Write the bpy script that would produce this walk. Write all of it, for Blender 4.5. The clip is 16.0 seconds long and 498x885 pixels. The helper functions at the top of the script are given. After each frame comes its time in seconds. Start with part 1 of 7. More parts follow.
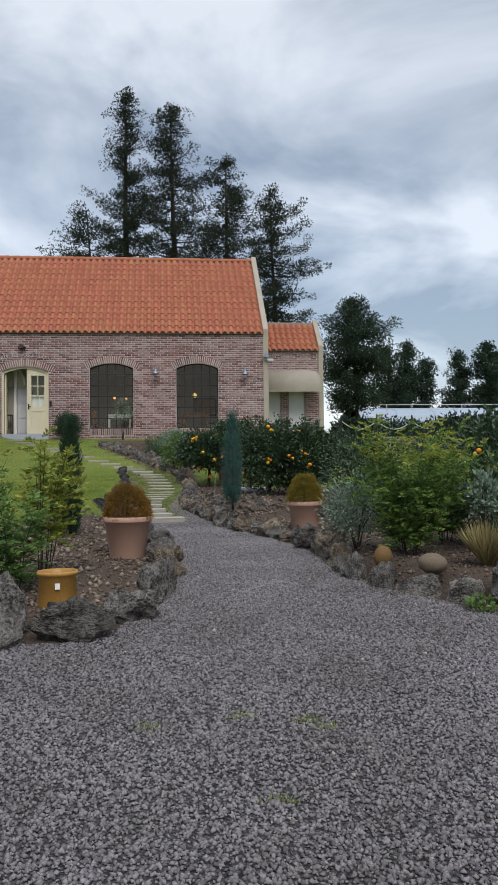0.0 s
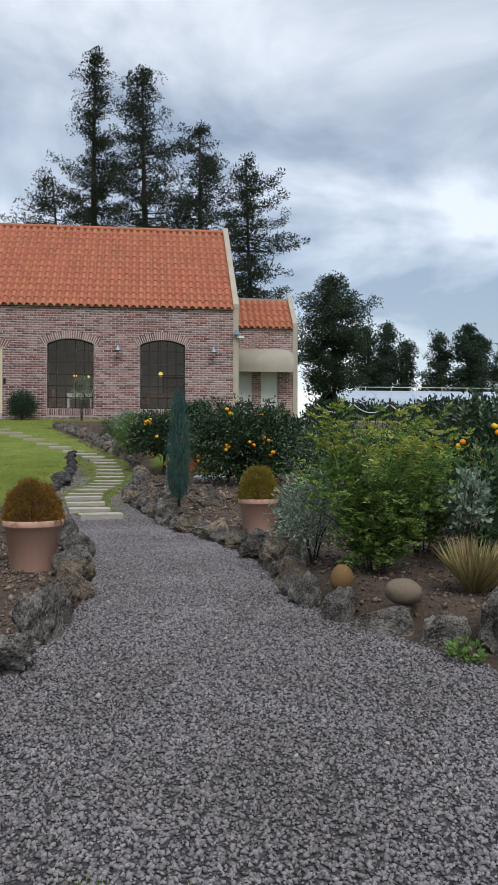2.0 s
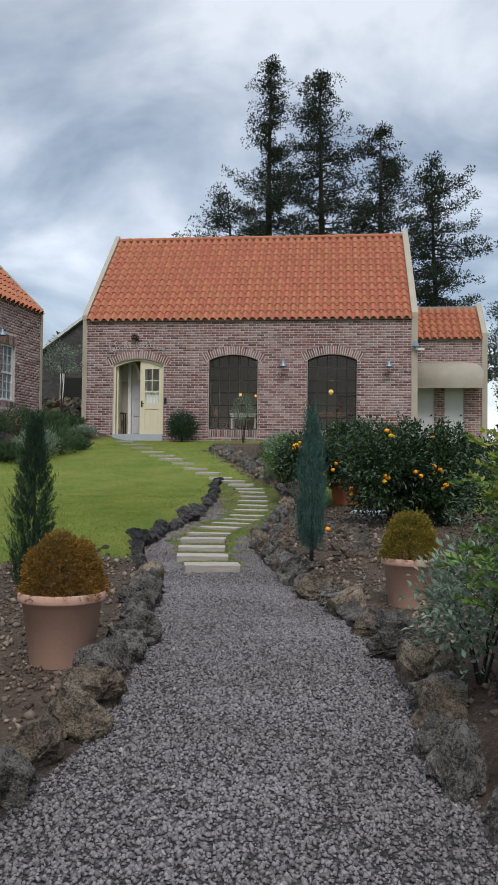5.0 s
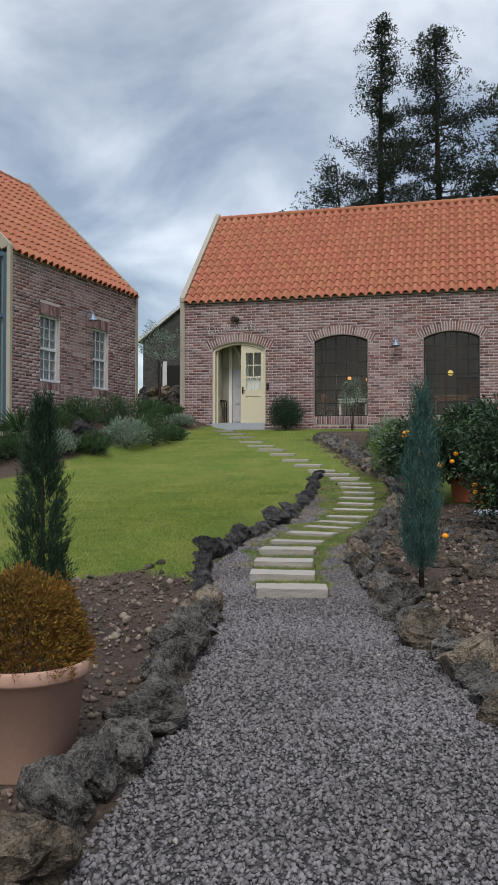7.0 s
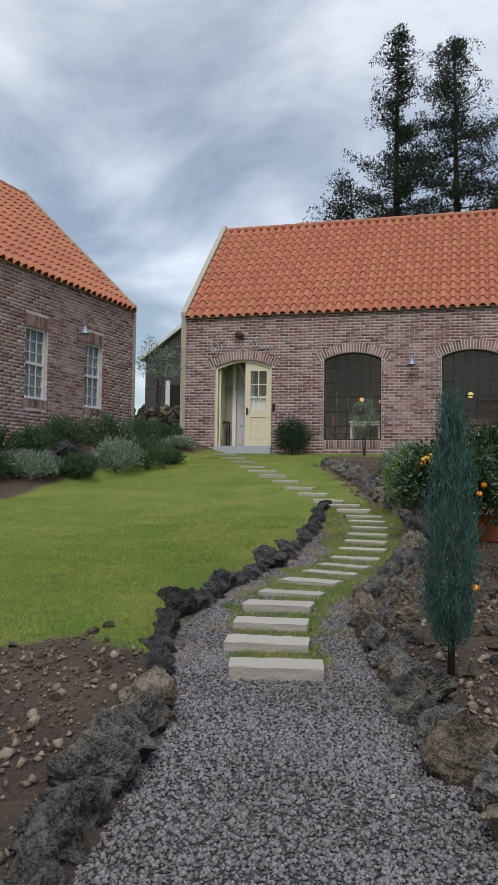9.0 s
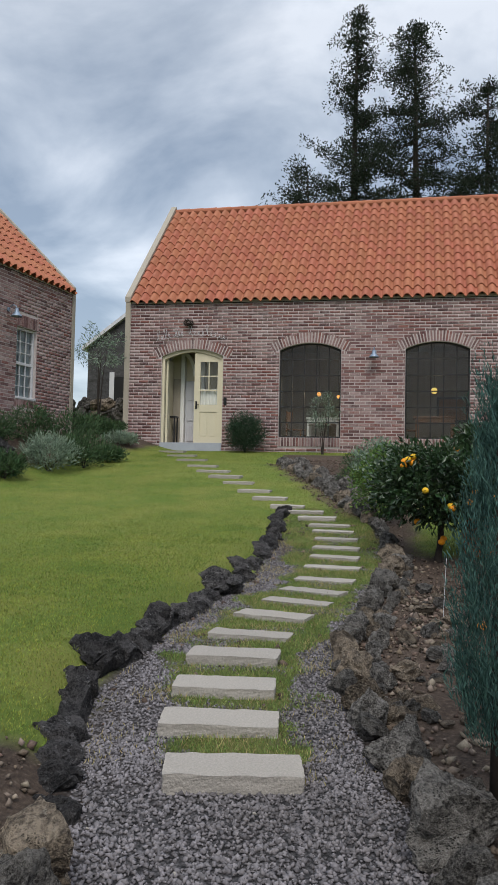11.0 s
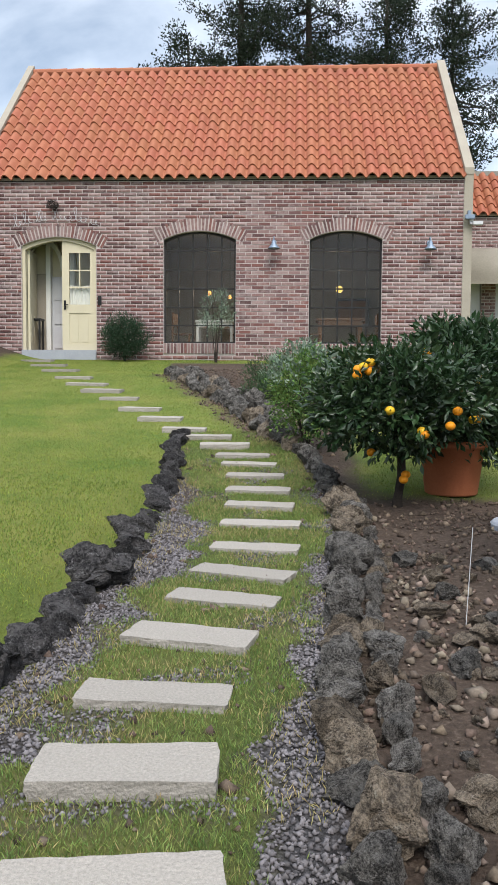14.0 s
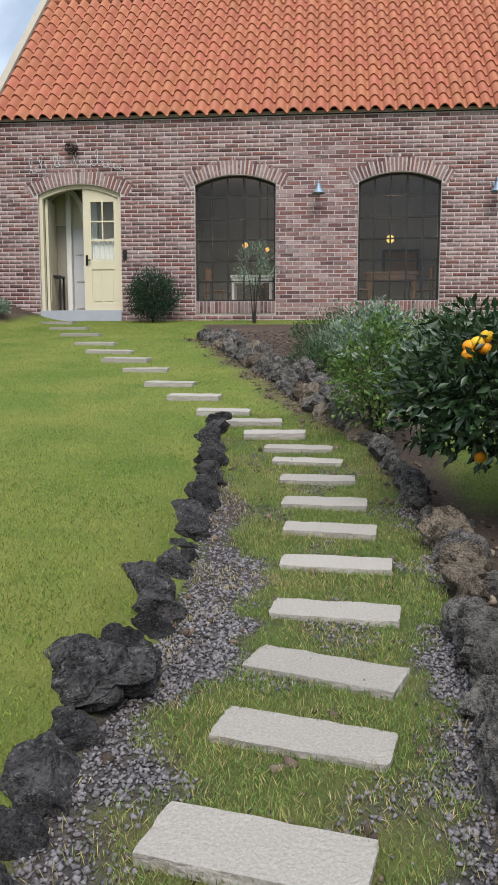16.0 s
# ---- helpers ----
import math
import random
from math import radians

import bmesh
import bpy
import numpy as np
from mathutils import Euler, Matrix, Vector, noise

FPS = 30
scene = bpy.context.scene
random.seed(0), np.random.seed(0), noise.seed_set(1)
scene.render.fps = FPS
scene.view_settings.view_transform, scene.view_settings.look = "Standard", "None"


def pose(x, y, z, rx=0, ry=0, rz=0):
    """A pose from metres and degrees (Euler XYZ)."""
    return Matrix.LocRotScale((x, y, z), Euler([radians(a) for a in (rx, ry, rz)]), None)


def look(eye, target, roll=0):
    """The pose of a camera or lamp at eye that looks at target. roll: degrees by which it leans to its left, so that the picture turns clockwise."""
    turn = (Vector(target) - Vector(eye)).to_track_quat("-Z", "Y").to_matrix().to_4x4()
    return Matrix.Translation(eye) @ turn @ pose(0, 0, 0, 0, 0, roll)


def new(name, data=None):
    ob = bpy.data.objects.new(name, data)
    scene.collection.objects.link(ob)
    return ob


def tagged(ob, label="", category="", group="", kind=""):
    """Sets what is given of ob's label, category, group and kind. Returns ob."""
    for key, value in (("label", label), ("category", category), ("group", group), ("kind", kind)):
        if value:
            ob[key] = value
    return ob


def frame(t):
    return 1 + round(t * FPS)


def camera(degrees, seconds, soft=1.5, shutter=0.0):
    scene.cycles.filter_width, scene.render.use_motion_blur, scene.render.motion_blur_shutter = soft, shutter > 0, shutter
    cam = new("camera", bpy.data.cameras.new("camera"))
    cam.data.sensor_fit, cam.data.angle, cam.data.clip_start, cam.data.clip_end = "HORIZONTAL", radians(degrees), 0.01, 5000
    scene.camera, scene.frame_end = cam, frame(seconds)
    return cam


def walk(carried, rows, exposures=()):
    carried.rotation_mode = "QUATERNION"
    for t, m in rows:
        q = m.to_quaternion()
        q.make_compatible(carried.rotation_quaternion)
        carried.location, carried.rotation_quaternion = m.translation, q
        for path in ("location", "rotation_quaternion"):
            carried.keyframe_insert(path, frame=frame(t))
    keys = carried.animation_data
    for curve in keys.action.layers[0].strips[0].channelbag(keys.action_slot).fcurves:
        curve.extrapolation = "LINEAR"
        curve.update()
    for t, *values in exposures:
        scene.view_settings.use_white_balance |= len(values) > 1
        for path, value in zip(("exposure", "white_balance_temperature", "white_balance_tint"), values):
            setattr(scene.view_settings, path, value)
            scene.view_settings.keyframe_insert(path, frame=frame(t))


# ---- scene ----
cam = camera(34.2, 16.0, soft=1.0)
PATH = [
    (0, (0.231, 0.942, 1.428), (0.441, 2.930, 1.490), -0.67),
    (0.5, (0.398, 1.321, 1.446), (0.601, 3.311, 1.488), -0.79),
    (1, (0.576, 1.699, 1.490), (0.772, 3.689, 1.513), 1.28),
    (1.5, (0.676, 2.063, 1.503), (0.867, 4.054, 1.519), 0.66),
    (2, (0.780, 2.437, 1.538), (1.038, 4.420, 1.552), -0.00),
    (2.5, (0.936, 2.849, 1.568), (1.131, 4.839, 1.589), -0.42),
    (3, (1.065, 3.202, 1.576), (1.250, 5.193, 1.597), 0.14),
    (3.5, (1.155, 3.584, 1.603), (1.304, 5.579, 1.633), 0.52),
    (4, (1.273, 3.964, 1.647), (1.246, 5.962, 1.717), 0.31),
    (4.2, (1.313, 4.110, 1.661), (1.244, 6.108, 1.737), 0.26),
    (6.3, (1.493, 6.059, 1.671), (1.113, 8.022, 1.682), 0.48),
    (6.5, (1.483, 6.216, 1.680), (1.085, 8.176, 1.686), 0.22),
    (7, (1.465, 6.624, 1.716), (0.970, 8.561, 1.749), 0.08),
    (7.5, (1.398, 7.001, 1.724), (0.853, 8.924, 1.786), 0.00),
    (8, (1.331, 7.374, 1.748), (0.786, 9.296, 1.842), 0.40),
    (8.2, (1.328, 7.525, 1.748), (0.788, 9.448, 1.849), 0.51),
    (10.3, (1.121, 9.101, 1.823), (0.622, 11.036, 1.892), 1.46),
    (10.5, (1.058, 9.243, 1.821), (0.571, 11.181, 1.896), 1.60),
    (11, (0.930, 9.582, 1.838), (0.525, 11.538, 1.923), 1.19),
    (11.5, (0.826, 9.965, 1.866), (0.475, 11.933, 1.947), 0.68),
    (12, (0.692, 10.349, 1.859), (0.421, 12.329, 1.925), 0.36),
    (12.5, (0.584, 10.717, 1.878), (0.415, 12.710, 1.929), 0.31),
    (13, (0.519, 11.124, 1.898), (0.303, 13.112, 1.939), 0.85),
    (13.5, (0.449, 11.541, 1.886), (0.297, 13.534, 1.817), 0.97),
    (14, (0.390, 11.927, 1.885), (0.282, 13.919, 1.751), 0.43),
    (14.5, (0.337, 12.321, 1.931), (0.173, 14.305, 1.745), -0.17),
    (15, (0.282, 12.705, 1.949), (0.106, 14.674, 1.648), -0.11),
    (15.5, (0.208, 13.032, 1.978), (0.016, 14.990, 1.623), -0.27),
    (16, (0.130, 13.390, 2.033), (-0.055, 15.366, 1.788), -0.04),
]
walk(cam, [(t, look(eye, target, roll)) for t, eye, target, roll in PATH],
     [(0, 0.0), (0.5, 0.1), (2, 0.1), (3.5, -0.04), (4, -0.03), (6.5, 0.12), (7, 0.0), (11, 0.02), (12, 0.18), (12.5, 0.3), (13, -0.03), (13.5, 0.42), (14, 0.62), (15, 0.55), (16, 0.52)])

# ---- world, sun ----
world = bpy.data.worlds.new("overcast_sky")
scene.world = world
world.use_nodes = True
wn, wl = world.node_tree.nodes, world.node_tree.links
wn.clear()
SUN_EL, SUN_AZ = 50.0, 168.0  # degrees above the horizon; compass degrees, y is north


def wnode(kind, **values):
    n = wn.new(kind)
    for key, value in values.items():
        n.inputs[key].default_value = value
    return n


sky = wn.new("ShaderNodeTexSky")
sky.sky_type, sky.sun_disc = "NISHITA", False
sky.sun_elevation, sky.sun_rotation = radians(SUN_EL), radians(SUN_AZ)
coord = wn.new("ShaderNodeTexCoord")
split = wn.new("ShaderNodeSeparateXYZ")
wl.new(coord.outputs["Generated"], split.inputs[0])
# a layer of cloud on a plane overhead: the direction divided by its height
lift = wn.new("ShaderNodeMath"); lift.operation = "ADD"; lift.inputs[1].default_value = 0.34
wl.new(split.outputs["Z"], lift.inputs[0])
flat = wn.new("ShaderNodeVectorMath"); flat.operation = "DIVIDE"
spread = wn.new("ShaderNodeCombineXYZ")
for i in range(3):
    wl.new(lift.outputs[0], spread.inputs[i])
wl.new(coord.outputs["Generated"], flat.inputs[0]); wl.new(spread.outputs[0], flat.inputs[1])
turn = wn.new("ShaderNodeMapping"); turn.inputs["Scale"].default_value = (1.0, 1.05, 1.0)
turn.inputs["Location"].default_value = (2.35, 0.78, 0.0)
wl.new(flat.outputs[0], turn.inputs[0])
big = wnode("ShaderNodeTexNoise", Scale=2.0, Detail=8.0, Roughness=0.52, Distortion=0.35)
wl.new(turn.outputs[0], big.inputs["Vector"])
tone = wn.new("ShaderNodeValToRGB")
tone.color_ramp.elements[0].position, tone.color_ramp.elements[0].color = 0.42, (0.265, 0.31, 0.37, 1)
tone.color_ramp.elements[1].position, tone.color_ramp.elements[1].color = 0.64, (0.80, 0.83, 0.87, 1)
mid = tone.color_ramp.elements.new(0.52); mid.color = (0.48, 0.525, 0.58, 1)
wl.new(big.outputs["Fac"], tone.inputs[0])
# an overcast sky is brightest overhead
rise = wn.new("ShaderNodeMapRange")
for key, value in (("From Min", 0.5), ("From Max", 1.0), ("To Min", 0.92), ("To Max", 2.9)):
    rise.inputs[key].default_value = value
wl.new(split.outputs["Z"], rise.inputs["Value"])
cloud = wn.new("ShaderNodeVectorMath"); cloud.operation = "SCALE"
wl.new(tone.outputs[0], cloud.inputs[0]); wl.new(rise.outputs[0], cloud.inputs["Scale"])
bg_sky = wnode("ShaderNodeBackground", Strength=0.05)
bg_cloud = wnode("ShaderNodeBackground", Strength=0.95)
add = wn.new("ShaderNodeAddShader")
out = wn.new("ShaderNodeOutputWorld")
wl.new(sky.outputs[0], bg_sky.inputs[0]); wl.new(cloud.outputs[0], bg_cloud.inputs[0])
wl.new(bg_sky.outputs[0], add.inputs[0]); wl.new(bg_cloud.outputs[0], add.inputs[1])
wl.new(add.outputs[0], out.inputs[0])

sun = new("sun", bpy.data.lights.new("sun", "SUN"))
sun.data.energy, sun.data.angle, sun.data.color = 2.15, radians(32), (1.0, 0.95, 0.89)
az, el = radians(SUN_AZ), radians(SUN_EL)
sun.matrix_world = look((60 * math.sin(az), 60 * math.cos(az), 60 * math.tan(el)), (0, 0, 0))

# ---- materials ----
def material(name, base, dark=None, scale=6.0, fine=60.0, rough=0.75, bump=0.3, bump_scale=None, metal=0.0, spec=0.22,
             per_object=0.0, per_island=0.0, hue=0.0, depth=0.01, sheen=0.0, through_light=0.0, fac=0.5):
    """A surface with two scales of colour variation, relief and, where asked, a tone of its own for each piece."""
    m = bpy.data.materials.new(name)
    m.use_nodes = True
    n, l = m.node_tree.nodes, m.node_tree.links
    b = n["Principled BSDF"]
    geo = n.new("ShaderNodeNewGeometry")
    tc = n.new("ShaderNodeTexCoord")
    dark = dark or tuple(c * 0.6 for c in base)

    def noise_at(s, detail=5.0):
        t = n.new("ShaderNodeTexNoise")
        t.inputs["Scale"].default_value, t.inputs["Detail"].default_value, t.inputs["Roughness"].default_value = s, detail, 0.6
        l.new(tc.outputs["Object"], t.inputs["Vector"])
        return t

    a, f = noise_at(scale), noise_at(fine)
    ramp = n.new("ShaderNodeValToRGB")
    ramp.color_ramp.elements[0].position, ramp.color_ramp.elements[1].position = fac - 0.2, fac + 0.2
    ramp.color_ramp.elements[0].color, ramp.color_ramp.elements[1].color = (*dark, 1), (*base, 1)
    both = n.new("ShaderNodeMath"); both.operation = "MULTIPLY_ADD"
    both.inputs[1].default_value, both.inputs[2].default_value = 0.5, 0.0
    l.new(f.outputs["Fac"], both.inputs[0])
    half = n.new("ShaderNodeMath"); half.operation = "MULTIPLY_ADD"; half.inputs[1].default_value = 0.5
    l.new(a.outputs["Fac"], half.inputs[0]); l.new(both.outputs[0], half.inputs[2])
    l.new(half.outputs[0], ramp.inputs[0])
    col = ramp.outputs[0]
    if per_object or per_island or hue:
        src = geo.outputs["Random Per Island"]
        if per_object:
            src = n.new("ShaderNodeObjectInfo").outputs["Random"]
        amount = per_object or per_island
        hsv = n.new("ShaderNodeHueSaturation")
        val = n.new("ShaderNodeMapRange")
        val.inputs["To Min"].default_value, val.inputs["To Max"].default_value = 1 - amount, 1 + amount
        l.new(src, val.inputs["Value"])
        l.new(val.outputs[0], hsv.inputs["Value"])
        if hue:
            w = n.new("ShaderNodeTexWhiteNoise"); w.noise_dimensions = "1D"
            l.new(src, w.inputs["W"])
            hr = n.new("ShaderNodeMapRange")
            hr.inputs["To Min"].default_value, hr.inputs["To Max"].default_value = 0.5 - hue, 0.5 + hue
            l.new(w.outputs["Value"], hr.inputs["Value"]); l.new(hr.outputs[0], hsv.inputs["Hue"])
        l.new(col, hsv.inputs["Color"])
        col = hsv.outputs[0]
    l.new(col, b.inputs["Base Color"])
    b.inputs["Roughness"].default_value, b.inputs["Metallic"].default_value = rough, metal
    b.inputs["Specular IOR Level"].default_value = spec
    if bump:
        bn = n.new("ShaderNodeBump")
        bn.inputs["Strength"].default_value, bn.inputs["Distance"].default_value = bump, depth
        src = noise_at(bump_scale).outputs["Fac"] if bump_scale else half.outputs[0]
        l.new(src, bn.inputs["Height"]); l.new(bn.outputs[0], b.inputs["Normal"])
    if through_light:
        tr = n.new("ShaderNodeBsdfTranslucent")
        l.new(col, tr.inputs["Color"])
        mix = n.new("ShaderNodeMixShader"); mix.inputs[0].default_value = through_light
        l.new(b.outputs[0], mix.inputs[1]); l.new(tr.outputs[0], mix.inputs[2])
        l.new(mix.outputs[0], n["Material Output"].inputs[0])
    return m


def glass_material(name, tint=(0.9, 0.95, 0.95), rough=0.02):
    m = bpy.data.materials.new(name)
    m.use_nodes = True
    n, l = m.node_tree.nodes, m.node_tree.links
    n.remove(n["Principled BSDF"])
    fres = n.new("ShaderNodeFresnel"); fres.inputs[0].default_value = 1.5
    clear, gloss, mix = n.new("ShaderNodeBsdfTransparent"), n.new("ShaderNodeBsdfGlossy"), n.new("ShaderNodeMixShader")
    clear.inputs[0].default_value, gloss.inputs["Roughness"].default_value = (*tint, 1), rough
    wave = n.new("ShaderNodeTexNoise"); wave.inputs["Scale"].default_value = 1.5
    bn = n.new("ShaderNodeBump"); bn.inputs["Strength"].default_value, bn.inputs["Distance"].default_value = 0.1, 0.01
    l.new(wave.outputs["Fac"], bn.inputs["Height"]); l.new(bn.outputs[0], gloss.inputs["Normal"])
    l.new(fres.outputs[0], mix.inputs[0]); l.new(clear.outputs[0], mix.inputs[1]); l.new(gloss.outputs[0], mix.inputs[2])
    l.new(mix.outputs[0], n["Material Output"].inputs[0])
    return m


def glow_material(name, colour, strength):
    m = bpy.data.materials.new(name)
    m.use_nodes = True
    b = m.node_tree.nodes["Principled BSDF"]
    b.inputs["Emission Color"].default_value, b.inputs["Emission Strength"].default_value = (*colour, 1), strength
    b.inputs["Base Color"].default_value = (*colour, 1)
    return m


def brick_material(name, per_object):
    """Old brick: purple-brown to red, part of the faces washed with pale lime."""
    m = bpy.data.materials.new(name)
    m.use_nodes = True
    n, l = m.node_tree.nodes, m.node_tree.links
    b = n["Principled BSDF"]
    tc, geo = n.new("ShaderNodeTexCoord"), n.new("ShaderNodeNewGeometry")
    rnd = n.new("ShaderNodeObjectInfo").outputs["Random"] if per_object else geo.outputs["Random Per Island"]
    ramp = n.new("ShaderNodeValToRGB")
    e = ramp.color_ramp.elements
    e[0].position, e[0].color = 0.0, (0.072, 0.037, 0.037, 1)
    e[1].position, e[1].color = 1.0, (0.27, 0.19, 0.18, 1)
    for p, c in ((0.2, (0.115, 0.052, 0.05)), (0.38, (0.18, 0.074, 0.062)), (0.55, (0.12, 0.066, 0.066)), (0.7, (0.235, 0.148, 0.14)), (0.85, (0.17, 0.087, 0.08))):
        x = e.new(p); x.color = (*c, 1)
    l.new(rnd, ramp.inputs[0])
    pos = geo.outputs["Position"]

    def noise_at(s, detail=6.0):
        t = n.new("ShaderNodeTexNoise")
        t.inputs["Scale"].default_value, t.inputs["Detail"].default_value, t.inputs["Roughness"].default_value = s, detail, 0.65
        l.new(pos, t.inputs["Vector"])
        return t.outputs["Fac"]

    lime, patch, grit = noise_at(16.0), noise_at(1.1, 3.0), noise_at(90.0)
    tot = n.new("ShaderNodeMath"); tot.operation = "ADD"
    l.new(lime, tot.inputs[0])
    w = n.new("ShaderNodeTexWhiteNoise"); w.noise_dimensions = "1D"; l.new(rnd, w.inputs["W"])
    ww = n.new("ShaderNodeMath"); ww.operation = "MULTIPLY"; ww.inputs[1].default_value = 0.3
    l.new(w.outputs["Value"], ww.inputs[0]); l.new(ww.outputs[0], tot.inputs[1])
    tot2 = n.new("ShaderNodeMath"); tot2.operation = "MULTIPLY_ADD"; tot2.inputs[1].default_value = 0.55
    l.new(patch, tot2.inputs[0]); l.new(tot.outputs[0], tot2.inputs[2])
    cover = n.new("ShaderNodeMapRange")
    for key, value in (("From Min", 0.86), ("From Max", 1.12), ("To Min", 0.0), ("To Max", 0.40)):
        cover.inputs[key].default_value = value
    l.new(tot2.outputs[0], cover.inputs["Value"])
    mix = n.new("ShaderNodeMix"); mix.data_type = "RGBA"
    l.new(cover.outputs[0], mix.inputs[0]); l.new(ramp.outputs[0], mix.inputs[6])
    mix.inputs[7].default_value = (0.42, 0.345, 0.33, 1)
    l.new(mix.outputs[2], b.inputs["Base Color"])
    b.inputs["Roughness"].default_value = 0.9
    bn = n.new("ShaderNodeBump"); bn.inputs["Strength"].default_value, bn.inputs["Distance"].default_value = 0.5, 0.004
    l.new(grit, bn.inputs["Height"]); l.new(bn.outputs[0], b.inputs["Normal"])
    return m


BRICK_OB, BRICK_ISLE = brick_material("old_brick", True), brick_material("old_brick_far", False)
MORTAR = material("lime_mortar", (0.52, 0.46, 0.44), (0.34, 0.295, 0.285), 5, 40, 0.95, 0.4)
TILE_OB = material("clay_roof_tile", (0.355, 0.132, 0.075), (0.28, 0.098, 0.053), 3, 40, 0.75, 0.12, per_object=0.08, hue=0.006)
TILE_ISLE = material("clay_roof_tile_far", (0.355, 0.132, 0.075), (0.28, 0.098, 0.053), 3, 40, 0.75, 0.12, per_island=0.08, hue=0.006)
RENDERED = material("cream_render", (0.36, 0.325, 0.265), (0.28, 0.25, 0.205), 2, 40, 0.9, 0.25)
CREAM = material("cream_door_paint", (0.57, 0.52, 0.38), (0.49, 0.445, 0.325), 3, 60, 0.5, 0.08)
PALE = material("pale_grey_paint", (0.55, 0.55, 0.565), (0.46, 0.46, 0.475), 3, 60, 0.5, 0.1)
WHITE = material("white_paint", (0.74, 0.74, 0.70), (0.64, 0.64, 0.61), 3, 60, 0.5, 0.1)
STEEL = material("dark_steel", (0.022, 0.022, 0.022), (0.012, 0.012, 0.012), 5, 80, 0.6, 0.1, spec=0.3)
BLACK = material("black_plastic", (0.02, 0.02, 0.02), None, 5, 80, 0.45, 0.05)
ZINC = material("galvanised_lamp", (0.24, 0.30, 0.38), (0.17, 0.215, 0.28), 8, 60, 0.45, 0.05, metal=0.4)
CONCRETE = material("blue_grey_concrete", (0.36, 0.38, 0.42), (0.27, 0.29, 0.33), 4, 60, 0.85, 0.3)
AWNING = material("beige_canvas", (0.32, 0.29, 0.24), (0.23, 0.21, 0.172), 2.5, 30, 0.85, 0.15)
BLUE_STEEL = material("blue_grey_steel", (0.055, 0.095, 0.13), (0.035, 0.065, 0.09), 5, 80, 0.5, 0.1)
# colour standing in for sky reflected in the sash panes
SKY_TONE = material("sky_reflection_tone", (0.36, 0.41, 0.46), (0.27, 0.32, 0.37), 3, 30, 0.9, 0.1)
# the rooms' dimness is put into this darkened wall colour
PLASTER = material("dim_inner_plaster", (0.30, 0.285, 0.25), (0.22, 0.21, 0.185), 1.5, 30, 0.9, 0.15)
WOOD = material("brown_wood", (0.22, 0.12, 0.06), (0.12, 0.06, 0.03), 5, 50, 0.55, 0.2)
GLASS = glass_material("window_glass", (0.92, 0.94, 0.92))
GLASS_BLUE = glass_material("tall_glass", (0.42, 0.56, 0.62))
GRANITE = material("pale_granite", (0.375, 0.345, 0.305), (0.17, 0.155, 0.136), 110, 380, 0.88, 1.0, fac=0.45, bump_scale=70, per_object=0.1, depth=0.008)


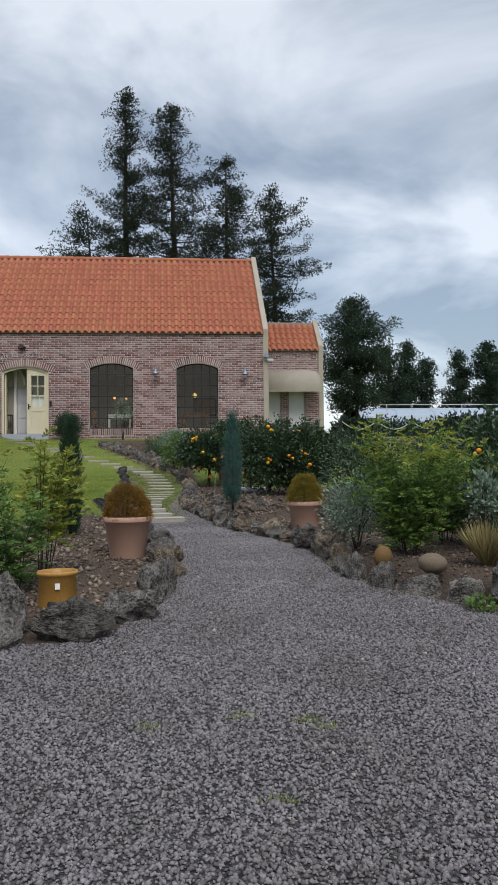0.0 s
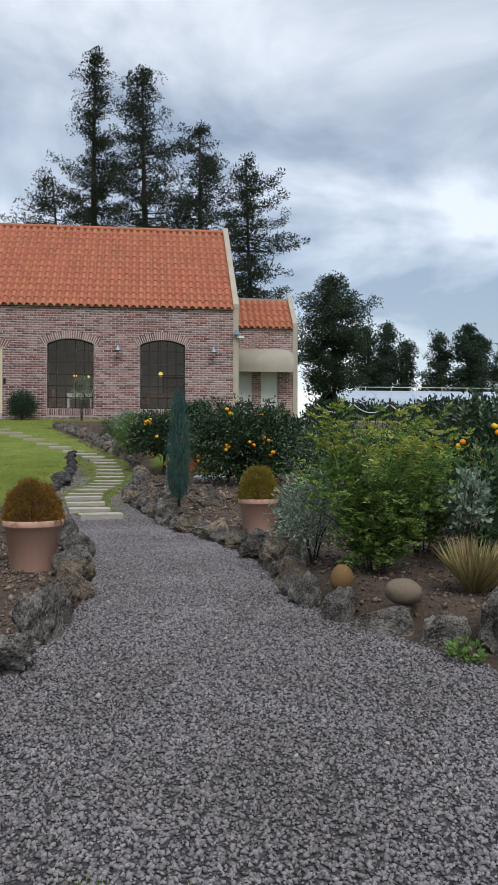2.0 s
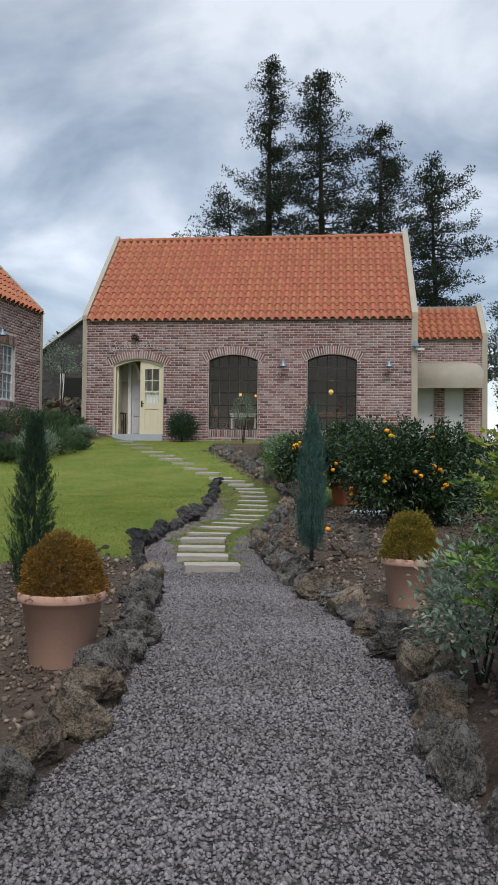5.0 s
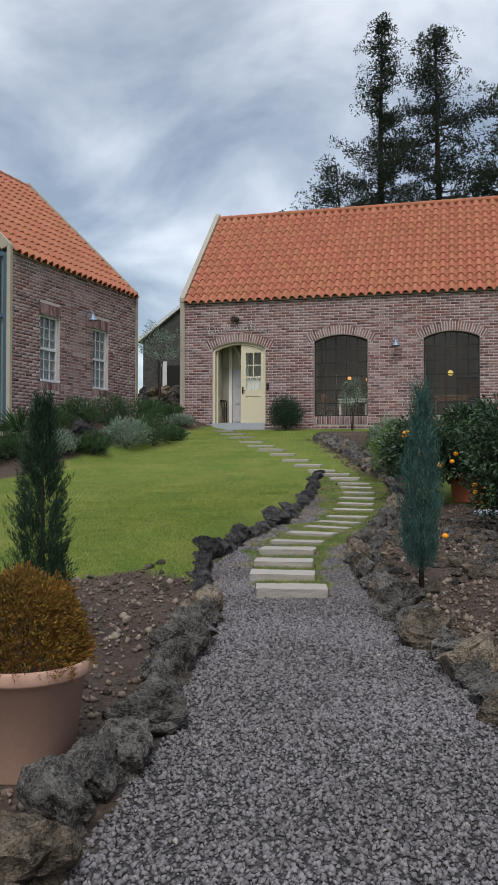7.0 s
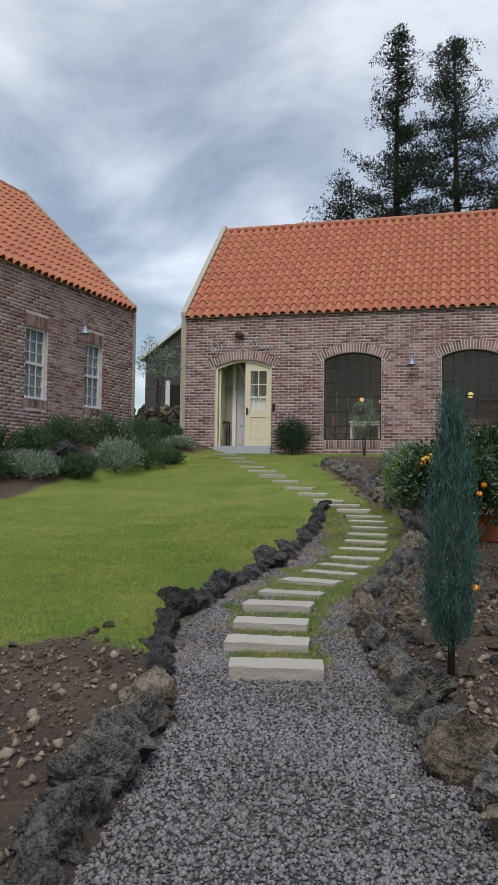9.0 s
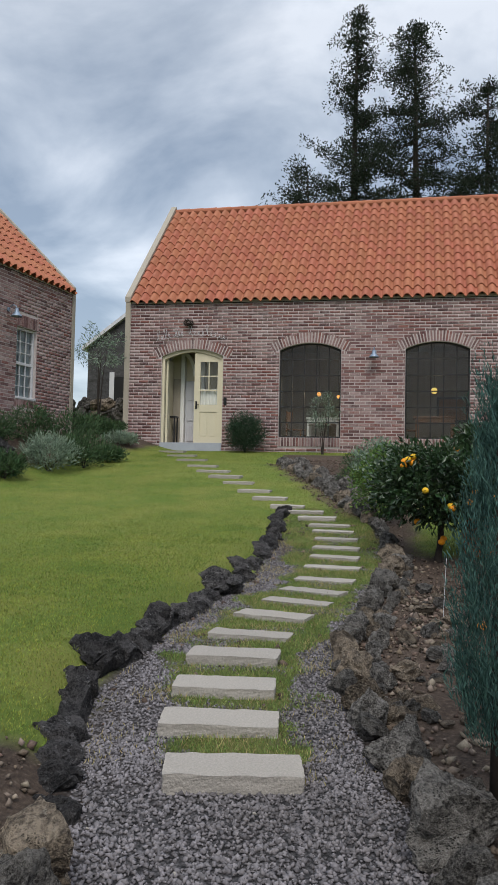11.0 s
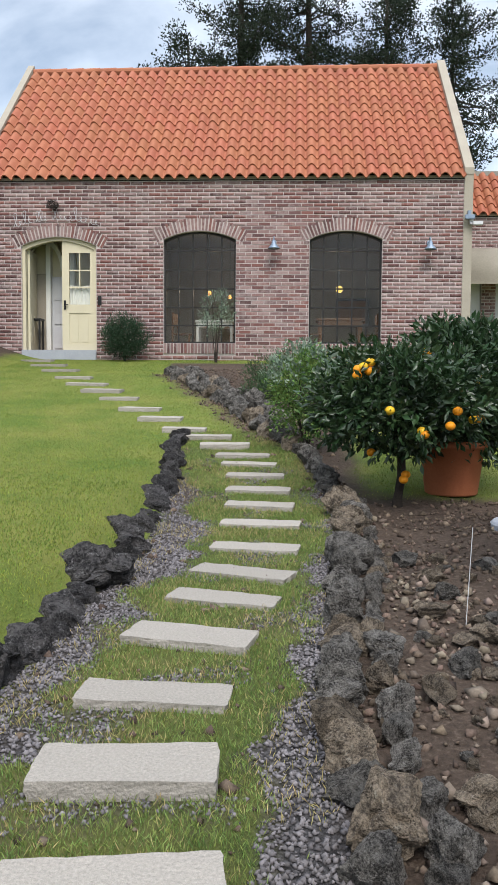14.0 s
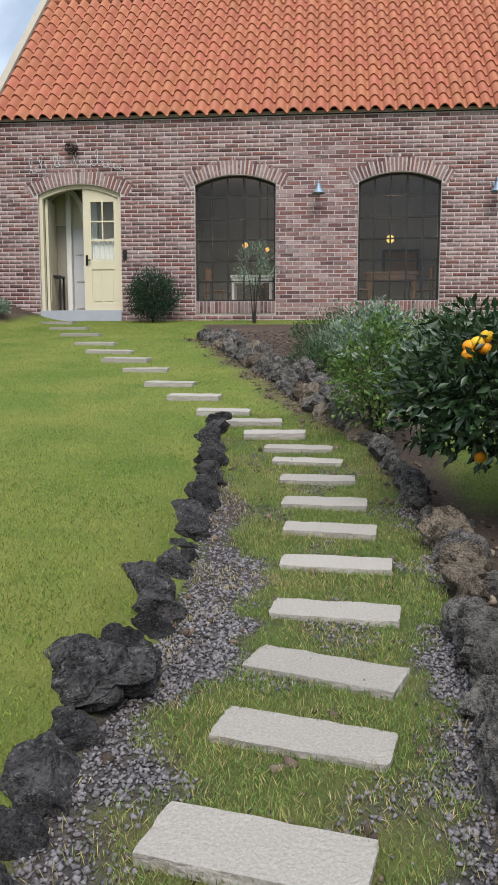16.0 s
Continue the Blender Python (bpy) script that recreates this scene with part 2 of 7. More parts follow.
def rock_material(name, base, dark, lichen, amount, vary):
    """Vesicular lava: blotched colour, pores with their shade painted dark, and pale crusts of lichen on part of it."""
    m = bpy.data.materials.new(name)
    m.use_nodes = True
    n, l = m.node_tree.nodes, m.node_tree.links
    b = n["Principled BSDF"]
    tc, info = n.new("ShaderNodeTexCoord"), n.new("ShaderNodeObjectInfo")
    shift = n.new("ShaderNodeVectorMath"); shift.operation = "ADD"
    l.new(tc.outputs["Object"], shift.inputs[0]); l.new(info.outputs["Random"], shift.inputs[1])

    def noise_at(s, detail=6.0):
        t = n.new("ShaderNodeTexNoise")
        t.inputs["Scale"].default_value, t.inputs["Detail"].default_value, t.inputs["Roughness"].default_value = s, detail, 0.68
        l.new(shift.outputs[0], t.inputs["Vector"])
        return t.outputs["Fac"]

    def span(src, a, c, lo, hi):
        r = n.new("ShaderNodeMapRange")
        for key, value in (("From Min", a), ("From Max", c), ("To Min", lo), ("To Max", hi)):
            r.inputs[key].default_value = value
        l.new(src, r.inputs["Value"])
        return r.outputs[0]

    def mixed(fac, a, c):
        x = n.new("ShaderNodeMix"); x.data_type = "RGBA"
        l.new(fac, x.inputs[0])
        for sock, v in ((x.inputs[6], a), (x.inputs[7], c)):
            if isinstance(v, tuple):
                sock.default_value = (*v, 1)
            else:
                l.new(v, sock)
        return x.outputs[2]

    blotch, fine, crust = noise_at(2.0), noise_at(14.0), noise_at(4.5)
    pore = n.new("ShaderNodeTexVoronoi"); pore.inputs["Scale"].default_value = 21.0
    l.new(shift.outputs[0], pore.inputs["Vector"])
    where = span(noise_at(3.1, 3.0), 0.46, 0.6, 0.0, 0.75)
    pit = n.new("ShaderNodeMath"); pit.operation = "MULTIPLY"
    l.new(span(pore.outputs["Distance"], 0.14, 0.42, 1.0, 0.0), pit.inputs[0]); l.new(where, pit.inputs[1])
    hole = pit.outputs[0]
    half = n.new("ShaderNodeMath"); half.operation = "ADD"
    l.new(blotch, half.inputs[0]); l.new(fine, half.inputs[1])
    col = mixed(span(half.outputs[0], 0.84, 1.14, 0.0, 1.0), dark, base)
    spot = n.new("ShaderNodeMath"); spot.operation = "MULTIPLY"
    l.new(span(crust, 0.56, 0.66, 0.0, amount), spot.inputs[0]); l.new(span(fine, 0.42, 0.56, 0.0, 1.0), spot.inputs[1])
    col = mixed(spot.outputs[0], col, lichen)
    # the shade inside the pores goes into the base colour
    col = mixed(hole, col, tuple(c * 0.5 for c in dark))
    hsv = n.new("ShaderNodeHueSaturation")
    l.new(span(info.outputs["Random"], 0, 1, 1 - vary, 1 + vary), hsv.inputs["Value"]); l.new(col, hsv.inputs["Color"])
    l.new(hsv.outputs[0], b.inputs["Base Color"])
    b.inputs["Roughness"].default_value, b.inputs["Specular IOR Level"].default_value = 0.93, 0.2
    high = n.new("ShaderNodeMath"); high.operation = "MULTIPLY_ADD"; high.inputs[1].default_value = -0.7
    l.new(hole, high.inputs[0]); l.new(fine, high.inputs[2])
    bn = n.new("ShaderNodeBump"); bn.inputs["Strength"].default_value, bn.inputs["Distance"].default_value = 1.0, 0.06
    l.new(high.outputs[0], bn.inputs["Height"]); l.new(bn.outputs[0], b.inputs["Normal"])
    return m


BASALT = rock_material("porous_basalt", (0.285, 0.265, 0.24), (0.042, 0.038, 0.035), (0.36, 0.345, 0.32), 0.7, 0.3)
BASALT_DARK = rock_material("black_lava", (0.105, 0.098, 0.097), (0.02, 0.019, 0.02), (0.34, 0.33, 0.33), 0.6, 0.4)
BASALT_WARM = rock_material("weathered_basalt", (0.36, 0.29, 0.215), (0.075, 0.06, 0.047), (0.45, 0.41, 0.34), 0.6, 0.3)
GRAVEL = material("crushed_basalt", (0.188, 0.175, 0.186), (0.094, 0.085, 0.083), 1.4, 90, 0.88, 0.3, per_island=0.42, hue=0.02)
TERRACOTTA = material("terracotta", (0.45, 0.28, 0.215), (0.37, 0.225, 0.17), 4, 60, 0.85, 0.2)
TERRACOTTA_RED = material("red_terracotta", (0.44, 0.15, 0.07), (0.34, 0.11, 0.05), 4, 60, 0.85, 0.2)
GLAZED = material("ochre_glazed_pot", (0.40, 0.22, 0.055), (0.25, 0.13, 0.035), 5, 50, 0.35, 0.1)
PEBBLE = material("tan_round_pebble", (0.17, 0.13, 0.09), (0.085, 0.066, 0.048), 9, 70, 0.75, 0.3)
PEBBLE_OCHRE = material("ochre_round_pebble", (0.17, 0.10, 0.036), (0.085, 0.052, 0.022), 9, 70, 0.75, 0.3)
BARK = material("dark_bark", (0.045, 0.036, 0.029), (0.018, 0.015, 0.013), 10, 60, 0.95, 0.8)
CEDAR = material("cedar_needles", (0.032, 0.045, 0.027), (0.009, 0.015, 0.010), 0.5, 4, 0.85, 0, per_island=0.35, hue=0.02, through_light=0.2)
BROADLEAF = material("dark_evergreen_leaves", (0.032, 0.055, 0.030), (0.016, 0.030, 0.018), 0.5, 4, 0.7, 0, per_island=0.35, hue=0.02, through_light=0.2)
CITRUS = material("glossy_citrus_leaves", (0.040, 0.078, 0.026), (0.012, 0.030, 0.013), 3, 20, 0.36, 0, spec=0.5, per_island=0.4, hue=0.02, through_light=0.2)
FRUIT = material("orange_fruit", (0.75, 0.29, 0.015), (0.66, 0.22, 0.01), 8, 120, 0.45, 0.2)
FRUIT_YELLOW = material("yellow_fruit", (0.72, 0.46, 0.03), (0.64, 0.36, 0.02), 8, 120, 0.45, 0.2)
JUNIPER = material("blue_juniper", (0.085, 0.175, 0.145), (0.014, 0.040, 0.035), 4, 20, 0.8, 0, per_island=0.4, hue=0.02, through_light=0.15)
CYPRESS = material("green_cypress", (0.040, 0.076, 0.038), (0.014, 0.034, 0.02), 4, 20, 0.8, 0, per_island=0.4, hue=0.02, through_light=0.15)
LEAFY = material("mid_green_leaves", (0.18, 0.27, 0.06), (0.06, 0.115, 0.03), 3, 20, 0.5, 0, per_island=0.5, hue=0.03, through_light=0.4)
YOUNG = material("yellow_green_leaves", (0.32, 0.34, 0.06), (0.16, 0.21, 0.045), 3, 20, 0.5, 0, per_island=0.4, hue=0.03, through_light=0.4)
GOLDEN = material("golden_thuja", (0.32, 0.22, 0.03), (0.09, 0.09, 0.018), 4, 20, 0.8, 0, per_island=0.4, hue=0.025, through_light=0.2)
BRONZE = material("bronzed_thuja", (0.31, 0.15, 0.028), (0.07, 0.06, 0.015), 4, 20, 0.8, 0, per_island=0.4, hue=0.03, through_light=0.2)
FRESH = material("fresh_green_leaves", (0.20, 0.31, 0.085), (0.07, 0.13, 0.04), 3, 20, 0.5, 0, per_island=0.45, hue=0.03, through_light=0.4)
SILVER = material("silver_green_leaves", (0.25, 0.32, 0.235), (0.10, 0.145, 0.10), 3, 20, 0.65, 0, per_island=0.35, hue=0.03, through_light=0.2)
OLIVE = material("dull_green_leaves", (0.065, 0.115, 0.045), (0.028, 0.055, 0.025), 3, 20, 0.65, 0, per_island=0.4, hue=0.03, through_light=0.2)
STRAW = material("straw_grass", (0.46, 0.38, 0.18), (0.33, 0.28, 0.12), 3, 20, 0.7, 0, per_island=0.3, hue=0.02, through_light=0.3)
BLADE_DARK = material("long_grass_blades", (0.265, 0.32, 0.10), (0.10, 0.17, 0.038), 4, 20, 0.65, 0, per_island=0.5, hue=0.035, through_light=0.3)
BLADE = material("grass_blades", (0.285, 0.315, 0.065), (0.085, 0.155, 0.024), 1.6, 11, 0.65, 0, per_island=0.5, hue=0.035, through_light=0.3)

# ---- building helpers ----
def box(bm, x0, x1, y0, y1, z0, z1):
    v = [bm.verts.new(p) for p in ((x0, y0, z0), (x1, y0, z0), (x1, y1, z0), (x0, y1, z0), (x0, y0, z1), (x1, y0, z1), (x1, y1, z1), (x0, y1, z1))]
    for f in ((3, 2, 1, 0), (4, 5, 6, 7), (0, 1, 5, 4), (1, 2, 6, 5), (2, 3, 7, 6), (3, 0, 4, 7)):
        bm.faces.new([v[i] for i in f])


def bevelled(bm, width=0.01, segments=2):
    bmesh.ops.bevel(bm, geom=bm.edges[:], offset=width, segments=segments, affect="EDGES", clamp_overlap=True)
    return bm


def mesh_of(bm, name, mat, smooth=False):
    me = bpy.data.meshes.new(name)
    bm.normal_update()
    bm.to_mesh(me)
    bm.free()
    me.materials.append(mat)
    if smooth:
        me.polygons.foreach_set("use_smooth", [True] * len(me.polygons))
    return me


def part(name, bm, mat, parent=None, label="", smooth=False):
    """One mesh object out of a bmesh or a mesh, under a thing or a part."""
    ob = new(name, bm if isinstance(bm, bpy.types.Mesh) else mesh_of(bm, name, mat, smooth))
    if parent is not None:
        ob.parent = parent
    return tagged(ob, label)


def thing(name, label, category, m=None, group="", kind=""):
    ob = new(name)
    ob.empty_display_size = 0.1
    if m is not None:
        ob.matrix_basis = m
    return tagged(ob, label, category, group, kind)


def raw_mesh(name, verts, faces, mat, smooth=False):
    me = bpy.data.meshes.new(name)
    verts, faces = np.asarray(verts, dtype=np.float32), np.asarray(faces, dtype=np.int32)
    k = faces.shape[1]
    me.vertices.add(len(verts)); me.vertices.foreach_set("co", verts.ravel())
    me.loops.add(faces.size); me.loops.foreach_set("vertex_index", faces.ravel())
    me.polygons.add(len(faces)); me.polygons.foreach_set("loop_start", np.arange(0, faces.size, k, dtype=np.int32))
    me.update(calc_edges=True)
    me.materials.append(mat)
    if smooth:
        me.polygons.foreach_set("use_smooth", [True] * len(me.polygons))
    return me


def tube(bm, points, radii, sides=8):
    """A tapered limb along points."""
    rings = []
    for i, p in enumerate(points):
        p = Vector([float(q) for q in p])
        d = (Vector(points[min(i + 1, len(points) - 1)]) - Vector(points[max(i - 1, 0)])).normalized()
        a = d.orthogonal().normalized()
        b = d.cross(a)
        rings.append([bm.verts.new(p + float(radii[i]) * (a * math.cos(t) + b * math.sin(t))) for t in (2 * math.pi * k / sides for k in range(sides))])
    for r, s in zip(rings, rings[1:]):
        best = min(range(sides), key=lambda k: (s[k].co - r[0].co).length)
        for k in range(sides):
            bm.faces.new((r[k], r[(k + 1) % sides], s[(k + 1 + best) % sides], s[(k + best) % sides]))
    bm.faces.new(rings[0][::-1]); bm.faces.new(rings[-1])


def lathe(bm, profile, sides=32):
    """A turned shape: (radius, height) pairs from the axis or rim on."""
    rings = []
    for r, z in profile:
        rings.append([bm.verts.new((r * math.cos(t), r * math.sin(t), z)) for t in (2 * math.pi * k / sides for k in range(sides))])
    for r, s in zip(rings, rings[1:]):
        for k in range(sides):
            bm.faces.new((r[k], r[(k + 1) % sides], s[(k + 1) % sides], s[k]))
    bm.faces.new(rings[0][::-1]); bm.faces.new(rings[-1])


def leaves_mesh(name, centres, ways, lengths, widths, mat, fold=0.25, rng=None):
    """Many small folded leaves, each with its base at a centre."""
    rng = rng or np.random.default_rng(1)
    c, d = np.asarray(centres, float), np.asarray(ways, float)
    d /= np.linalg.norm(d, axis=1, keepdims=True) + 1e-9
    r = rng.normal(size=d.shape)
    s = np.cross(d, r); s /= np.linalg.norm(s, axis=1, keepdims=True) + 1e-9
    u = np.cross(s, d)
    L, W = np.broadcast_to(lengths, len(c))[:, None], np.broadcast_to(widths, len(c))[:, None]
    v = np.stack([c, c + d * L * 0.5 + s * W * 0.5 + u * W * fold, c + d * L - u * L * 0.08, c + d * L * 0.5 - s * W * 0.5 + u * W * fold], 1).reshape(-1, 3)
    i = np.arange(len(c))[:, None] * 4
    return raw_mesh(name, v, np.concatenate([i + [0, 1, 2], i + [0, 2, 3]], 0), mat)


def lerp(v, xs, ys):
    return float(np.interp(v, xs, ys))


def smooth_step(v, a, b):
    t = min(1.0, max(0.0, (v - a) / (b - a)))
    return t * t * (3 - 2 * t)


# ---- plan of the garden ----
RISE = ((-40, -1.6), (0, -0.05), (4.9, 0.22), (6.3, 0.30), (8.3, 0.44), (10, 0.54), (12.2, 0.60), (12.9, 0.685), (13.6, 0.76), (14.1, 0.81), (14.6, 0.85), (15.5, 0.905),
        (16.5, 0.96), (17.5, 1.06), (18.5, 1.18), (20.1, 1.46), (20.65, 1.55), (21.5, 1.66), (22.4, 1.78), (23.7, 1.97), (24.6, 2.09), (27.2, 2.38), (27.7, 2.42))
LEFT_EDGE = ((6.2, -0.5), (6.55, -0.12), (7.5, 0.27), (8.4, 0.36), (9.9, 0.30), (10.9, 0.08), (11.9, -0.08), (12.3, -0.22), (12.9, -0.46), (13.5, -0.60),
             (14.1, -0.60), (15.0, -0.53), (16.0, -0.45), (17.0, -0.46), (18.0, -0.50), (19.0, -0.58), (19.9, -0.65))
RIGHT_EDGE = ((6.72, 2.66), (7.03, 2.43), (7.54, 2.18), (7.85, 1.98), (8.4, 1.84), (9.5, 1.78), (10.3, 1.60), (11.05, 1.42), (11.6, 1.20), (12.3, 0.98), (12.8, 0.82),
              (13.6, 0.55), (14.4, 0.48), (15.3, 0.53), (16.2, 0.61), (17.0, 0.67), (17.8, 0.63), (19.2, 0.40), (19.6, 0.20), (20.3, -0.09), (21.6, -0.47), (23.1, -1.06), (24.6, -1.63))


def along(table, y):
    return float(np.interp(y, [p[0] for p in table], [p[1] for p in table]))


def left_side(x, y):
    """How far a place lies inside the raised ground beside the walk, on the lawn's side; in metres, below 0 outside."""
    if y < 6.3 or y > 20.0:
        return -1.0
    d = along(LEFT_EDGE, y) - x
    return min(d, (y - 6.3) * 0.8) if y < 7.5 else d


def right_side(x, y):
    if y < 6.6:
        return -1.0
    d = x - along(RIGHT_EDGE, y)
    return min(d, (y - 6.6) * 0.8) if y < 7.5 else (d if y < 24.6 else -1.0)


HOUSE_A, HOUSE_U = (-7.33, 21.42), (0.1165, 0.9932)  # the side house: near corner of its garden wall, and the wall's direction


def side_wall_distance(x, y):
    """Metres in front of the side house's garden wall."""
    dx, dy = x - HOUSE_A[0], y - HOUSE_A[1]
    return dx * HOUSE_U[1] - dy * HOUSE_U[0], dx * HOUSE_U[0] + dy * HOUSE_U[1]


def ground_z(x, y):
    z = along(RISE, y)
    a = left_side(x, y)
    if a > 0:
        z += lerp(y, (6.1, 6.9, 9.5, 11.0, 12.0, 13.5, 17.0, 20.0), (0.02, 0.04, 0.01, 0.06, 0.10, 0.19, 0.18, 0.0)) * smooth_step(a, 0.05, 0.3)
    b = right_side(x, y)
    if b > 0:
        z += lerp(y, (6.6, 7.4, 9.0, 10.5, 13.0, 16.0, 18.0, 25.0), (0.05, 0.2, 0.12, 0.06, 0.02, 0.0, -0.06, 0.0)) * smooth_step(b, 0.05, 0.4)
        if x > 1.4:
            z -= 0.12 * smooth_step(x, 1.4, 3.0) * smooth_step(y, 15.0, 20.0) * (1 - smooth_step(y, 22, 26))
    d, s = side_wall_distance(x, y)
    if x < -2 and y > 17:
        z += 0.70 * (1 - smooth_step(d, 0.3, 2.2)) * smooth_step(s, -1.2, 1.0) * (1 - 0.35 * smooth_step(s, 2.0, 5.0))
    return z + 0.012 * noise.noise((x * 1.7, y * 1.7, 0.0))


def zone(x, y):
    """Share of gravel, grass and soil at a place."""
    wob = 0.10 * noise.noise((x * 2.2, y * 2.2, 3.1)) + 0.05 * noise.noise((x * 7.0, y * 7.0, 5.0))
    a, b = left_side(x, y) + wob * 0.3, right_side(x, y) + wob * 0.3
    d, s = side_wall_distance(x, y)
    if y > 28 or abs(x) > 12:
        return (0, 1, 0)
    if a > 0.02:
        lawn = smooth_step(y + wob * 1.5 - lerp(x, (-6, -1.6, -1.0), (11.5, 12.3, 12.6)), 0.0, 0.12)
        bed = (1 - smooth_step(d + wob, 1.5, 1.75)) if y > 18.5 else 0.0
        g = lawn * (1 - bed)
        return (0, g, 1 - g)
    if b > 0.02 and y < 24.8:
        g = smooth_step(y + wob, 17.9, 18.3) * smooth_step(x + wob, 0.85, 1.1)
        return (0, g, 1 - g)
    if y < 12.6:
        return (1, 0, 0)
    if y > 19.4:
        bed = max((1 - smooth_step(d + wob, 1.5, 1.75)) if x < -3 else 0.0,
                  (1 - smooth_step(y + wob, 26.6, 26.9)) * smooth_step(x - lerp(y, (24.6, 26.6), (-1.63, -1.9)), 0, 0.1) if y > 24.4 else 0.0)
        edge = along(RIGHT_EDGE, y) - x
        soil = max(bed, 0.8 * (1 - smooth_step(edge + 2 * wob, 0.05, 0.3)) if y < 24.6 else 0.0)
        return (0, 1 - soil, soil)
    mid_x = lerp(y, (12.6, 13.3, 14.2, 15.2, 16.0, 17.0, 18.3, 19.4), (0.2, 0.1, -0.05, 0.03, 0.14, 0.18, 0.1, -0.1))
    half = lerp(y, (12.6, 13.0, 14.0, 17.0, 19.0), (0.10, 0.27, 0.40, 0.37, 0.6))
    strip = (1 - 0.45 * smooth_step(noise.noise((x * 3.1, y * 3.1, 9.0)), 0.1, 0.4)) * (1 - smooth_step(abs(x - mid_x) + 2.4 * wob, half - 0.06, half + 0.06))
    soil = 0.5 * smooth_step(y + 10 * wob, 16.2, 18.0) + 0.25 * smooth_step(-left_side(x, y) + wob, 0.35, 0.1)
    return ((1 - strip) * (1 - soil), strip * 0.6, (1 - strip) * soil + strip * 0.4)

# ---- ground ----
def ground_material():
    m = bpy.data.materials.new("garden_ground")
    m.use_nodes = True
    n, l = m.node_tree.nodes, m.node_tree.links
    b = n["Principled BSDF"]
    at = n.new("ShaderNodeAttribute"); at.attribute_name = "zone"
    sp = n.new("ShaderNodeSeparateColor"); l.new(at.outputs["Color"], sp.inputs[0])
    tc = n.new("ShaderNodeTexCoord")

    def tex(scale, detail=6.0):
        t = n.new("ShaderNodeTexNoise")
        t.inputs["Scale"].default_value, t.inputs["Detail"].default_value, t.inputs["Roughness"].default_value = scale, detail, 0.65
        l.new(tc.outputs["Object"], t.inputs["Vector"])
        return t.outputs["Fac"]

    def ramp(src, *stops):
        r = n.new("ShaderNodeValToRGB")
        e = r.color_ramp.elements
        e[0].position, e[0].color = stops[0][0], (*stops[0][1], 1)
        e[1].position, e[1].color = stops[-1][0], (*stops[-1][1], 1)
        for p, c in stops[1:-1]:
            x = e.new(p); x.color = (*c, 1)
        l.new(src, r.inputs[0])
        return r.outputs[0]

    def blend(fac, a, c, kind="MIX"):
        x = n.new("ShaderNodeMix"); x.data_type = "RGBA"; x.blend_type = kind
        if isinstance(fac, float):
            x.inputs[0].default_value = fac
        else:
            l.new(fac, x.inputs[0])
        l.new(a, x.inputs[6]); l.new(c, x.inputs[7])
        return x.outputs[2]

    fine, coarse, grit = tex(45), tex(1.3, 4.0), tex(140)
    vor = n.new("ShaderNodeTexVoronoi"); vor.inputs["Scale"].default_value = 62
    l.new(tc.outputs["Object"], vor.inputs["Vector"])
    # dark cell edges paint in the shade between the loose stones
    grav = ramp(vor.outputs["Distance"], (0.1, (0.14, 0.13, 0.135)), (0.5, (0.07, 0.066, 0.068)), (0.8, (0.022, 0.021, 0.022)))
    grass = blend(0.5, ramp(grit, (0.3, (0.03, 0.05, 0.012)), (0.55, (0.14, 0.185, 0.034)), (0.75, (0.27, 0.28, 0.07))), ramp(coarse, (0.35, (0.10, 0.175, 0.025)), (0.64, (0.28, 0.27, 0.07))))
    soil = blend(0.5, ramp(fine, (0.3, (0.022, 0.016, 0.012)), (0.55, (0.098, 0.070, 0.053)), (0.72, (0.24, 0.188, 0.146))), ramp(coarse, (0.35, (0.036, 0.025, 0.019)), (0.65, (0.105, 0.073, 0.053))))
    col = blend(sp.outputs[1], soil, grass)
    col = blend(sp.outputs[0], col, grav)
    l.new(col, b.inputs["Base Color"])
    b.inputs["Roughness"].default_value = 0.95
    b.inputs["Specular IOR Level"].default_value = 0.25
    bn = n.new("ShaderNodeBump"); bn.inputs["Strength"].default_value, bn.inputs["Distance"].default_value = 0.9, 0.02
    hs = n.new("ShaderNodeMath"); hs.operation = "ADD"
    l.new(fine, hs.inputs[0]); l.new(grit, hs.inputs[1])
    l.new(hs.outputs[0], bn.inputs["Height"]); l.new(bn.outputs[0], b.inputs["Normal"])
    return m


def build_ground():
    def axis(lo, hi, step, far):
        near = list(np.arange(lo, hi + step / 2, step))
        out_a, out_b, d = [], [], step
        a, c = lo, hi
        while c < far:
            d *= 1.35
            a, c = a - d, c + d
            out_a.append(a); out_b.append(c)
        return np.array(out_a[::-1] + near + out_b)

    xs, ys = axis(-8.5, 5.5, 0.10, 900), axis(1.0, 28.0, 0.10, 900)
    nx, ny = len(xs), len(ys)
    v = np.zeros((ny, nx, 3)); c = np.zeros((ny, nx, 4)); c[..., 3] = 1
    for j, y in enumerate(ys):
        for i, x in enumerate(xs):
            v[j, i] = x, y, ground_z(x, y)
            c[j, i, :3] = zone(x, y)
    k = np.arange(ny * nx).reshape(ny, nx)
    f = np.stack([k[:-1, :-1], k[:-1, 1:], k[1:, 1:], k[1:, :-1]], -1).reshape(-1, 4)
    me = raw_mesh("ground", v.reshape(-1, 3), f, ground_material(), True)
    at = me.color_attributes.new("zone", "FLOAT_COLOR", "POINT")
    at.data.foreach_set("color", c.reshape(-1).astype(np.float32))
    return tagged(new("ground", me), "garden ground of grey gravel, mown lawn and dark soil beds", "ground", kind="structure")


build_ground()

